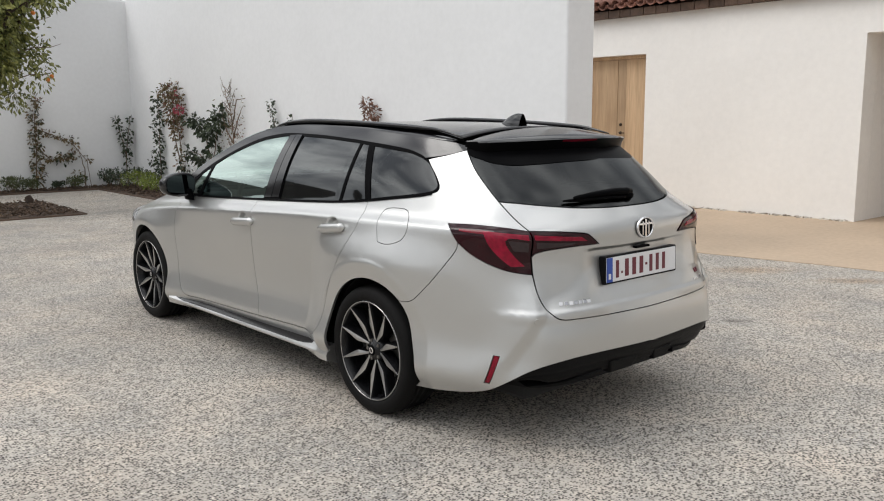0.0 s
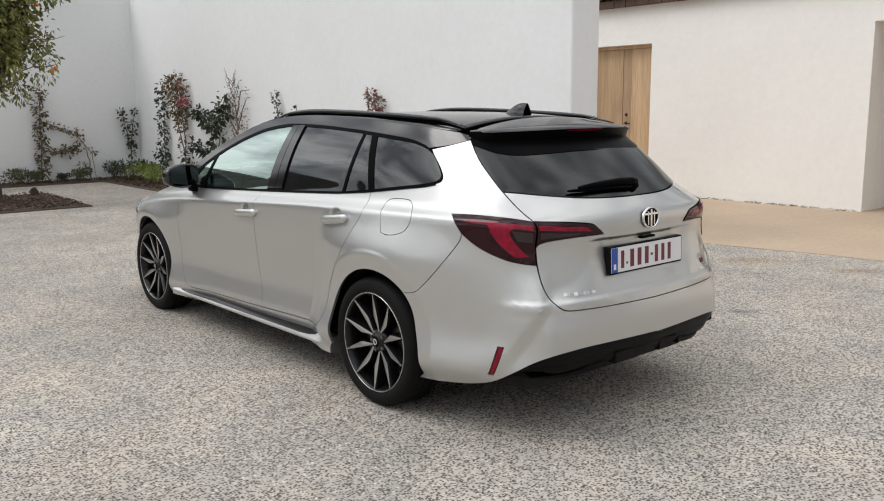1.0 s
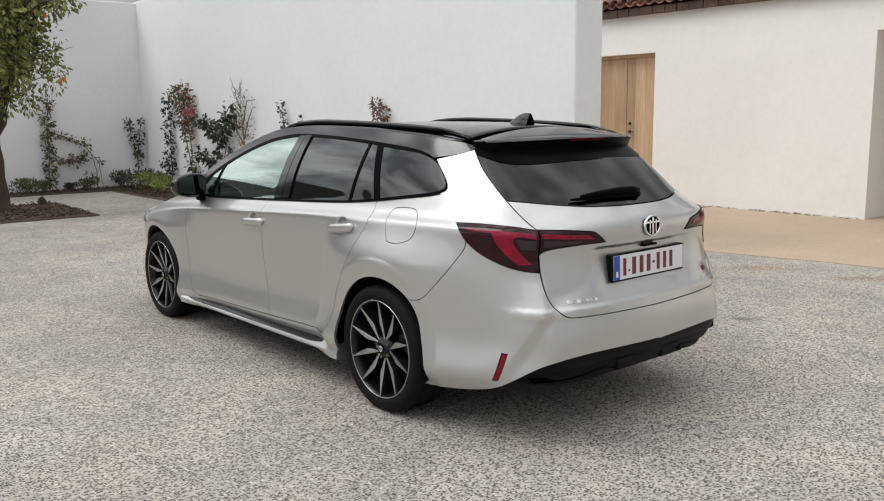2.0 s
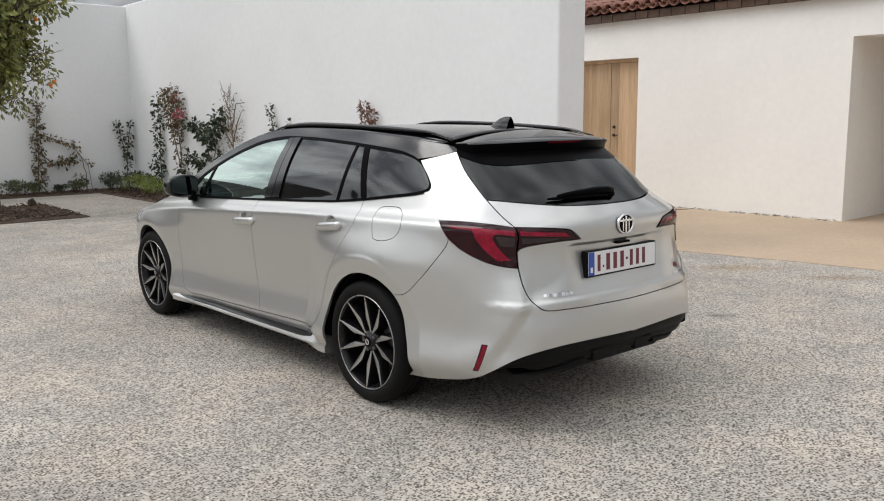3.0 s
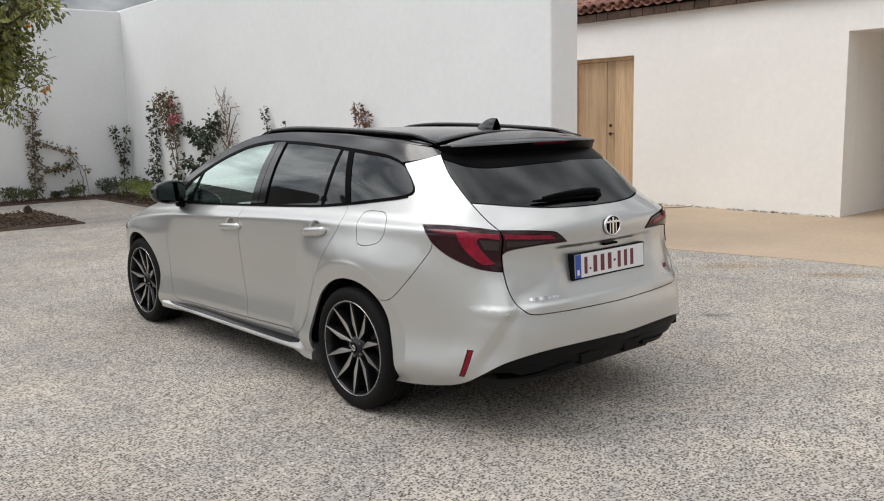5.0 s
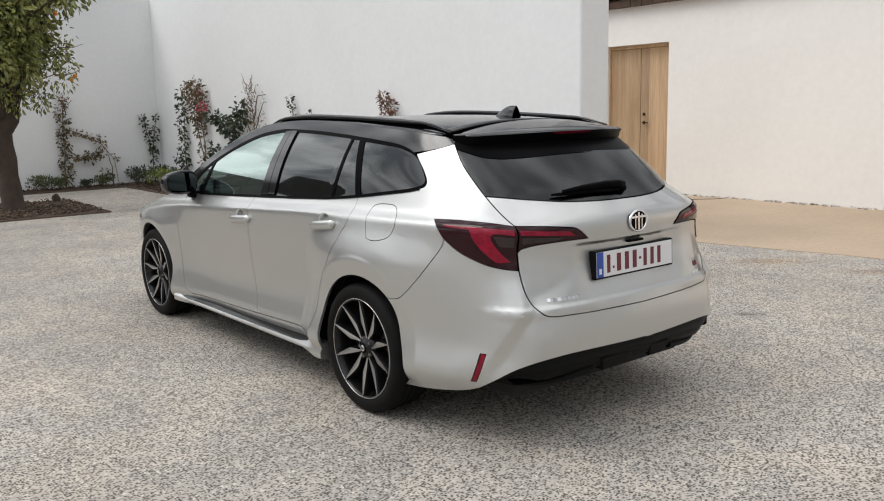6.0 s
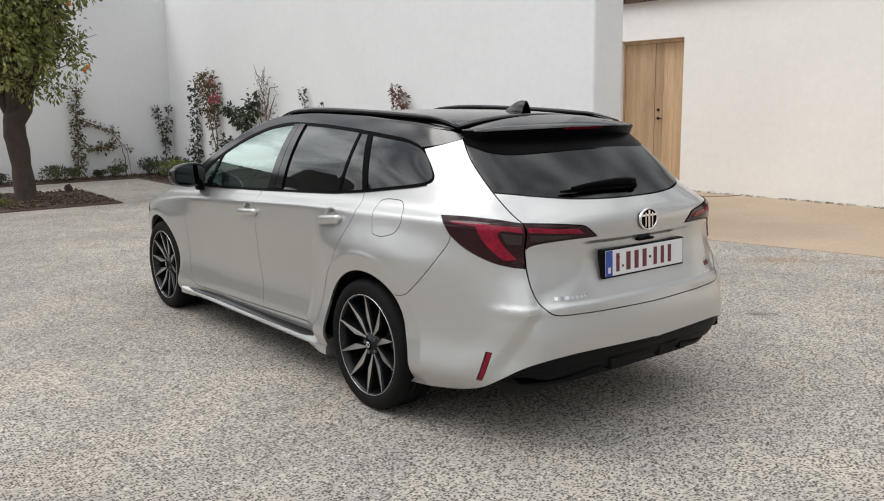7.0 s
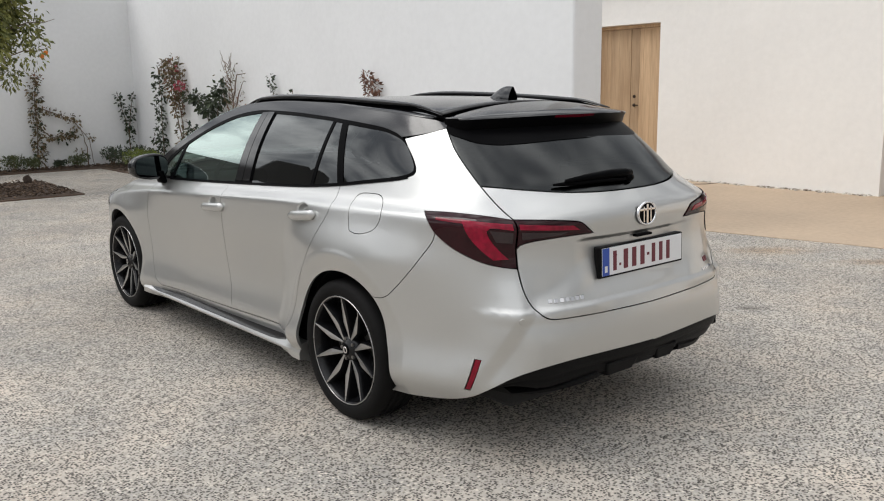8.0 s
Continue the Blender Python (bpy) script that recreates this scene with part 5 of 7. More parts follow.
def wheel_meshes():
    """Meshes of one wheel for the left side: its face looks along -x, the face's plane at x = 0."""
    ms = {}
    tyre = lathe([(0.236, 0.018), (0.243, 0.004), (0.252, -0.006), (0.272, -0.012), (0.296, -0.008), (0.308, 0.004), (0.3145, 0.020), (0.3165, 0.045), (0.3165, 0.060), (0.310, 0.0605), (0.310, 0.0685), (0.3168, 0.069), (0.317, 0.095), (0.311, 0.0955), (0.311, 0.1045), (0.317, 0.105), (0.317, 0.132), (0.310, 0.1325), (0.310, 0.1405), (0.3165, 0.141), (0.3145, 0.185), (0.305, 0.203), (0.28, 0.215), (0.24, 0.20), (0.23, 0.19)], 96)
    ms["tyre"] = mesh_of(tyre, "tyre", M_TYRE, True)
    rim = lathe([(0.243, 0.006), (0.2435, -0.002), (0.239, -0.004), (0.234, 0.000), (0.231, 0.010), (0.227, 0.020), (0.219, 0.05), (0.213, 0.12), (0.213, 0.18), (0.235, 0.19)], 96)
    ms["rim"] = mesh_of(rim, "rim", M_RIM_BLACK, True)
    lip = lathe([(0.2442, 0.003), (0.2448, -0.0035), (0.2425, -0.0052), (0.2398, -0.0045), (0.2392, 0.000)], 96)
    ms["rim_lip"] = mesh_of(lip, "rim_lip", M_RIM_CUT, True)
    disc = lathe([(0.0, 0.085), (0.15, 0.085), (0.152, 0.088), (0.152, 0.105), (0.15, 0.108), (0.0, 0.108)], 48)
    ms["brake_disc"] = mesh_of(disc, "brake_disc", M_STEEL, False)
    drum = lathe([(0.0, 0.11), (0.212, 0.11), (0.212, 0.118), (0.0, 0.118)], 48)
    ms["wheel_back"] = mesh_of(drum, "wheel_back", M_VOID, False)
    # one spoke, pointing along +z: a dark wedge with a bright cut face
    def spoke(lean):
        dark, cut = bmesh.new(), bmesh.new()
        # one edge runs straight, the other is bent outwards past the middle
        rows_d, rows_c = [], []
        for u, wide in ((0.0, 0.007), (0.14, 0.012), (0.28, 0.020), (0.42, 0.0275), (0.56, 0.0235), (0.72, 0.0165), (0.88, 0.0095), (1.0, 0.005)):
            r = 0.038 + 0.2010 * u
            near = lean * (0.009 * (1 - u) + 0.0035)
            far = near - lean * wide
            face = 0.030 - 0.036 * u ** 1.2
            lo, hi = min(near, far), max(near, far)
            rows_d.append([(face + 0.055, lo - 0.008, r), (face + 0.010, lo - 0.004, r), (face, lo - 0.0005, r), (face, hi + 0.0005, r), (face + 0.010, hi + 0.004, r), (face + 0.055, hi + 0.008, r)])
            ridge = near - lean * wide * 0.42
            rows_c.append([(face - 0.0008, near, r), (face - 0.0012 - 0.12 * wide, ridge, r), (face - 0.0008, far, r)])
        grid_mesh(dark, rows_d)
        grid_mesh(cut, rows_c)
        bmesh.ops.recalc_face_normals(dark, faces=dark.faces)
        bmesh.ops.recalc_face_normals(cut, faces=cut.faces)
        if sum(f.normal.x for f in cut.faces) > 0:
            bmesh.ops.reverse_faces(cut, faces=cut.faces)
        return mesh_of(dark, "spoke", M_RIM_BLACK, False), mesh_of(cut, "cut_face", M_RIM_CUT, False)

    ms["spoke_a"], ms["cut_a"] = spoke(1)
    ms["spoke_b"], ms["cut_b"] = spoke(-1)
    hub = lathe([(0.0, 0.012), (0.026, 0.012), (0.030, 0.016), (0.050, 0.026), (0.062, 0.036), (0.066, 0.06), (0.066, 0.11)], 40)
    ms["hub"] = mesh_of(hub, "hub", M_RIM_BLACK, True)
    cap = lathe([(0.0, 0.0085), (0.022, 0.009), (0.0265, 0.012), (0.027, 0.016)], 32)
    ms["hub_cap"] = mesh_of(cap, "hub_cap", M_TRIM, True)
    mark = lathe([(0.010, 0.0080), (0.0135, 0.0075), (0.016, 0.0080)], 24)
    box(mark, 0.0072, 0.0088, -0.0018, 0.0018, -0.012, 0.012)
    ms["cap_mark"] = mesh_of(mark, "cap_mark", M_CHROME, False)
    nut = bmesh.new()
    bmesh.ops.create_cone(nut, cap_ends=True, segments=6, radius1=0.010, radius2=0.008, depth=0.02, matrix=pose(0.030, 0, 0.047, 0, -90, 0))
    ms["wheel_nut"] = mesh_of(nut, "wheel_nut", M_STEEL)
    return ms


WM = wheel_meshes()
FACE_X = 0.853


def wheel(y, left, turn):
    w = empty("wheel", pose(-FACE_X if left else FACE_X, y, AXLE_Z, turn, 0, 0) if left else pose(FACE_X, y, AXLE_Z, turn, 0, 180))
    w.parent = CAR
    tagged(w, "black alloy wheel with bright cut spokes and low tyre")
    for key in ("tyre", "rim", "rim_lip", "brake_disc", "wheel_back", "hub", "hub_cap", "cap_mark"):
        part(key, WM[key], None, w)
    for i in range(5):
        for sk, ck, a in (("spoke_a", "cut_a", 16.5), ("spoke_b", "cut_b", -16.5)):
            for key, nm in ((sk, "spoke"), (ck, "cut_face")):
                part(nm, WM[key], None, w, m=pose(0, 0, 0, i * 72 + a, 0, 0))
        part("wheel_nut", WM["wheel_nut"], None, w, m=pose(0, 0, 0, i * 72 + 36, 0, 0))


wheel(0.008, True, 18)
wheel(WHEELBASE, True, 8)
wheel(0.0, False, 10)
wheel(WHEELBASE, False, 30)


# wheel wells, underbody and cabin lining
def wheel_well(yc, sg):
    bm = bmesh.new()
    rows = []
    for a in np.radians(np.linspace(-2 if yc < 1 else -14, 174, 30)):
        r = 0.352 - (0.030 * math.exp(-((a - 2.80) / 0.32) ** 2) if yc < 1 else 0.0)
        y, z = yc + r * math.cos(a), AXLE_Z + 0.012 + r * math.sin(a)
        rows.append([(sg * 0.822, y, z), (sg * 0.80, yc + (y - yc) * 1.06, AXLE_Z + (z - AXLE_Z) * 1.05), (sg * 0.52, yc + (y - yc) * 1.06, AXLE_Z + (z - AXLE_Z) * 1.05)])
    grid_mesh(bm, rows)
    part("wheel_well", bm, M_VOID, CAR, smooth=True)
    part("well_wall", box_bm(sg * 0.51 - 0.01, sg * 0.51 + 0.01, yc - 0.36, yc + 0.36, 0.19, 0.68), M_VOID, CAR)


for side in (-1, 1):
    for yy in (R_ARCH, F_ARCH):
        wheel_well(yy, side)
part("underbody", box_bm(-0.50, 0.50, -0.34, 3.45, 0.15, 0.26, bevel=0.03), M_VOID, CAR)
# hidden tray under the tail, added to deepen the shade on the ground
part("underbody", box_bm(-0.58, 0.58, -0.76, -0.33, 0.195, 0.28, bevel=0.02), M_VOID, CAR)
part("underbody", box_bm(-0.77, 0.77, 0.40, 2.30, 0.145, 0.26, bevel=0.03), M_VOID, CAR)
part("cabin_floor", box_bm(-0.70, 0.70, -0.60, 2.5, 0.40, 0.44), M_CABIN, CAR)
part("load_cover", box_bm(-0.60, 0.60, -0.62, 0.15, 0.90, 0.915, bevel=0.004), M_CABIN, CAR)
part("headlining", solid_sheet([[(x * 0.93, y * 0.97 + 0.02, z - 0.035) for x, y, z in r] for r in roof_rows[::4]], 0.01), M_CABIN, CAR)


def inner_skin():
    """Dark inner shell behind the panel gaps, below the windows."""
    for sg in (-1, 1):
        s = np.linspace(TAIL, NOSE, 150)
        rows = []
        for k in np.linspace(0, 1, 22):
            top = np.interp(s, [TAIL, -0.64, -0.40, 0.07, 1.0, 2.1, 2.6, 3.25, 3.6, NOSE], [1.02, 1.05, 1.07, 1.015, 0.96, 0.91, 0.87, 0.78, 0.68, 0.68])
            bot = np.interp(s, [TAIL, -0.80, -0.56, -0.30, NOSE], [0.40, 0.40, 0.25, 0.21, 0.21])
            z = bot + (top - bot) * k
            q = np.stack([s, z], 1)
            p = skin(s, z) - skin_normals(q, skin) * 0.017
            p[:, 0] = np.where(p[:, 0] > 0, 0, p[:, 0])
            rows.append(p)
        bm = bmesh.new()
        vs = [[bm.verts.new((-sg * v[0] * -1 if sg < 0 else -v[0], v[1], v[2])) for v in r] for r in rows]
        for i in range(len(vs) - 1):
            for j in range(len(vs[0]) - 1):
                c = (vs[i][j].co + vs[i + 1][j + 1].co) / 2
                if min(math.hypot(c.y - R_ARCH, c.z - AXLE_Z - 0.012), math.hypot(c.y - F_ARCH, c.z - AXLE_Z - 0.012)) > 0.362:
                    bm.faces.new((vs[i][j], vs[i][j + 1], vs[i + 1][j + 1], vs[i + 1][j]))
        part("inner_shell", bm, M_VOID, CAR, smooth=True)


inner_skin()


def seat(x, y, z, tall):
    st = empty("seat", pose(x, y, z))
    st.parent = CAR
    part("cushion", box_bm(-0.25, 0.25, -0.25, 0.25, 0.0, 0.14, bevel=0.05, seg=3), M_CLOTH, st, smooth=True)
    part("backrest", mesh_of(box_bm(-0.24, 0.24, -0.07, 0.07, 0.0, tall, bevel=0.06, seg=3), "backrest", M_CLOTH, True), None, st, m=pose(0, -0.27, 0.10, 16, 0, 0))
    part("headrest", mesh_of(box_bm(-0.13, 0.13, -0.05, 0.05, 0.0, 0.17, bevel=0.045, seg=3), "headrest", M_CLOTH, True), None, st, m=pose(0, -0.27 - 0.27 * tall - 0.02, 0.14 + tall * 0.97, 8, 0, 0))


seat(-0.37, 1.45, 0.44, 0.58)
seat(0.37, 1.45, 0.44, 0.58)
for x in (-0.42, 0.0, 0.42):
    seat(x, 0.55, 0.46, 0.52)
dash = bmesh.new()
box(dash, -0.68, 0.68, 2.0, 2.42, 0.62, 0.92, bevel=0.07, seg=3)
part("dashboard", dash, M_CABIN, CAR, smooth=True)
wheel_bm = bmesh.new()
ring = [(0.18 * math.cos(a), 0.0, 0.18 * math.sin(a)) for a in np.linspace(0, 2 * math.pi, 33)]
tube(wheel_bm, ring, 0.016, 8, cap=False)
tube(wheel_bm, [(-0.17, 0, 0), (0.17, 0, 0)], 0.018, 6)
tube(wheel_bm, [(0, 0, -0.17), (0, 0, 0)], 0.018, 6)
part("steering_wheel", mesh_of(wheel_bm, "steering_wheel", M_CABIN, True), None, CAR, m=pose(-0.37, 1.86, 0.87, -24, 0, 0))
mirror_in = box_bm(-0.12, 0.12, 1.60, 1.63, 1.22, 1.28, bevel=0.02, seg=2)
part("inner_mirror", mirror_in, M_CABIN, CAR, smooth=True)


# ---- outer fittings ----
def side_skirt(sg):
    """The blade below the doors; its upper face widens to the rear and has a dark reflection painted in."""
    rows = []
    w_front, w_rear = (float(side_w(np.array(yy), np.array(0.25))) for yy in (2.20, 0.50))
    for y in np.linspace(2.30, 0.36, 30):
        w = float(side_w(np.array(min(max(y, 0.45), 2.25)), np.array(0.25)))
        u = (2.30 - y) / 1.94
        top = 0.262 - 0.014 * (1 - u)
        low = 0.150
        out = w_front + (w_rear - w_front) * u + 0.012
        band = 0.72 * (1 - ease(0.84, 0.95, u)) * ease(0.02, 0.10, u)
        a, b = (w - 0.010, top - 0.010), (max(out, w + 0.004), top - 0.030 - 0.012 * u)
        mid = (a[0] + (b[0] - a[0]) * band, a[1] + (b[1] - a[1]) * band - 0.003 * (band > 0.2))
        rows.append([(sg * (w - 0.05), y, top + 0.01), (sg * (w - 0.004), y, top + 0.004), (sg * (w - 0.001), y, top - 0.002), (sg * a[0], y, a[1]), (sg * mid[0], y, mid[1]),
                     (sg * b[0], y, b[1]), (sg * b[0], y, b[1] - 0.010), (sg * (w + 0.004), y, b[1] - 0.032), (sg * (w - 0.030), y, low + 0.03), (sg * (w - 0.09), y, low)])
    bm = bmesh.new()
    vs = grid_mesh(bm, rows)
    bm.faces.new(vs[0])
    bm.faces.new(vs[-1][::-1])
    bmesh.ops.recalc_face_normals(bm, faces=bm.faces)
    ob = part("side_skirt", bm, M_PAINT, CAR, smooth=True)
    ob.data.materials.append(M_TRIM)
    ob.data.materials.append(M_BLACK)
    # the black along the ledge stands in for a dark reflection, ending near the rear
    for k, p in enumerate(ob.data.polygons):
        if k >= 26 * 9:
            continue
        if k % 9 in (2, 8):
            p.material_index = 1
        elif k % 9 == 3:
            p.material_index = 2
    ob.modifiers.new("edges", "EDGE_SPLIT").split_angle = radians(28)


for side in (-1, 1):
    side_skirt(side)
rocker = outline([(0.345, 0.24), (0.53, 0.245)], [(0.53, 0.245), (0.53, 0.302)], [(s, z - 0.002) for s, z in L_DOOR_LOW], [(2.06, 0.260), (2.07, 0.235)], [(2.07, 0.235), (0.345, 0.235)], [(0.345, 0.235), (0.345, 0.24)])
panel("rocker_panel", rocker, M_PAINT, gap=0.001)


def door_handle(s0, s1, z0, z1, parents):
    """A grip bar over a scooped hollow."""
    for flip, par in zip((False, True), parents):
        sg = 1 if flip else -1
        def at(s, z, lift):
            q = np.array([[s, z]])
            p = (skin(q[:, 0], q[:, 1]) + skin_normals(q, skin) * lift)[0]
            return Vector((p[0] if not flip else -p[0], p[1], p[2]))
        zm = lambda s: z0 + (z1 - z0) * (s - s0) / (s1 - s0)
        bm = bmesh.new()
        rows = []
        n = 18
        for k in range(n + 1):
            u = k / n
            s = s0 + (s1 - s0) * u
            e = max(0.05, min(1.0, u / 0.05)) ** 0.4 * max(0.05, min(1.0, (1 - u) / 0.22)) ** 0.6
            c = at(s, zm(s), 0.0)
            c.x = sg * (float(side_w(np.array(max(s, 0.0)), np.array(zm(s)))) + 0.004 + 0.016 * math.sin(math.pi * u) ** 0.5)
            hz, hx = 0.0225 * e, 0.014 * e
            rows.append([(c.x + sg * hx * math.cos(a), c.y, c.z + hz * math.sin(a)) for a in np.linspace(0, 2 * math.pi, 15)])
        grid_mesh(bm, rows)
        bmesh.ops.remove_doubles(bm, verts=bm.verts, dist=1e-5)
        bmesh.ops.holes_fill(bm, edges=[e for e in bm.edges if e.is_boundary])
        bmesh.ops.recalc_face_normals(bm, faces=bm.faces)
        grip = part("door_handle", bm, M_PAINT, par, smooth=True)
        if s0 > 0.8:
            dot = at(s0 + 0.022, zm(s0), 0.0)
            dot.x = sg * (float(side_w(np.array(s0), np.array(zm(s0)))) + 0.021)
            b2 = bmesh.new()
            bmesh.ops.create_uvsphere(b2, u_segments=12, v_segments=8, radius=0.0065, matrix=Matrix.Translation(dot) @ Matrix.Diagonal((0.7, 1, 1, 1)))
            part("lock_cap", b2, M_TRIM, grip, smooth=True)


door_handle(0.185, 0.465, 0.896, 0.868, DOORS_R)
door_handle(1.135, 1.398, 0.841, 0.823, DOORS_F)


def wing_mirror(sg):
    mr = empty("wing_mirror", pose(0, 0, 0))
    mr.parent = CAR
    tagged(mr, "gloss black wing mirror with a turn signal strip")
    bm = bmesh.new()
    bmesh.ops.create_uvsphere(bm, u_segments=32, v_segments=20, radius=1.0)
    for v in bm.verts:
        x, y, z = v.co
        f = lambda c, p: math.copysign(abs(c) ** p, c)
        v.co = Vector((0.125 * f(x, 0.62), 0.085 * f(y, 0.8) if y > 0 else 0.022 * f(y, 0.5), 0.078 * f(z, 0.66)))
        v.co.z *= 1.0 - 0.22 * max(0.0, -v.co.x * -sg * 0 + (v.co.x * sg) / 0.125)
    ob = part("housing", bm, M_BLACK, mr, smooth=True)
    c = Vector((sg * 0.895, 2.02, 1.005))
    ob.matrix_basis = Matrix.Translation(c) @ pose(0, 0, 0, 0, 0, sg * -14)
    gl = bmesh.new()
    rows = []
    for r in (0.02, 0.5, 1.0):
        rows.append([(0.108 * r * math.copysign(abs(math.cos(a)) ** 0.62, math.cos(a)), 0.0, 0.063 * r * math.copysign(abs(math.sin(a)) ** 0.66, math.sin(a))) for a in np.linspace(0, 2 * math.pi, 37)])
    grid_mesh(gl, rows)
    g = part("mirror_glass", gl, M_MIRROR, mr, "silvered mirror glass")
    g.matrix_basis = ob.matrix_basis @ pose(0, -0.0235, 0.0)
    stalk = bmesh.new()
    rows = []
    for u in np.linspace(0, 1, 8):
        x, y, z = sg * (0.835 - 0.035 * u), 2.04 + 0.03 * u, 0.975 - 0.075 * u
        hw, hy = 0.030 - 0.004 * u, 0.040 + 0.012 * u
        rows.append([(x + hw * math.cos(a), y + hy * math.sin(a), z) for a in np.linspace(0, 2 * math.pi, 17)])
    grid_mesh(stalk, rows)
    bmesh.ops.remove_doubles(stalk, verts=stalk.verts, dist=1e-5)
    bmesh.ops.holes_fill(stalk, edges=[e for e in stalk.edges if e.is_boundary])
    bmesh.ops.recalc_face_normals(stalk, faces=stalk.faces)
    part("stalk", stalk, M_TRIM, mr, smooth=True)
    sig = bmesh.new()
    tube(sig, [(sg * 1.012, 2.0, 1.0), (sg * 1.016, 2.03, 1.0), (sg * 1.0, 2.065, 0.999), (sg * 0.96, 2.088, 0.998)], 0.006, 8)
    part("signal_strip", sig, M_HEADLAMP, mr, smooth=True)


M_MIRROR = material("mirror_silver", (0.14, 0.15, 0.155), 0.02, metal=1.0, var=0.01)
for side in (-1, 1):
    wing_mirror(side)


def number_plate():
    """Plate in a black holder, tilted to follow the gate; its signs are plain bars."""
    pl = empty("number_plate", pose(0.0, -0.941, 0.765, -2, 0, 0))
    pl.parent = CAR
    tagged(pl, "white number plate with dark red marks and a blue band")
    part("holder", box_bm(-0.270, 0.270, -0.004, 0.040, -0.064, 0.062, bevel=0.006), M_PLASTIC, pl, "black plastic plate holder")
    part("plate", box_bm(-0.260, 0.260, -0.0065, 0.0, -0.055, 0.055, bevel=0.002), M_PLATE, pl)
    part("band", box_bm(-0.2595, -0.218, -0.0075, -0.005, -0.0545, 0.0545, bevel=0.001), M_PLATE_BLUE, pl)
    part("band_mark", box_bm(-0.247, -0.231, -0.0082, -0.007, -0.041, -0.016, bevel=0.001), M_PLATE, pl)
    x = -0.205
    for wdt, hgt, dz in ((0.040, 0.078, 0), (0.010, 0.010, -0.018), (0.046, 0.078, 0), (0.046, 0.078, 0), (0.046, 0.078, 0), (0.014, 0.011, 0), (0.042, 0.078, 0), (0.042, 0.078, 0), (0.042, 0.078, 0)):
        # each sign is one plain upright bar
        bm = bmesh.new()
        inset = 0.010 if hgt > 0.05 else 0.0
        box(bm, x + inset, x + wdt - inset, -0.0082, -0.006, dz - hgt / 2, dz + hgt / 2)
        part("plate_mark", bm, M_PLATE_RED, pl)
        x += wdt + 0.0075
    bolt = bmesh.new()
    bmesh.ops.create_uvsphere(bolt, u_segments=10, v_segments=6, radius=0.006, matrix=Matrix.Translation((-0.178, -0.007, 0.022)) @ Matrix.Diagonal((1, 0.5, 1, 1)))
    part("bolt", bolt, M_PLATE_RED, pl)


number_plate()


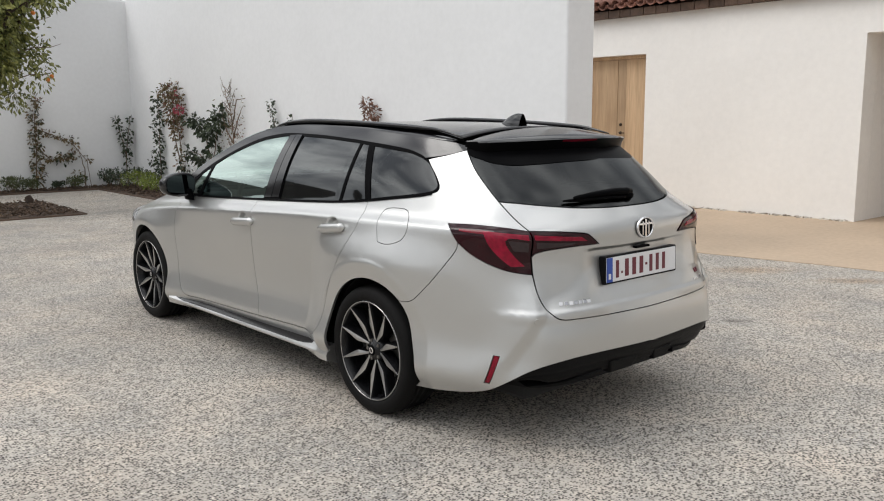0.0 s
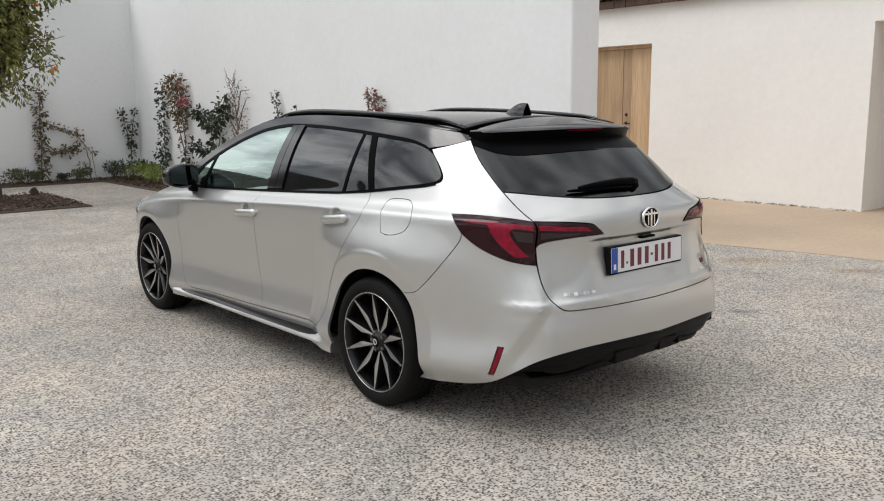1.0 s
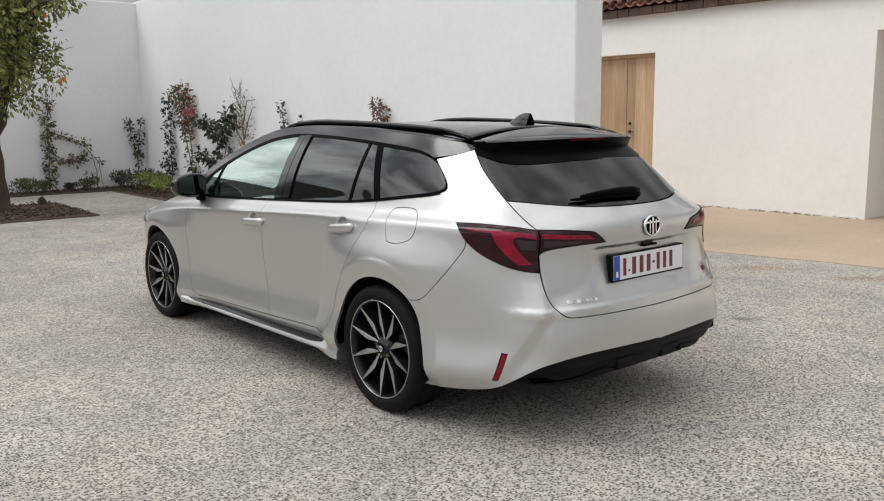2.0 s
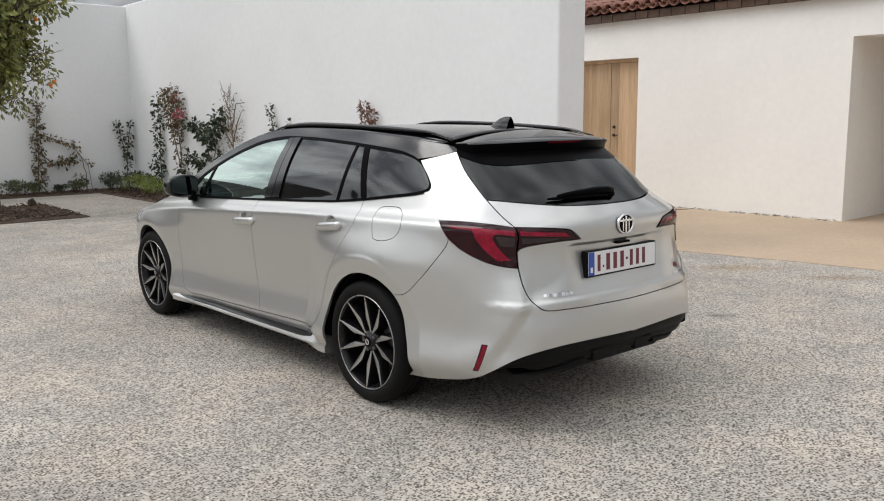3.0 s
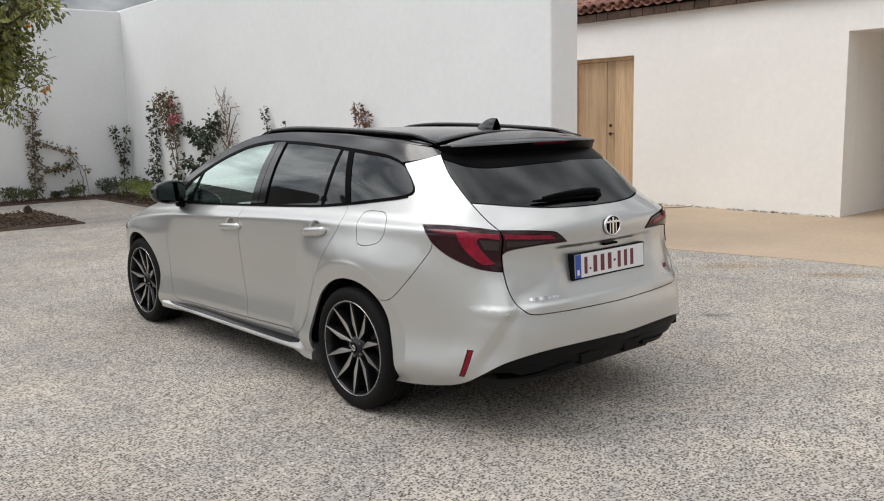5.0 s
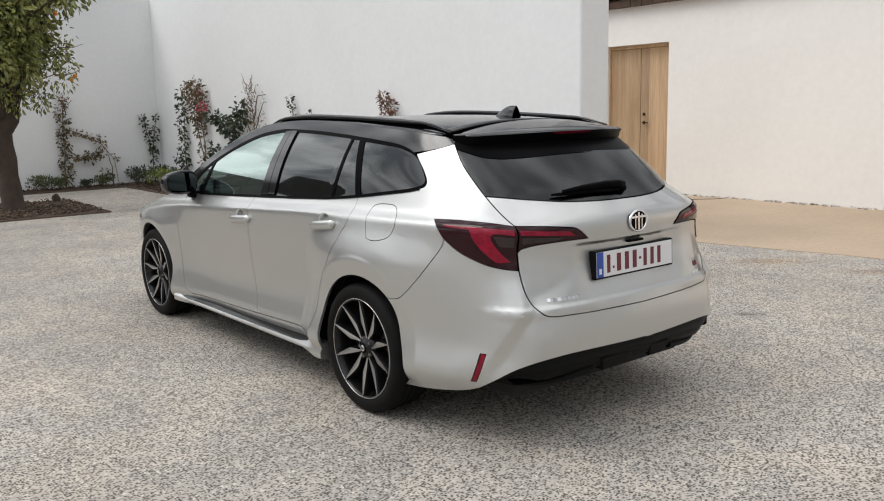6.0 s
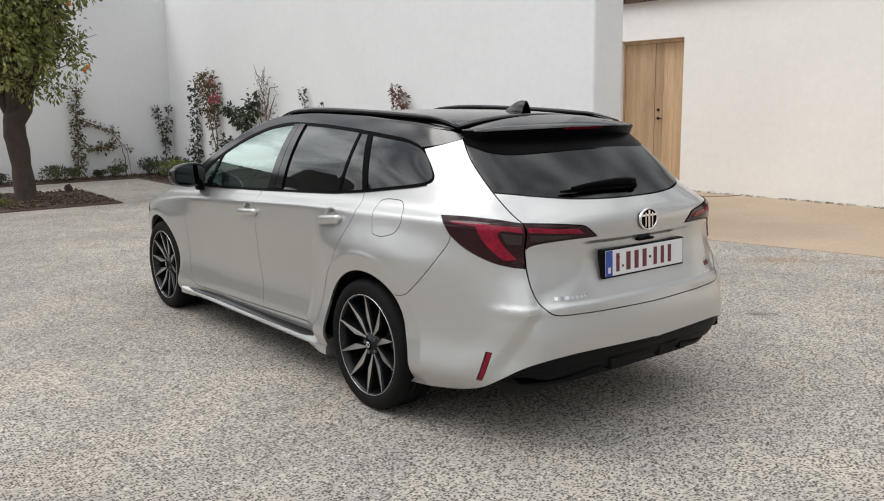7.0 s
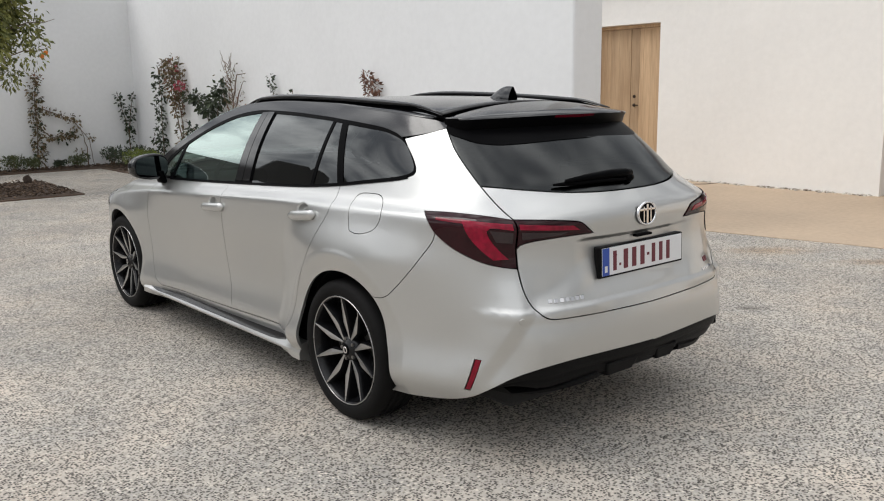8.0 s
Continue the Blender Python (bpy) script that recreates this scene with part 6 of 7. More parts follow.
def gate_fittings():
    # round emblem: chrome rim on a dark field, plain chrome bars
    em = empty("emblem", pose(0, -0.953, 0.935, -2, 0, 0))
    em.parent = GATE
    tagged(em, "round chrome emblem on a dark field")
    n = 40
    bm = bmesh.new()
    rows = []
    for r, y in ((1.0, 0.0), (1.0, -0.006), (0.95, -0.009), (0.88, -0.009), (0.83, -0.005), (0.83, 0.0)):
        rows.append([(0.062 * r * math.cos(a), y, 0.049 * r * math.sin(a)) for a in np.linspace(0, 2 * math.pi, n + 1)])
    grid_mesh(bm, rows)
    part("emblem_rim", bm, M_CHROME, em, smooth=True)
    bm = bmesh.new()
    v = [bm.verts.new((0.056 * math.cos(a), -0.004, 0.044 * math.sin(a))) for a in np.linspace(0, 2 * math.pi, n, endpoint=False)]
    bm.faces.new(v[::-1])
    part("emblem_field", bm, M_TRIM, em)
    bm = bmesh.new()
    box(bm, -0.006, 0.006, -0.008, -0.003, -0.040, 0.038, bevel=0.001, seg=1)
    box(bm, -0.048, 0.048, -0.008, -0.003, 0.012, 0.021, bevel=0.001, seg=1)
    for sg in (-1, 1):
        box(bm, sg * 0.022 - 0.0035, sg * 0.022 + 0.0035, -0.008, -0.003, -0.034, 0.028, bevel=0.001, seg=1)
    part("emblem_bars", bm, M_CHROME, em)
    # name badges: plain chrome bars
    def badge(s0, s1, z, h, count, mat):
        holder = empty("badge")
        holder.parent = GATE
        for k in range(count):
            a = s0 + (s1 - s0) * (k + 0.12) / count
            b = s0 + (s1 - s0) * (k + 0.88) / count
            mid = np.array([[(a + b) / 2, z]])
            p = skin(mid[:, 0], mid[:, 1])[0]
            nn = skin_normals(mid, skin)[0]
            if mid[0, 0] < TAIL:
                nn = nn if nn[1] < 0 else -nn
            wdt = abs(float(skin(np.array([a]), np.array([z]))[0][0] - skin(np.array([b]), np.array([z]))[0][0]))
            bmx = bmesh.new()
            box(bmx, -wdt / 2, wdt / 2, -0.0035, 0.003, -h / 2, h / 2, bevel=0.001, seg=1)
            m = Matrix.Translation(p) @ Vector(nn).to_track_quat("-Y", "Z").to_matrix().to_4x4()
            part("badge_bar", mesh_of(bmx, "badge_bar", mat), None, holder, m=m)
        return holder
    tagged(badge(-0.785, -0.903, 0.650, 0.017, 7, M_CHROME), "row of small chrome badge bars")
    tagged(badge(2 * TAIL + 0.865, 2 * TAIL + 0.775, 0.640, 0.013, 7, M_CHROME), "row of small chrome badge bars")
    tagged(badge(2 * TAIL + 0.835, 2 * TAIL + 0.795, 0.675, 0.022, 2, M_PLATE_RED), "small dark red badge")
    # wiper: blade on its arm, lying on the glass
    def on_glass(x, z, lift):
        ph = PIV_R - TAIL - math.atan2(abs(x), PIV_R + 0.84)
        s = PIV_R - ph
        for _ in range(6):
            p = skin(np.array([s]), np.array([z]))[0]
            s += (abs(p[0]) - abs(x)) * -0.7
        q = np.array([[s, z]])
        nn = skin_normals(q, skin)[0]
        p = p + nn * lift
        return Vector((math.copysign(abs(p[0]), x) if x else 0.0, p[1], p[2]))
    wp = empty("rear_wiper")
    wp.parent = GATE
    tagged(wp, "black rear wiper parked across the glass")
    bm = bmesh.new()
    tube(bm, [on_glass(x, 1.062 - 0.016 * abs(x + 0.15), 0.012) for x in np.linspace(-0.37, 0.00, 12)], [0.004] + [0.008] * 10 + [0.004], 8)
    part("wiper_blade", bm, M_TRIM, wp, smooth=True)
    bm = bmesh.new()
    tube(bm, [on_glass(x, z, 0.024) for x, z in ((0.025, 1.072), (-0.01, 1.074), (-0.09, 1.076), (-0.21, 1.071), (-0.32, 1.061))], [0.015, 0.020, 0.018, 0.014, 0.008], 12)
    part("wiper_arm", bm, M_TRIM, wp, smooth=True)
    bm = bmesh.new()
    bmesh.ops.create_uvsphere(bm, u_segments=16, v_segments=10, radius=0.026, matrix=Matrix.Translation(on_glass(0.015, 1.068, 0.006)) @ Matrix.Diagonal((1.2, 1, 0.8, 1)))
    part("wiper_cap", bm, M_TRIM, wp, smooth=True)
    # release grip over the plate
    part("gate_camera", box_bm(-0.05, 0.05, -0.950, -0.925, 0.842, 0.853, bevel=0.004), M_TRIM, GATE)
    for s in (-0.704, 2 * TAIL + 0.78):
        q = np.array([[s, 0.59 if s > TAIL else 0.50]])
        p = skin(q[:, 0], q[:, 1])[0]
        nn = skin_normals(q, skin)[0]
        bm = bmesh.new()
        bmesh.ops.create_cone(bm, cap_ends=True, segments=20, radius1=0.0125, radius2=0.0115, depth=0.0016)
        part("parking_sensor", mesh_of(bm, "parking_sensor", M_PAINT), None, BUMPER, m=Matrix.Translation(p) @ Vector(nn).to_track_quat("Z", "Y").to_matrix().to_4x4())


gate_fittings()


def diffuser():
    """Black lower valance: sloping skin, centre step with fins, hidden exhaust."""
    df = empty("diffuser")
    df.parent = CAR
    tagged(df, "black plastic rear diffuser with fins")
    def low(s, z, lift):
        q = np.array([[s, z]])
        p = (skin(q[:, 0], q[:, 1]) + skin_normals(q, skin) * lift)[0]
        return p
    edge = curve(*zip(*[(p[0], p[1]) for p in L_BUMP_LOW[::-1]]))
    for sg in (-1, 1):
        rows = []
        for s in np.linspace(-0.40, TAIL, 34):
            z1 = float(edge(s)) + 0.012
            a = low(s, z1, -0.012)
            ce = ease(-0.62, -0.80, s)
            r = [a]
            for dz, lift in ((0.034, -0.014), (0.066, -0.020), (0.082, -0.034), (0.096, -0.032), (0.135, -0.036), (0.170, -0.060), (0.19, -0.22)):
                z = max(0.16, z1 - dz * (0.35 + 0.65 * ce))
                r.append(low(s, z, lift - 0.02 * (1 - ce)))
            rows.append([(sg * abs(p[0]), p[1], p[2]) for p in r])
        bm = bmesh.new()
        grid_mesh(bm, rows)
        bmesh.ops.recalc_face_normals(bm, faces=bm.faces)
        part("valance", bm, M_PLASTIC, df, smooth=True)
    # side lips: flat blades that rise to the corners
    for sg in (-1, 1):
        rows = []
        for u in np.linspace(0, 1, 16):
            x = 0.27 + 0.36 * u
            yb = -0.945 + 0.10 * u ** 2 + 0.02 * u
            z = 0.300 - 0.035 * u + 0.02 * u ** 4
            t = 0.026 * (1 - u) ** 0.5 + 0.006
            rows.append([(sg * x, yb + 0.10, z + 0.035), (sg * x, yb + 0.012, z + t), (sg * x, yb, z + t * 0.6), (sg * x, yb + 0.004, z), (sg * x, yb + 0.12, z - 0.012)])
        bm = bmesh.new()
        vs = grid_mesh(bm, rows)
        bm.faces.new(vs[0])
        bm.faces.new(vs[-1][::-1])
        bmesh.ops.recalc_face_normals(bm, faces=bm.faces)
        lip = part("lip", bm, M_PLASTIC, df, smooth=True)
        lip.modifiers.new("edges", "EDGE_SPLIT").split_angle = radians(35)
    # centre step: two cheeks beside a tow-eye recess
    for x0, x1 in ((-0.235, -0.03), (0.09, 0.235)):
        block = box_bm(x0, x1, -0.962, -0.80, 0.292, 0.352, bevel=0.008)
        for v in block.verts:
            if v.co.z < 0.31:
                v.co.x += 0.02 if v.co.x < (x0 + x1) / 2 else -0.02
                v.co.y += 0.014
        part("centre_step", block, M_PLASTIC, df)
    part("recess", box_bm(-0.04, 0.10, -0.935, -0.80, 0.300, 0.350, bevel=0.004), M_VOID, df)


diffuser()


# ---- plants ----
class Leaves:
    """Collects many small folded leaves into one mesh."""

    def __init__(self, seed):
        self.rng = random.Random(seed)
        self.v, self.f = [], []

    def leaf(self, p, d, size, wide=0.42):
        d = Vector(d).normalized()
        r = self.rng
        side = d.cross(Vector((r.uniform(-1, 1), r.uniform(-1, 1), r.uniform(-0.4, 1.4))))
        if side.length < 1e-3:
            side = d.orthogonal()
        side.normalize()
        up = side.cross(d)
        n = len(self.v)
        p = Vector(p)
        a, tip = p, p + d * size - up * size * 0.12
        m = p + d * size * 0.48
        self.v += [tuple(a), tuple(m + side * size * wide * 0.5 + up * size * 0.07), tuple(tip), tuple(m - side * size * wide * 0.5 + up * size * 0.07)]
        self.f += [(n, n + 1, n + 2), (n, n + 2, n + 3)]

    def tuft(self, c, radius, count, size, droop=0.4, squash=1.0, wide=0.42):
        r = self.rng
        for _ in range(count):
            while True:
                q = Vector((r.uniform(-1, 1), r.uniform(-1, 1), r.uniform(-1, 1)))
                if q.length <= 1:
                    break
            d = q.normalized() + Vector((r.uniform(-0.6, 0.6), r.uniform(-0.6, 0.6), -droop + r.uniform(-0.5, 0.5)))
            self.leaf(Vector(c) + Vector((q.x * radius, q.y * radius, q.z * radius * squash)), d, size * r.uniform(0.65, 1.2), wide)

    def mesh(self, name, mat):
        me = bpy.data.meshes.new(name)
        me.from_pydata(self.v, [], self.f)
        me.materials.append(mat)
        return me


def orange_tree(x, y):
    rng = random.Random(11)
    tree = tagged(empty("orange_tree", pose(x, y, 0.02)), "orange tree with a leaning trunk, dense leaves and few fruits", "tree")
    bm = bmesh.new()
    trunk = [(0.02, 0, -0.05), (0.0, 0, 0.05), (-0.01, 0, 0.3), (-0.02, 0.01, 0.55), (-0.04, 0.01, 0.78), (-0.085, 0.02, 1.0), (-0.06, 0.03, 1.2), (0.01, 0.02, 1.4), (0.05, 0.0, 1.55)]
    tube(bm, trunk, [0.22, 0.165, 0.145, 0.138, 0.140, 0.158, 0.165, 0.185, 0.165], 22)
    for a, top in ((0.35, (0.34, 0.05, 2.15)), (2.6, (-0.36, 0.1, 2.2)), (4.3, (-0.05, -0.3, 2.25))):
        p0 = Vector((-0.068 + 0.02 * math.cos(a), 0.025 + 0.02 * math.sin(a), 1.24))
        p3 = Vector(top)
        tube(bm, [p0, p0.lerp(p3, 0.4) + Vector((0.03 * math.cos(a), 0.03 * math.sin(a), 0.0)), p0.lerp(p3, 0.75), p3], [0.085, 0.10, 0.08, 0.055], 14)
    for v in bm.verts:
        v.co += Vector((noise.noise(v.co * 6), noise.noise(v.co * 6 + Vector((7, 0, 0))), 0)) * 0.045 + Vector((noise.noise(v.co * 22), noise.noise(v.co * 22 + Vector((5, 0, 0))), 0)) * 0.008
    part("trunk", bm, M_BARK, tree, smooth=True)
    tips = []
    for k in range(9):
        a = 2 * math.pi * k / 9 + rng.uniform(-0.3, 0.3)
        reach, top = rng.uniform(0.65, 1.0), rng.uniform(2.3, 3.6)
        p0 = Vector((0.02 + 0.07 * math.cos(a), 0.07 * math.sin(a), 1.58))
        p3 = Vector((reach * math.cos(a), reach * math.sin(a), top))
        p1 = p0.lerp(p3, 0.35) + Vector((0, 0, 0.12))
        p2 = p0.lerp(p3, 0.7) + Vector((rng.uniform(-0.1, 0.1), rng.uniform(-0.1, 0.1), 0.1))
        bm = bmesh.new()
        tube(bm, [p0, p1, p2, p3], [0.075, 0.05, 0.03, 0.014], 8)
        for _ in range(4):
            q = p1.lerp(p3, rng.uniform(0.1, 0.9))
            e = q + Vector((rng.uniform(-0.5, 0.5), rng.uniform(-0.5, 0.5), rng.uniform(-0.1, 0.5)))
            tube(bm, [q, q.lerp(e, 0.5) + Vector((0, 0, 0.05)), e], [0.018, 0.012, 0.006], 5)
            tips.append(e)
        tips.append(p3)
        part("limb", bm, M_BARK, tree, smooth=True)
    lv = Leaves(5)
    for e in tips:
        lv.tuft(e, 0.26, 72, 0.105, 0.5, 1.0, 0.52)
    n = 0
    while n < 150:
        q = Vector((rng.uniform(-1, 1), rng.uniform(-1, 1), rng.uniform(-1, 1)))
        if not 0.30 < q.length < 1.0:
            continue
        c = Vector((q.x * 0.86 - 0.14, q.y * 1.0, 3.10 + q.z * (1.45 if q.z > 0 else 1.22)))
        lv.tuft(c, rng.uniform(0.17, 0.30), rng.randint(48, 78), 0.105, 0.5, 1.0, 0.58)
        n += 1
    for k in range(34):
        a, rad = 2 * math.pi * k / 34 * 5 + rng.uniform(-0.3, 0.3), rng.uniform(0.22, 0.80)
        lv.tuft((rad * math.cos(a) - 0.05, rad * math.sin(a), rng.uniform(1.62, 2.05)), rng.uniform(0.12, 0.20), rng.randint(22, 44), 0.085, 0.7, 1.2, 0.5)
    for c, cnt in (((0.80, -0.3, 2.4), 60), ((0.88, -0.35, 2.15), 50), ((0.82, -0.3, 1.95), 40), ((0.80, -0.3, 3.3), 30), ((0.66, -0.3, 1.95), 40), ((0.92, -0.3, 2.65), 18)):
        lv.tuft(c, 0.17, cnt, 0.085, 0.6)
    part("crown", lv.mesh("crown", M_LEAF), None, tree, "olive green glossy leaves")
    bm = bmesh.new()
    for c in ((0.88, -0.3, 2.85), (1.0, -0.35, 3.2), (0.98, -0.35, 2.45), (0.9, -0.3, 2.05)):
        e = Vector(c)
        tube(bm, [e + Vector((-0.5, 0.15, -0.12)), e + Vector((-0.2, 0.05, 0.0)), e, e + Vector((0.16, 0.0, 0.06))], [0.010, 0.007, 0.005, 0.003], 5)
    part("twigs", bm, M_TWIG, tree)
    for c in ((0.95, -0.42, 2.02), (0.72, -0.55, 2.92), (1.0, -0.35, 3.25), (0.90, -0.40, 1.97)):
        b = bmesh.new()
        bmesh.ops.create_icosphere(b, subdivisions=2, radius=0.034, matrix=Matrix.Translation(c) @ Matrix.Diagonal((1, 1, 0.94, 1)))
        part("orange_fruit", b, M_FRUIT, tree, "ripe orange fruit", smooth=True)


orange_tree(-0.08, 10.87)


def climber(label, stems, tufts, leaf_mat, size=0.075, extra=(), seed=1, wide=0.55):
    """A wall climber: bent stems and tufts of leaves, in the wall's own coordinates."""
    base = stems[0][0]
    pl = tagged(empty("climbing_plant", pose(base[0], base[1], 0.0)), label, "climbing plant", "climbers on the white walls")
    off = Vector((base[0], base[1], 0.0))
    bm = bmesh.new()
    rng = random.Random(seed)
    lv = Leaves(seed)
    for st in stems:
        pts = [Vector(p) - off for p in st]
        fine = []
        for a, b in zip(pts, pts[1:]):
            for k in range(4):
                fine.append(a.lerp(b, k / 4) + Vector((rng.uniform(-0.012, 0.012), rng.uniform(-0.012, 0.012), 0)))
        fine.append(pts[-1])
        n = len(fine)
        thick = 0.012 if (pts[-1] - pts[0]).length > 0.55 else 0.0055
        tube(bm, fine, [thick * (1 - 0.68 * k / n) for k in range(n)], 6)
    part("stem", bm, M_TWIG, pl, smooth=True)
    for c, r, cnt, sq in tufts:
        lv.tuft(Vector(c) - off, r, int(cnt * 1.5), size, 0.5, sq, wide)
    part("foliage", lv.mesh("foliage", leaf_mat), None, pl)
    for nm, mat, items, sz in extra:
        l2 = Leaves(seed + 50)
        for c, r, cnt in items:
            l2.tuft(Vector(c) - off, r, cnt, sz, 0.2, 1.0, 0.8)
        tagged(part(nm, l2.mesh(nm, mat), None, pl), kind="stuff")
    return pl


WX, WY = 3.53, 14.43
# along the tall east wall
climber("climber with olive and reddish leaves and pink bracts", [[(WX, 12.05, 0), (WX, 12.0, 0.7), (WX, 12.1, 1.3), (WX, 12.35, 1.95)], [(WX, 12.05, 0.5), (WX, 12.3, 1.2), (WX, 12.6, 1.85)]],
        [((WX - 0.03, 12.1 + 0.5 * u, 1.15 + 0.75 * v), 0.13, 44, 1.1) for u, v in ((0, 0), (0.1, 0.4), (0.2, 0.8), (0.55, 1.0), (0.9, 1.02), (0.35, 0.35), (0.6, 0.7), (0.2, 1.1), (-0.3, 0.9), (-0.45, 0.5), (-0.2, 0.2))] + [((WX - 0.03, 12.02, z), 0.09, 16, 1.2) for z in (0.3, 0.5, 0.7, 0.9)], M_LEAF_OLIVE, 0.07,
        [("bracts", M_FLOWER, [((WX - 0.08, 11.84, 1.55), 0.08, 70), ((WX - 0.06, 11.95, 1.85), 0.05, 14)], 0.05), ("red_leaves", M_LEAF_RED, [((WX - 0.05, 12.0, 1.6), 0.22, 60), ((WX - 0.05, 12.2, 1.9), 0.14, 40), ((WX - 0.05, 11.95, 1.2), 0.15, 30)], 0.06)], 3)
climber("dark-leaved climber in a narrow upright column", [[(WX, 12.95, 0), (WX, 13.0, 0.6), (WX, 12.92, 1.2), (WX, 12.98, 1.9)]],
        [((WX - 0.03, 12.96 + 0.07 * math.sin(k * 2.1), 0.15 + 0.15 * k), 0.085, 20, 1.2) for k in range(12)] + [((WX - 0.03, 13.25, 0.55), 0.10, 14, 0.8), ((WX - 0.03, 13.3, 0.3), 0.12, 18, 0.8)], M_LEAF_DARK, 0.085, (), 4)
climber("broad dark green climber with hanging sprays", [[(WX, 10.75, 0), (WX, 10.7, 0.6), (WX, 10.5, 1.1), (WX, 10.35, 1.55)], [(WX, 10.7, 0.6), (WX, 11.0, 1.15), (WX, 11.45, 1.38)], [(WX, 10.72, 0.3), (WX, 11.2, 0.75), (WX, 11.6, 0.8)]],
        [((WX - 0.05, y, z), r, n, 0.7) for y, z, r, n in ((11.4, 1.38, 0.14, 34), (11.1, 1.32, 0.14, 36), (10.85, 1.2, 0.15, 40), (10.6, 1.12, 0.17, 50), (10.4, 1.3, 0.16, 46), (10.35, 1.5, 0.11, 26), (10.2, 1.35, 0.12, 22), (11.5, 0.78, 0.14, 28), (11.2, 0.72, 0.15, 32), (10.9, 0.62, 0.15, 30), (10.5, 0.85, 0.16, 34), (10.6, 0.4, 0.18, 30), (11.75, 0.5, 0.12, 18))], M_LEAF_DARK, 0.11, (), 6)
twig = [[(WX, 9.85, 0), (WX, 9.85, 0.8), (WX, 9.9, 1.3), (WX, 10.05, 1.7), (WX, 10.15, 1.93)], [(WX, 9.87, 1.1), (WX, 9.65, 1.45), (WX, 9.5, 1.6)], [(WX, 9.9, 1.35), (WX, 9.7, 1.7), (WX, 9.42, 1.72)], [(WX, 9.87, 0.95), (WX, 10.15, 1.25), (WX, 10.3, 1.5)], [(WX, 9.95, 1.6), (WX, 9.75, 1.88)], [(WX, 9.88, 1.2), (WX, 10.1, 1.55)]]
trng = random.Random(17)
for _ in range(46):
    k = trng.uniform(0.25, 1.0)
    p = Vector((WX, 9.86 + 0.28 * max(0.0, k - 0.45), 1.88 * k))
    d = trng.choice((-1, 1)) * trng.uniform(0.08, 0.34) * (1.25 - 0.6 * k)
    twig.append([tuple(p), (WX - 0.02, p.y + d * 0.6, p.z + trng.uniform(0.02, 0.14)), (WX - 0.03, p.y + d, p.z + trng.uniform(0.02, 0.26))])
climber("bare twiggy climber with sparse russet leaves", twig, [((WX - 0.03, 9.9 + 0.3 * math.sin(k * 1.9), 0.95 + 0.068 * k), 0.13, 9, 1.0) for k in range(13)], M_LEAF_OLIVE, 0.045, [("red_leaves", M_LEAF_RED, [((WX - 0.04, 9.6, 1.2), 0.16, 26)], 0.04)], 7)
climber("thin climber with few dark leaves", [[(WX, 8.45, 0), (WX, 8.5, 0.9), (WX, 8.5, 1.35), (WX, 8.66, 1.62)]], [((WX - 0.02, 8.47 + 0.03 * k, 1.3 + 0.085 * k), 0.045, 8, 1.2) for k in range(5)] + [((WX - 0.03, 8.42, 1.30), 0.07, 14, 1.0)], M_LEAF_DARK, 0.06, (), 8)
climber("thin climber with few dark leaves", [[(WX, 8.02, 0), (WX, 8.0, 0.8), (WX, 7.98, 1.44)]], [((WX - 0.02, 7.98, 1.36), 0.06, 14, 1.2), ((WX - 0.02, 8.0, 1.1), 0.06, 12, 1.2)], M_LEAF_DARK, 0.06, (), 9)
climber("slim climber with russet red leaves", [[(WX, 5.92, 0), (WX, 5.9, 0.8), (WX, 5.92, 1.3), (WX, 6.0, 1.58)], [(WX, 5.91, 1.1), (WX, 5.8, 1.42)]], [((WX - 0.03, y, z), 0.07, 26, 1.0) for y, z in ((6.0, 1.55), (5.98, 1.42), (5.84, 1.46), (5.9, 1.32), (6.03, 1.6))], M_LEAF_RED, 0.06, (), 10)
# along the closing wall
climber("tall olive climber with long arching shoots", [[(1.62, WY, 0), (1.66, WY, 0.7), (1.68, WY, 1.3), (1.72, WY, 1.85)], [(1.68, WY, 1.2), (2.0, WY, 1.08), (2.35, WY, 0.9), (2.6, WY, 0.55), (2.66, WY, 0.05)], [(1.68, WY, 0.85), (1.9, WY, 0.62), (2.2, WY, 0.6), (2.4, WY, 0.75)], [(2.55, WY, 0.05), (2.55, WY, 0.4), (2.45, WY, 0.8)]],
        [((1.66 + 0.05 * math.sin(k * 1.7), WY - 0.04, 0.2 + 0.13 * k), 0.10, 18, 1.1) for k in range(13)] + [((1.8 + 0.12 * k, WY - 0.03, 1.14 - 0.035 * k), 0.07, 9, 0.7) for k in range(6)] + [((1.85 + 0.1 * k, WY - 0.03, 0.62 + 0.01 * k), 0.09, 16, 0.6) for k in range(6)] + [((2.35, WY - 0.03, 0.85), 0.1, 12, 0.8), ((2.4, WY - 0.03, 0.3), 0.1, 12, 0.8), ((2.62, WY - 0.03, 0.6), 0.08, 8, 0.8)], M_LEAF_OLIVE, 0.075,
        [("dark_leaves", M_LEAF_DARK, [((1.66, WY - 0.05, z), 0.11, 18) for z in (0.2, 0.5, 0.8, 1.1, 1.4)] + [((2.15, WY - 0.04, 0.62), 0.14, 24)], 0.07), ("red_leaves", M_LEAF_RED, [((1.76, WY - 0.06, 1.72), 0.08, 16)], 0.06)], 12)
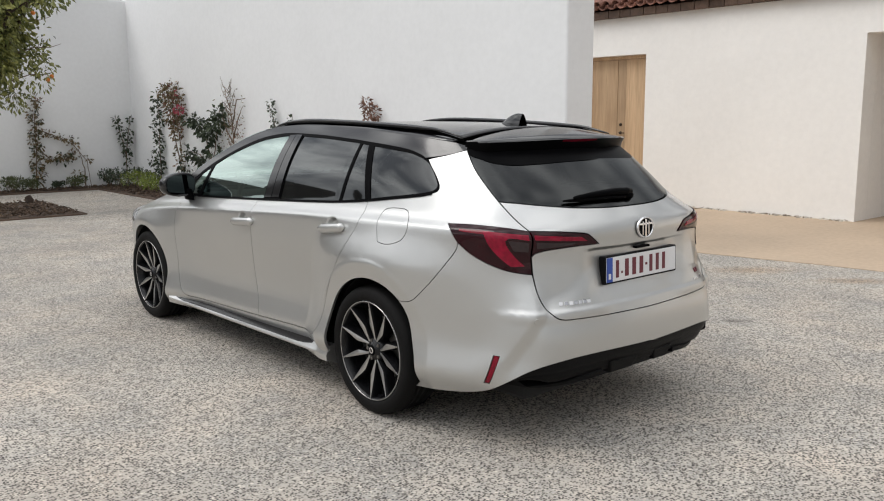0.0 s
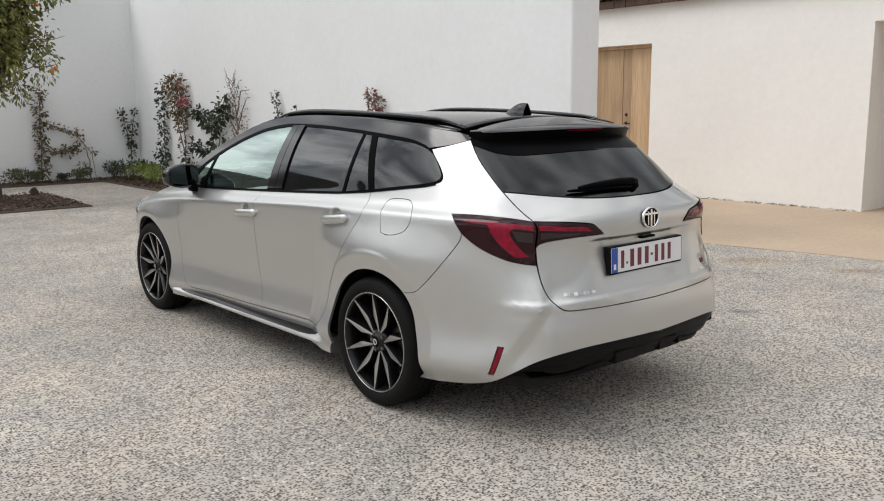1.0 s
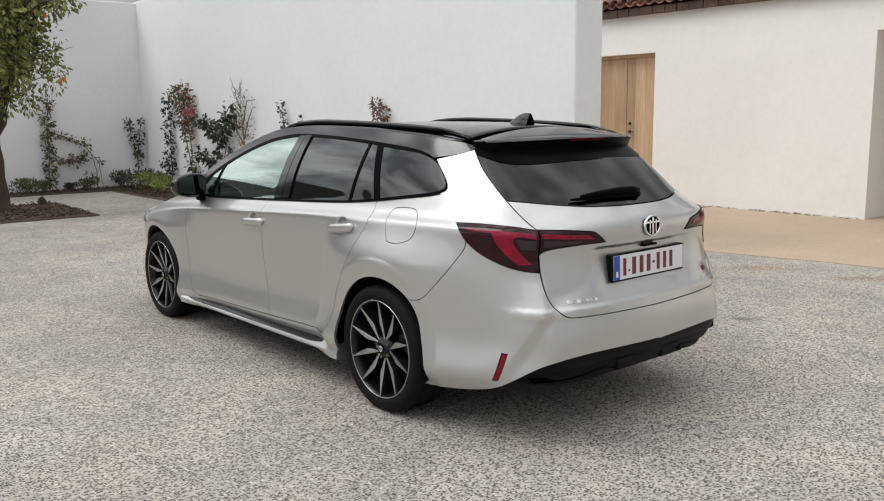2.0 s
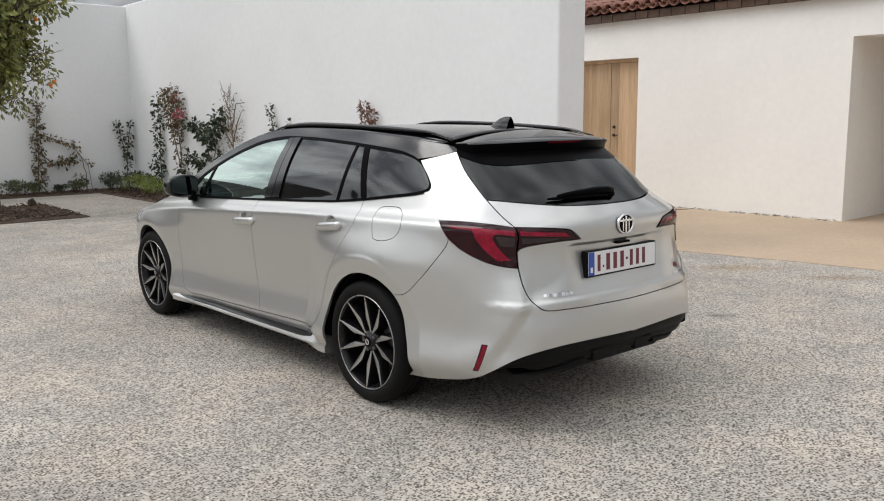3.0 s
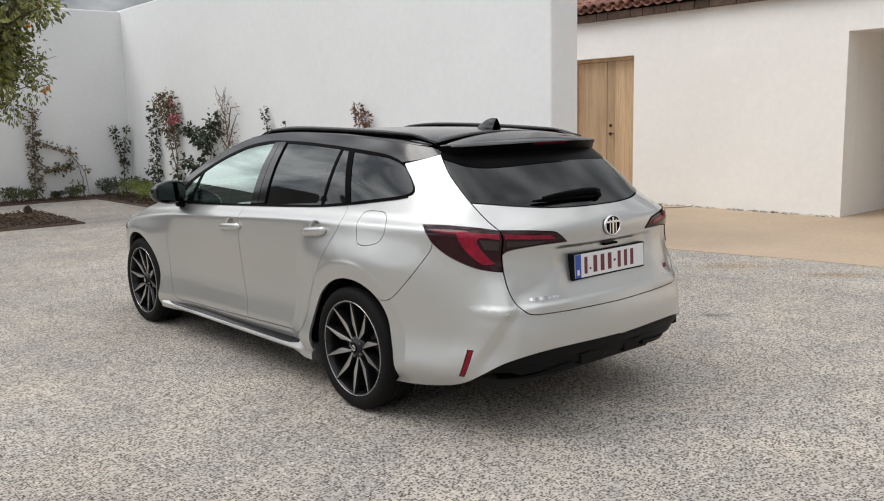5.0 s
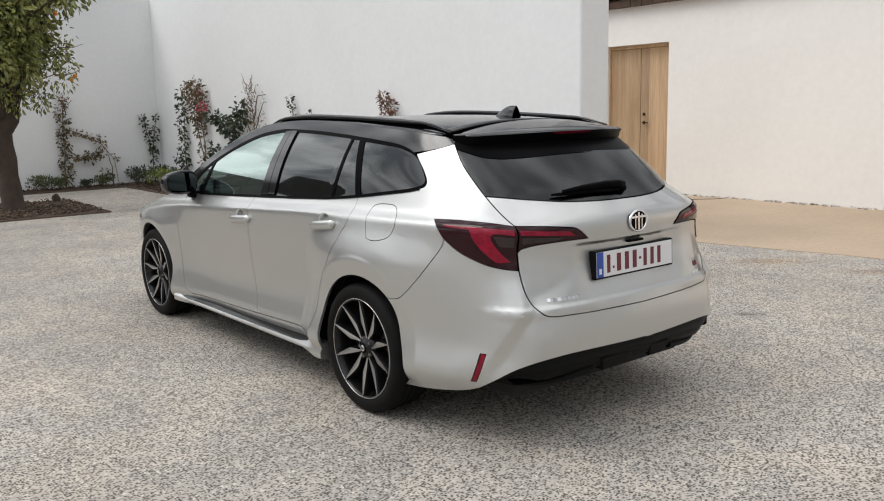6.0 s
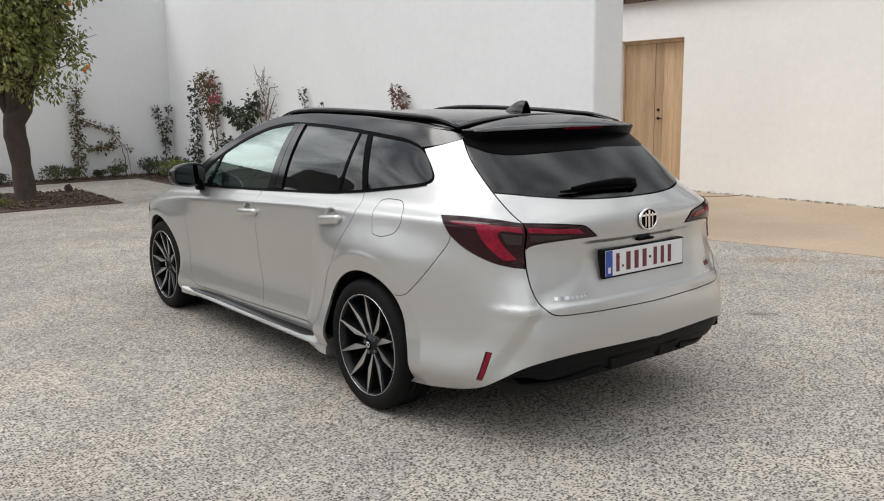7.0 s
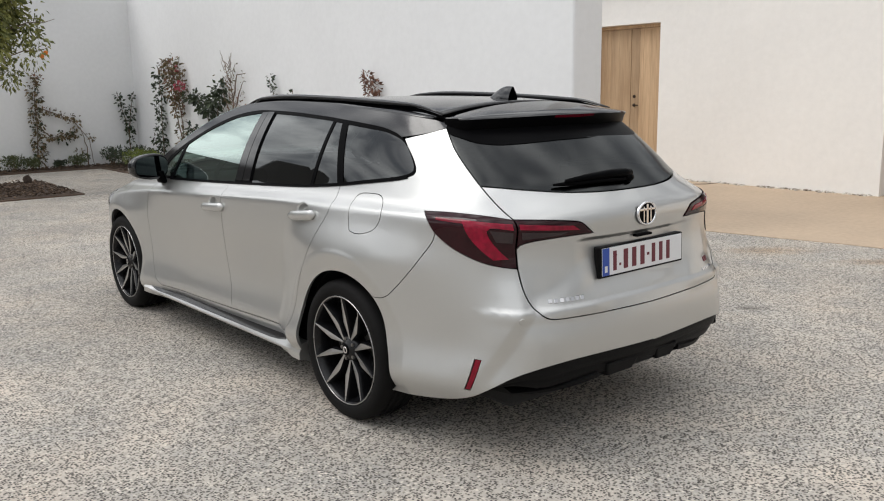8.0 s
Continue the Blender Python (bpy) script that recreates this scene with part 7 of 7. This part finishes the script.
climber("forked climber with dark leaves in the corner", [[(3.42, WY, 0), (3.40, WY, 0.6), (3.34, WY, 1.0), (3.22, WY, 1.45)], [(3.40, WY, 0.6), (3.46, WY, 1.0), (3.52, WY, 1.4)]],
        [((x, WY - 0.04, z), 0.055, 13, 1.1) for x, z in ((3.40, 0.3), (3.42, 0.5), (3.38, 0.68), (3.42, 0.82), (3.33, 0.95), (3.30, 1.1), (3.26, 1.25), (3.22, 1.38), (3.47, 0.95), (3.49, 1.12), (3.52, 1.36), (3.45, 0.7))], M_LEAF_DARK, 0.08, (), 13)


def shrub(x, y, r, h, mat, label, count=260, seed=1):
    sh = tagged(empty("shrub", pose(x, y, 0.01)), label, "shrub", "low shrubs in the beds")
    rng = random.Random(seed)
    bm = bmesh.new()
    lv = Leaves(seed)
    for k in range(9):
        a = 2 * math.pi * k / 9 + rng.uniform(-0.3, 0.3)
        e = Vector((r * 0.8 * math.cos(a) * rng.uniform(0.4, 1), r * 0.8 * math.sin(a) * rng.uniform(0.4, 1), h * rng.uniform(0.6, 1.0)))
        tube(bm, [(0, 0, 0), e * 0.5 + Vector((0, 0, 0.03)), e], [0.008, 0.006, 0.003], 5)
        lv.tuft(e, r * 0.42, count // 9, 0.045, -0.3, 0.85, 0.55)
    part("stem", bm, M_TWIG, sh)
    part("foliage", lv.mesh("foliage", mat), None, sh)


for k, (x, y, r, h, m, lab) in enumerate((
        (3.05, 12.75, 0.34, 0.30, M_LEAF_BRIGHT, "low bright green shrub in the mulch"), (2.98, 12.15, 0.24, 0.22, M_LEAF_BRIGHT, "low bright green shrub in the mulch"),
        (3.0, 13.55, 0.34, 0.32, M_LEAF_DARK, "low dark green shrub in the mulch"), (3.3, 13.25, 0.22, 0.36, M_LEAF_DARK, "low dark green shrub at the wall"),
        (2.95, 14.2, 0.26, 0.30, M_LEAF_DARK, "low dark green shrub at the wall"), (2.3, 14.22, 0.20, 0.22, M_LEAF_HERB, "low olive green shrub at the wall"),
        (1.95, 14.22, 0.10, 0.14, M_LEAF_DARK, "small dark shrub at the wall"), (1.15, 14.22, 0.26, 0.26, M_LEAF_HERB, "low olive green shrub at the wall"),
        (1.45, 14.22, 0.16, 0.22, M_LEAF_HERB, "low olive green shrub at the wall"), (0.1, 14.22, 0.2, 0.18, M_LEAF_DARK, "low dark green shrub at the wall"), (-0.6, 14.22, 0.22, 0.22, M_LEAF, "low olive green shrub at the wall"),
        (-0.55, 10.3, 0.14, 0.07, M_LEAF, "flat weed at the tree's foot"), (3.2, 11.6, 0.22, 0.22, M_LEAF_HERB, "low olive green shrub in the mulch"))):
    shrub(x, y, r, h, m, lab, int(1500 * r + 160), 30 + k)


def wood_stub():
    bm = bmesh.new()
    tube(bm, [(0, 0, -0.02), (0.01, 0, 0.06), (-0.02, 0.01, 0.13)], [0.05, 0.06, 0.045], 9)
    for v in bm.verts:
        v.co += Vector((noise.noise(v.co * 22), noise.noise(v.co * 22 + Vector((3, 0, 0))), noise.noise(v.co * 18))) * 0.02
    ob = part("wood_stub", bm, M_BARK, m=pose(0.72, 11.62, 0.03))
    tagged(ob, "short weathered wood stub in the tree bed", "wood stub")


wood_stub()


def bark_chips():
    """Loose bark chips over the beds."""
    rng = random.Random(21)
    v, f = [], []
    for x0, x1, y0, y1, n in ((-1.15, 0.95, 9.73, 12.07, 1500), (2.66, 3.5, 9.0, 13.9, 900), (-1.0, 3.5, 13.98, 14.4, 700)):
        for _ in range(n):
            c = Vector((rng.uniform(x0, x1), rng.uniform(y0, y1), 0.045 + rng.uniform(-0.01, 0.02)))
            e = Euler((rng.uniform(-0.6, 0.6), rng.uniform(-0.6, 0.6), rng.uniform(0, 6.3))).to_matrix()
            a, b, h = rng.uniform(0.012, 0.035), rng.uniform(0.006, 0.014), 0.005
            k = len(v)
            for sx, sy, sz in ((-1, -1, -1), (1, -1, -1), (1, 1, -1), (-1, 1, -1), (-1, -1, 1), (1, -1, 1), (1, 1, 1), (-1, 1, 1)):
                v.append(tuple(c + e @ Vector((sx * a, sy * b, sz * h))))
            f += [(k + 4, k + 5, k + 6, k + 7), (k, k + 1, k + 5, k + 4), (k + 1, k + 2, k + 6, k + 5), (k + 2, k + 3, k + 7, k + 6), (k + 3, k, k + 4, k + 7)]
    me = bpy.data.meshes.new("bark_chips")
    me.from_pydata(v, [], f)
    me.materials.append(M_CHIP)
    tagged(new("bark_chips", me), "loose brown bark chips on the beds", "bark chips", kind="stuff")


M_CHIP = leaf_material("bark_chip", (0.032, 0.021, 0.015), (0.14, 0.092, 0.06), 0.9)
bark_chips()
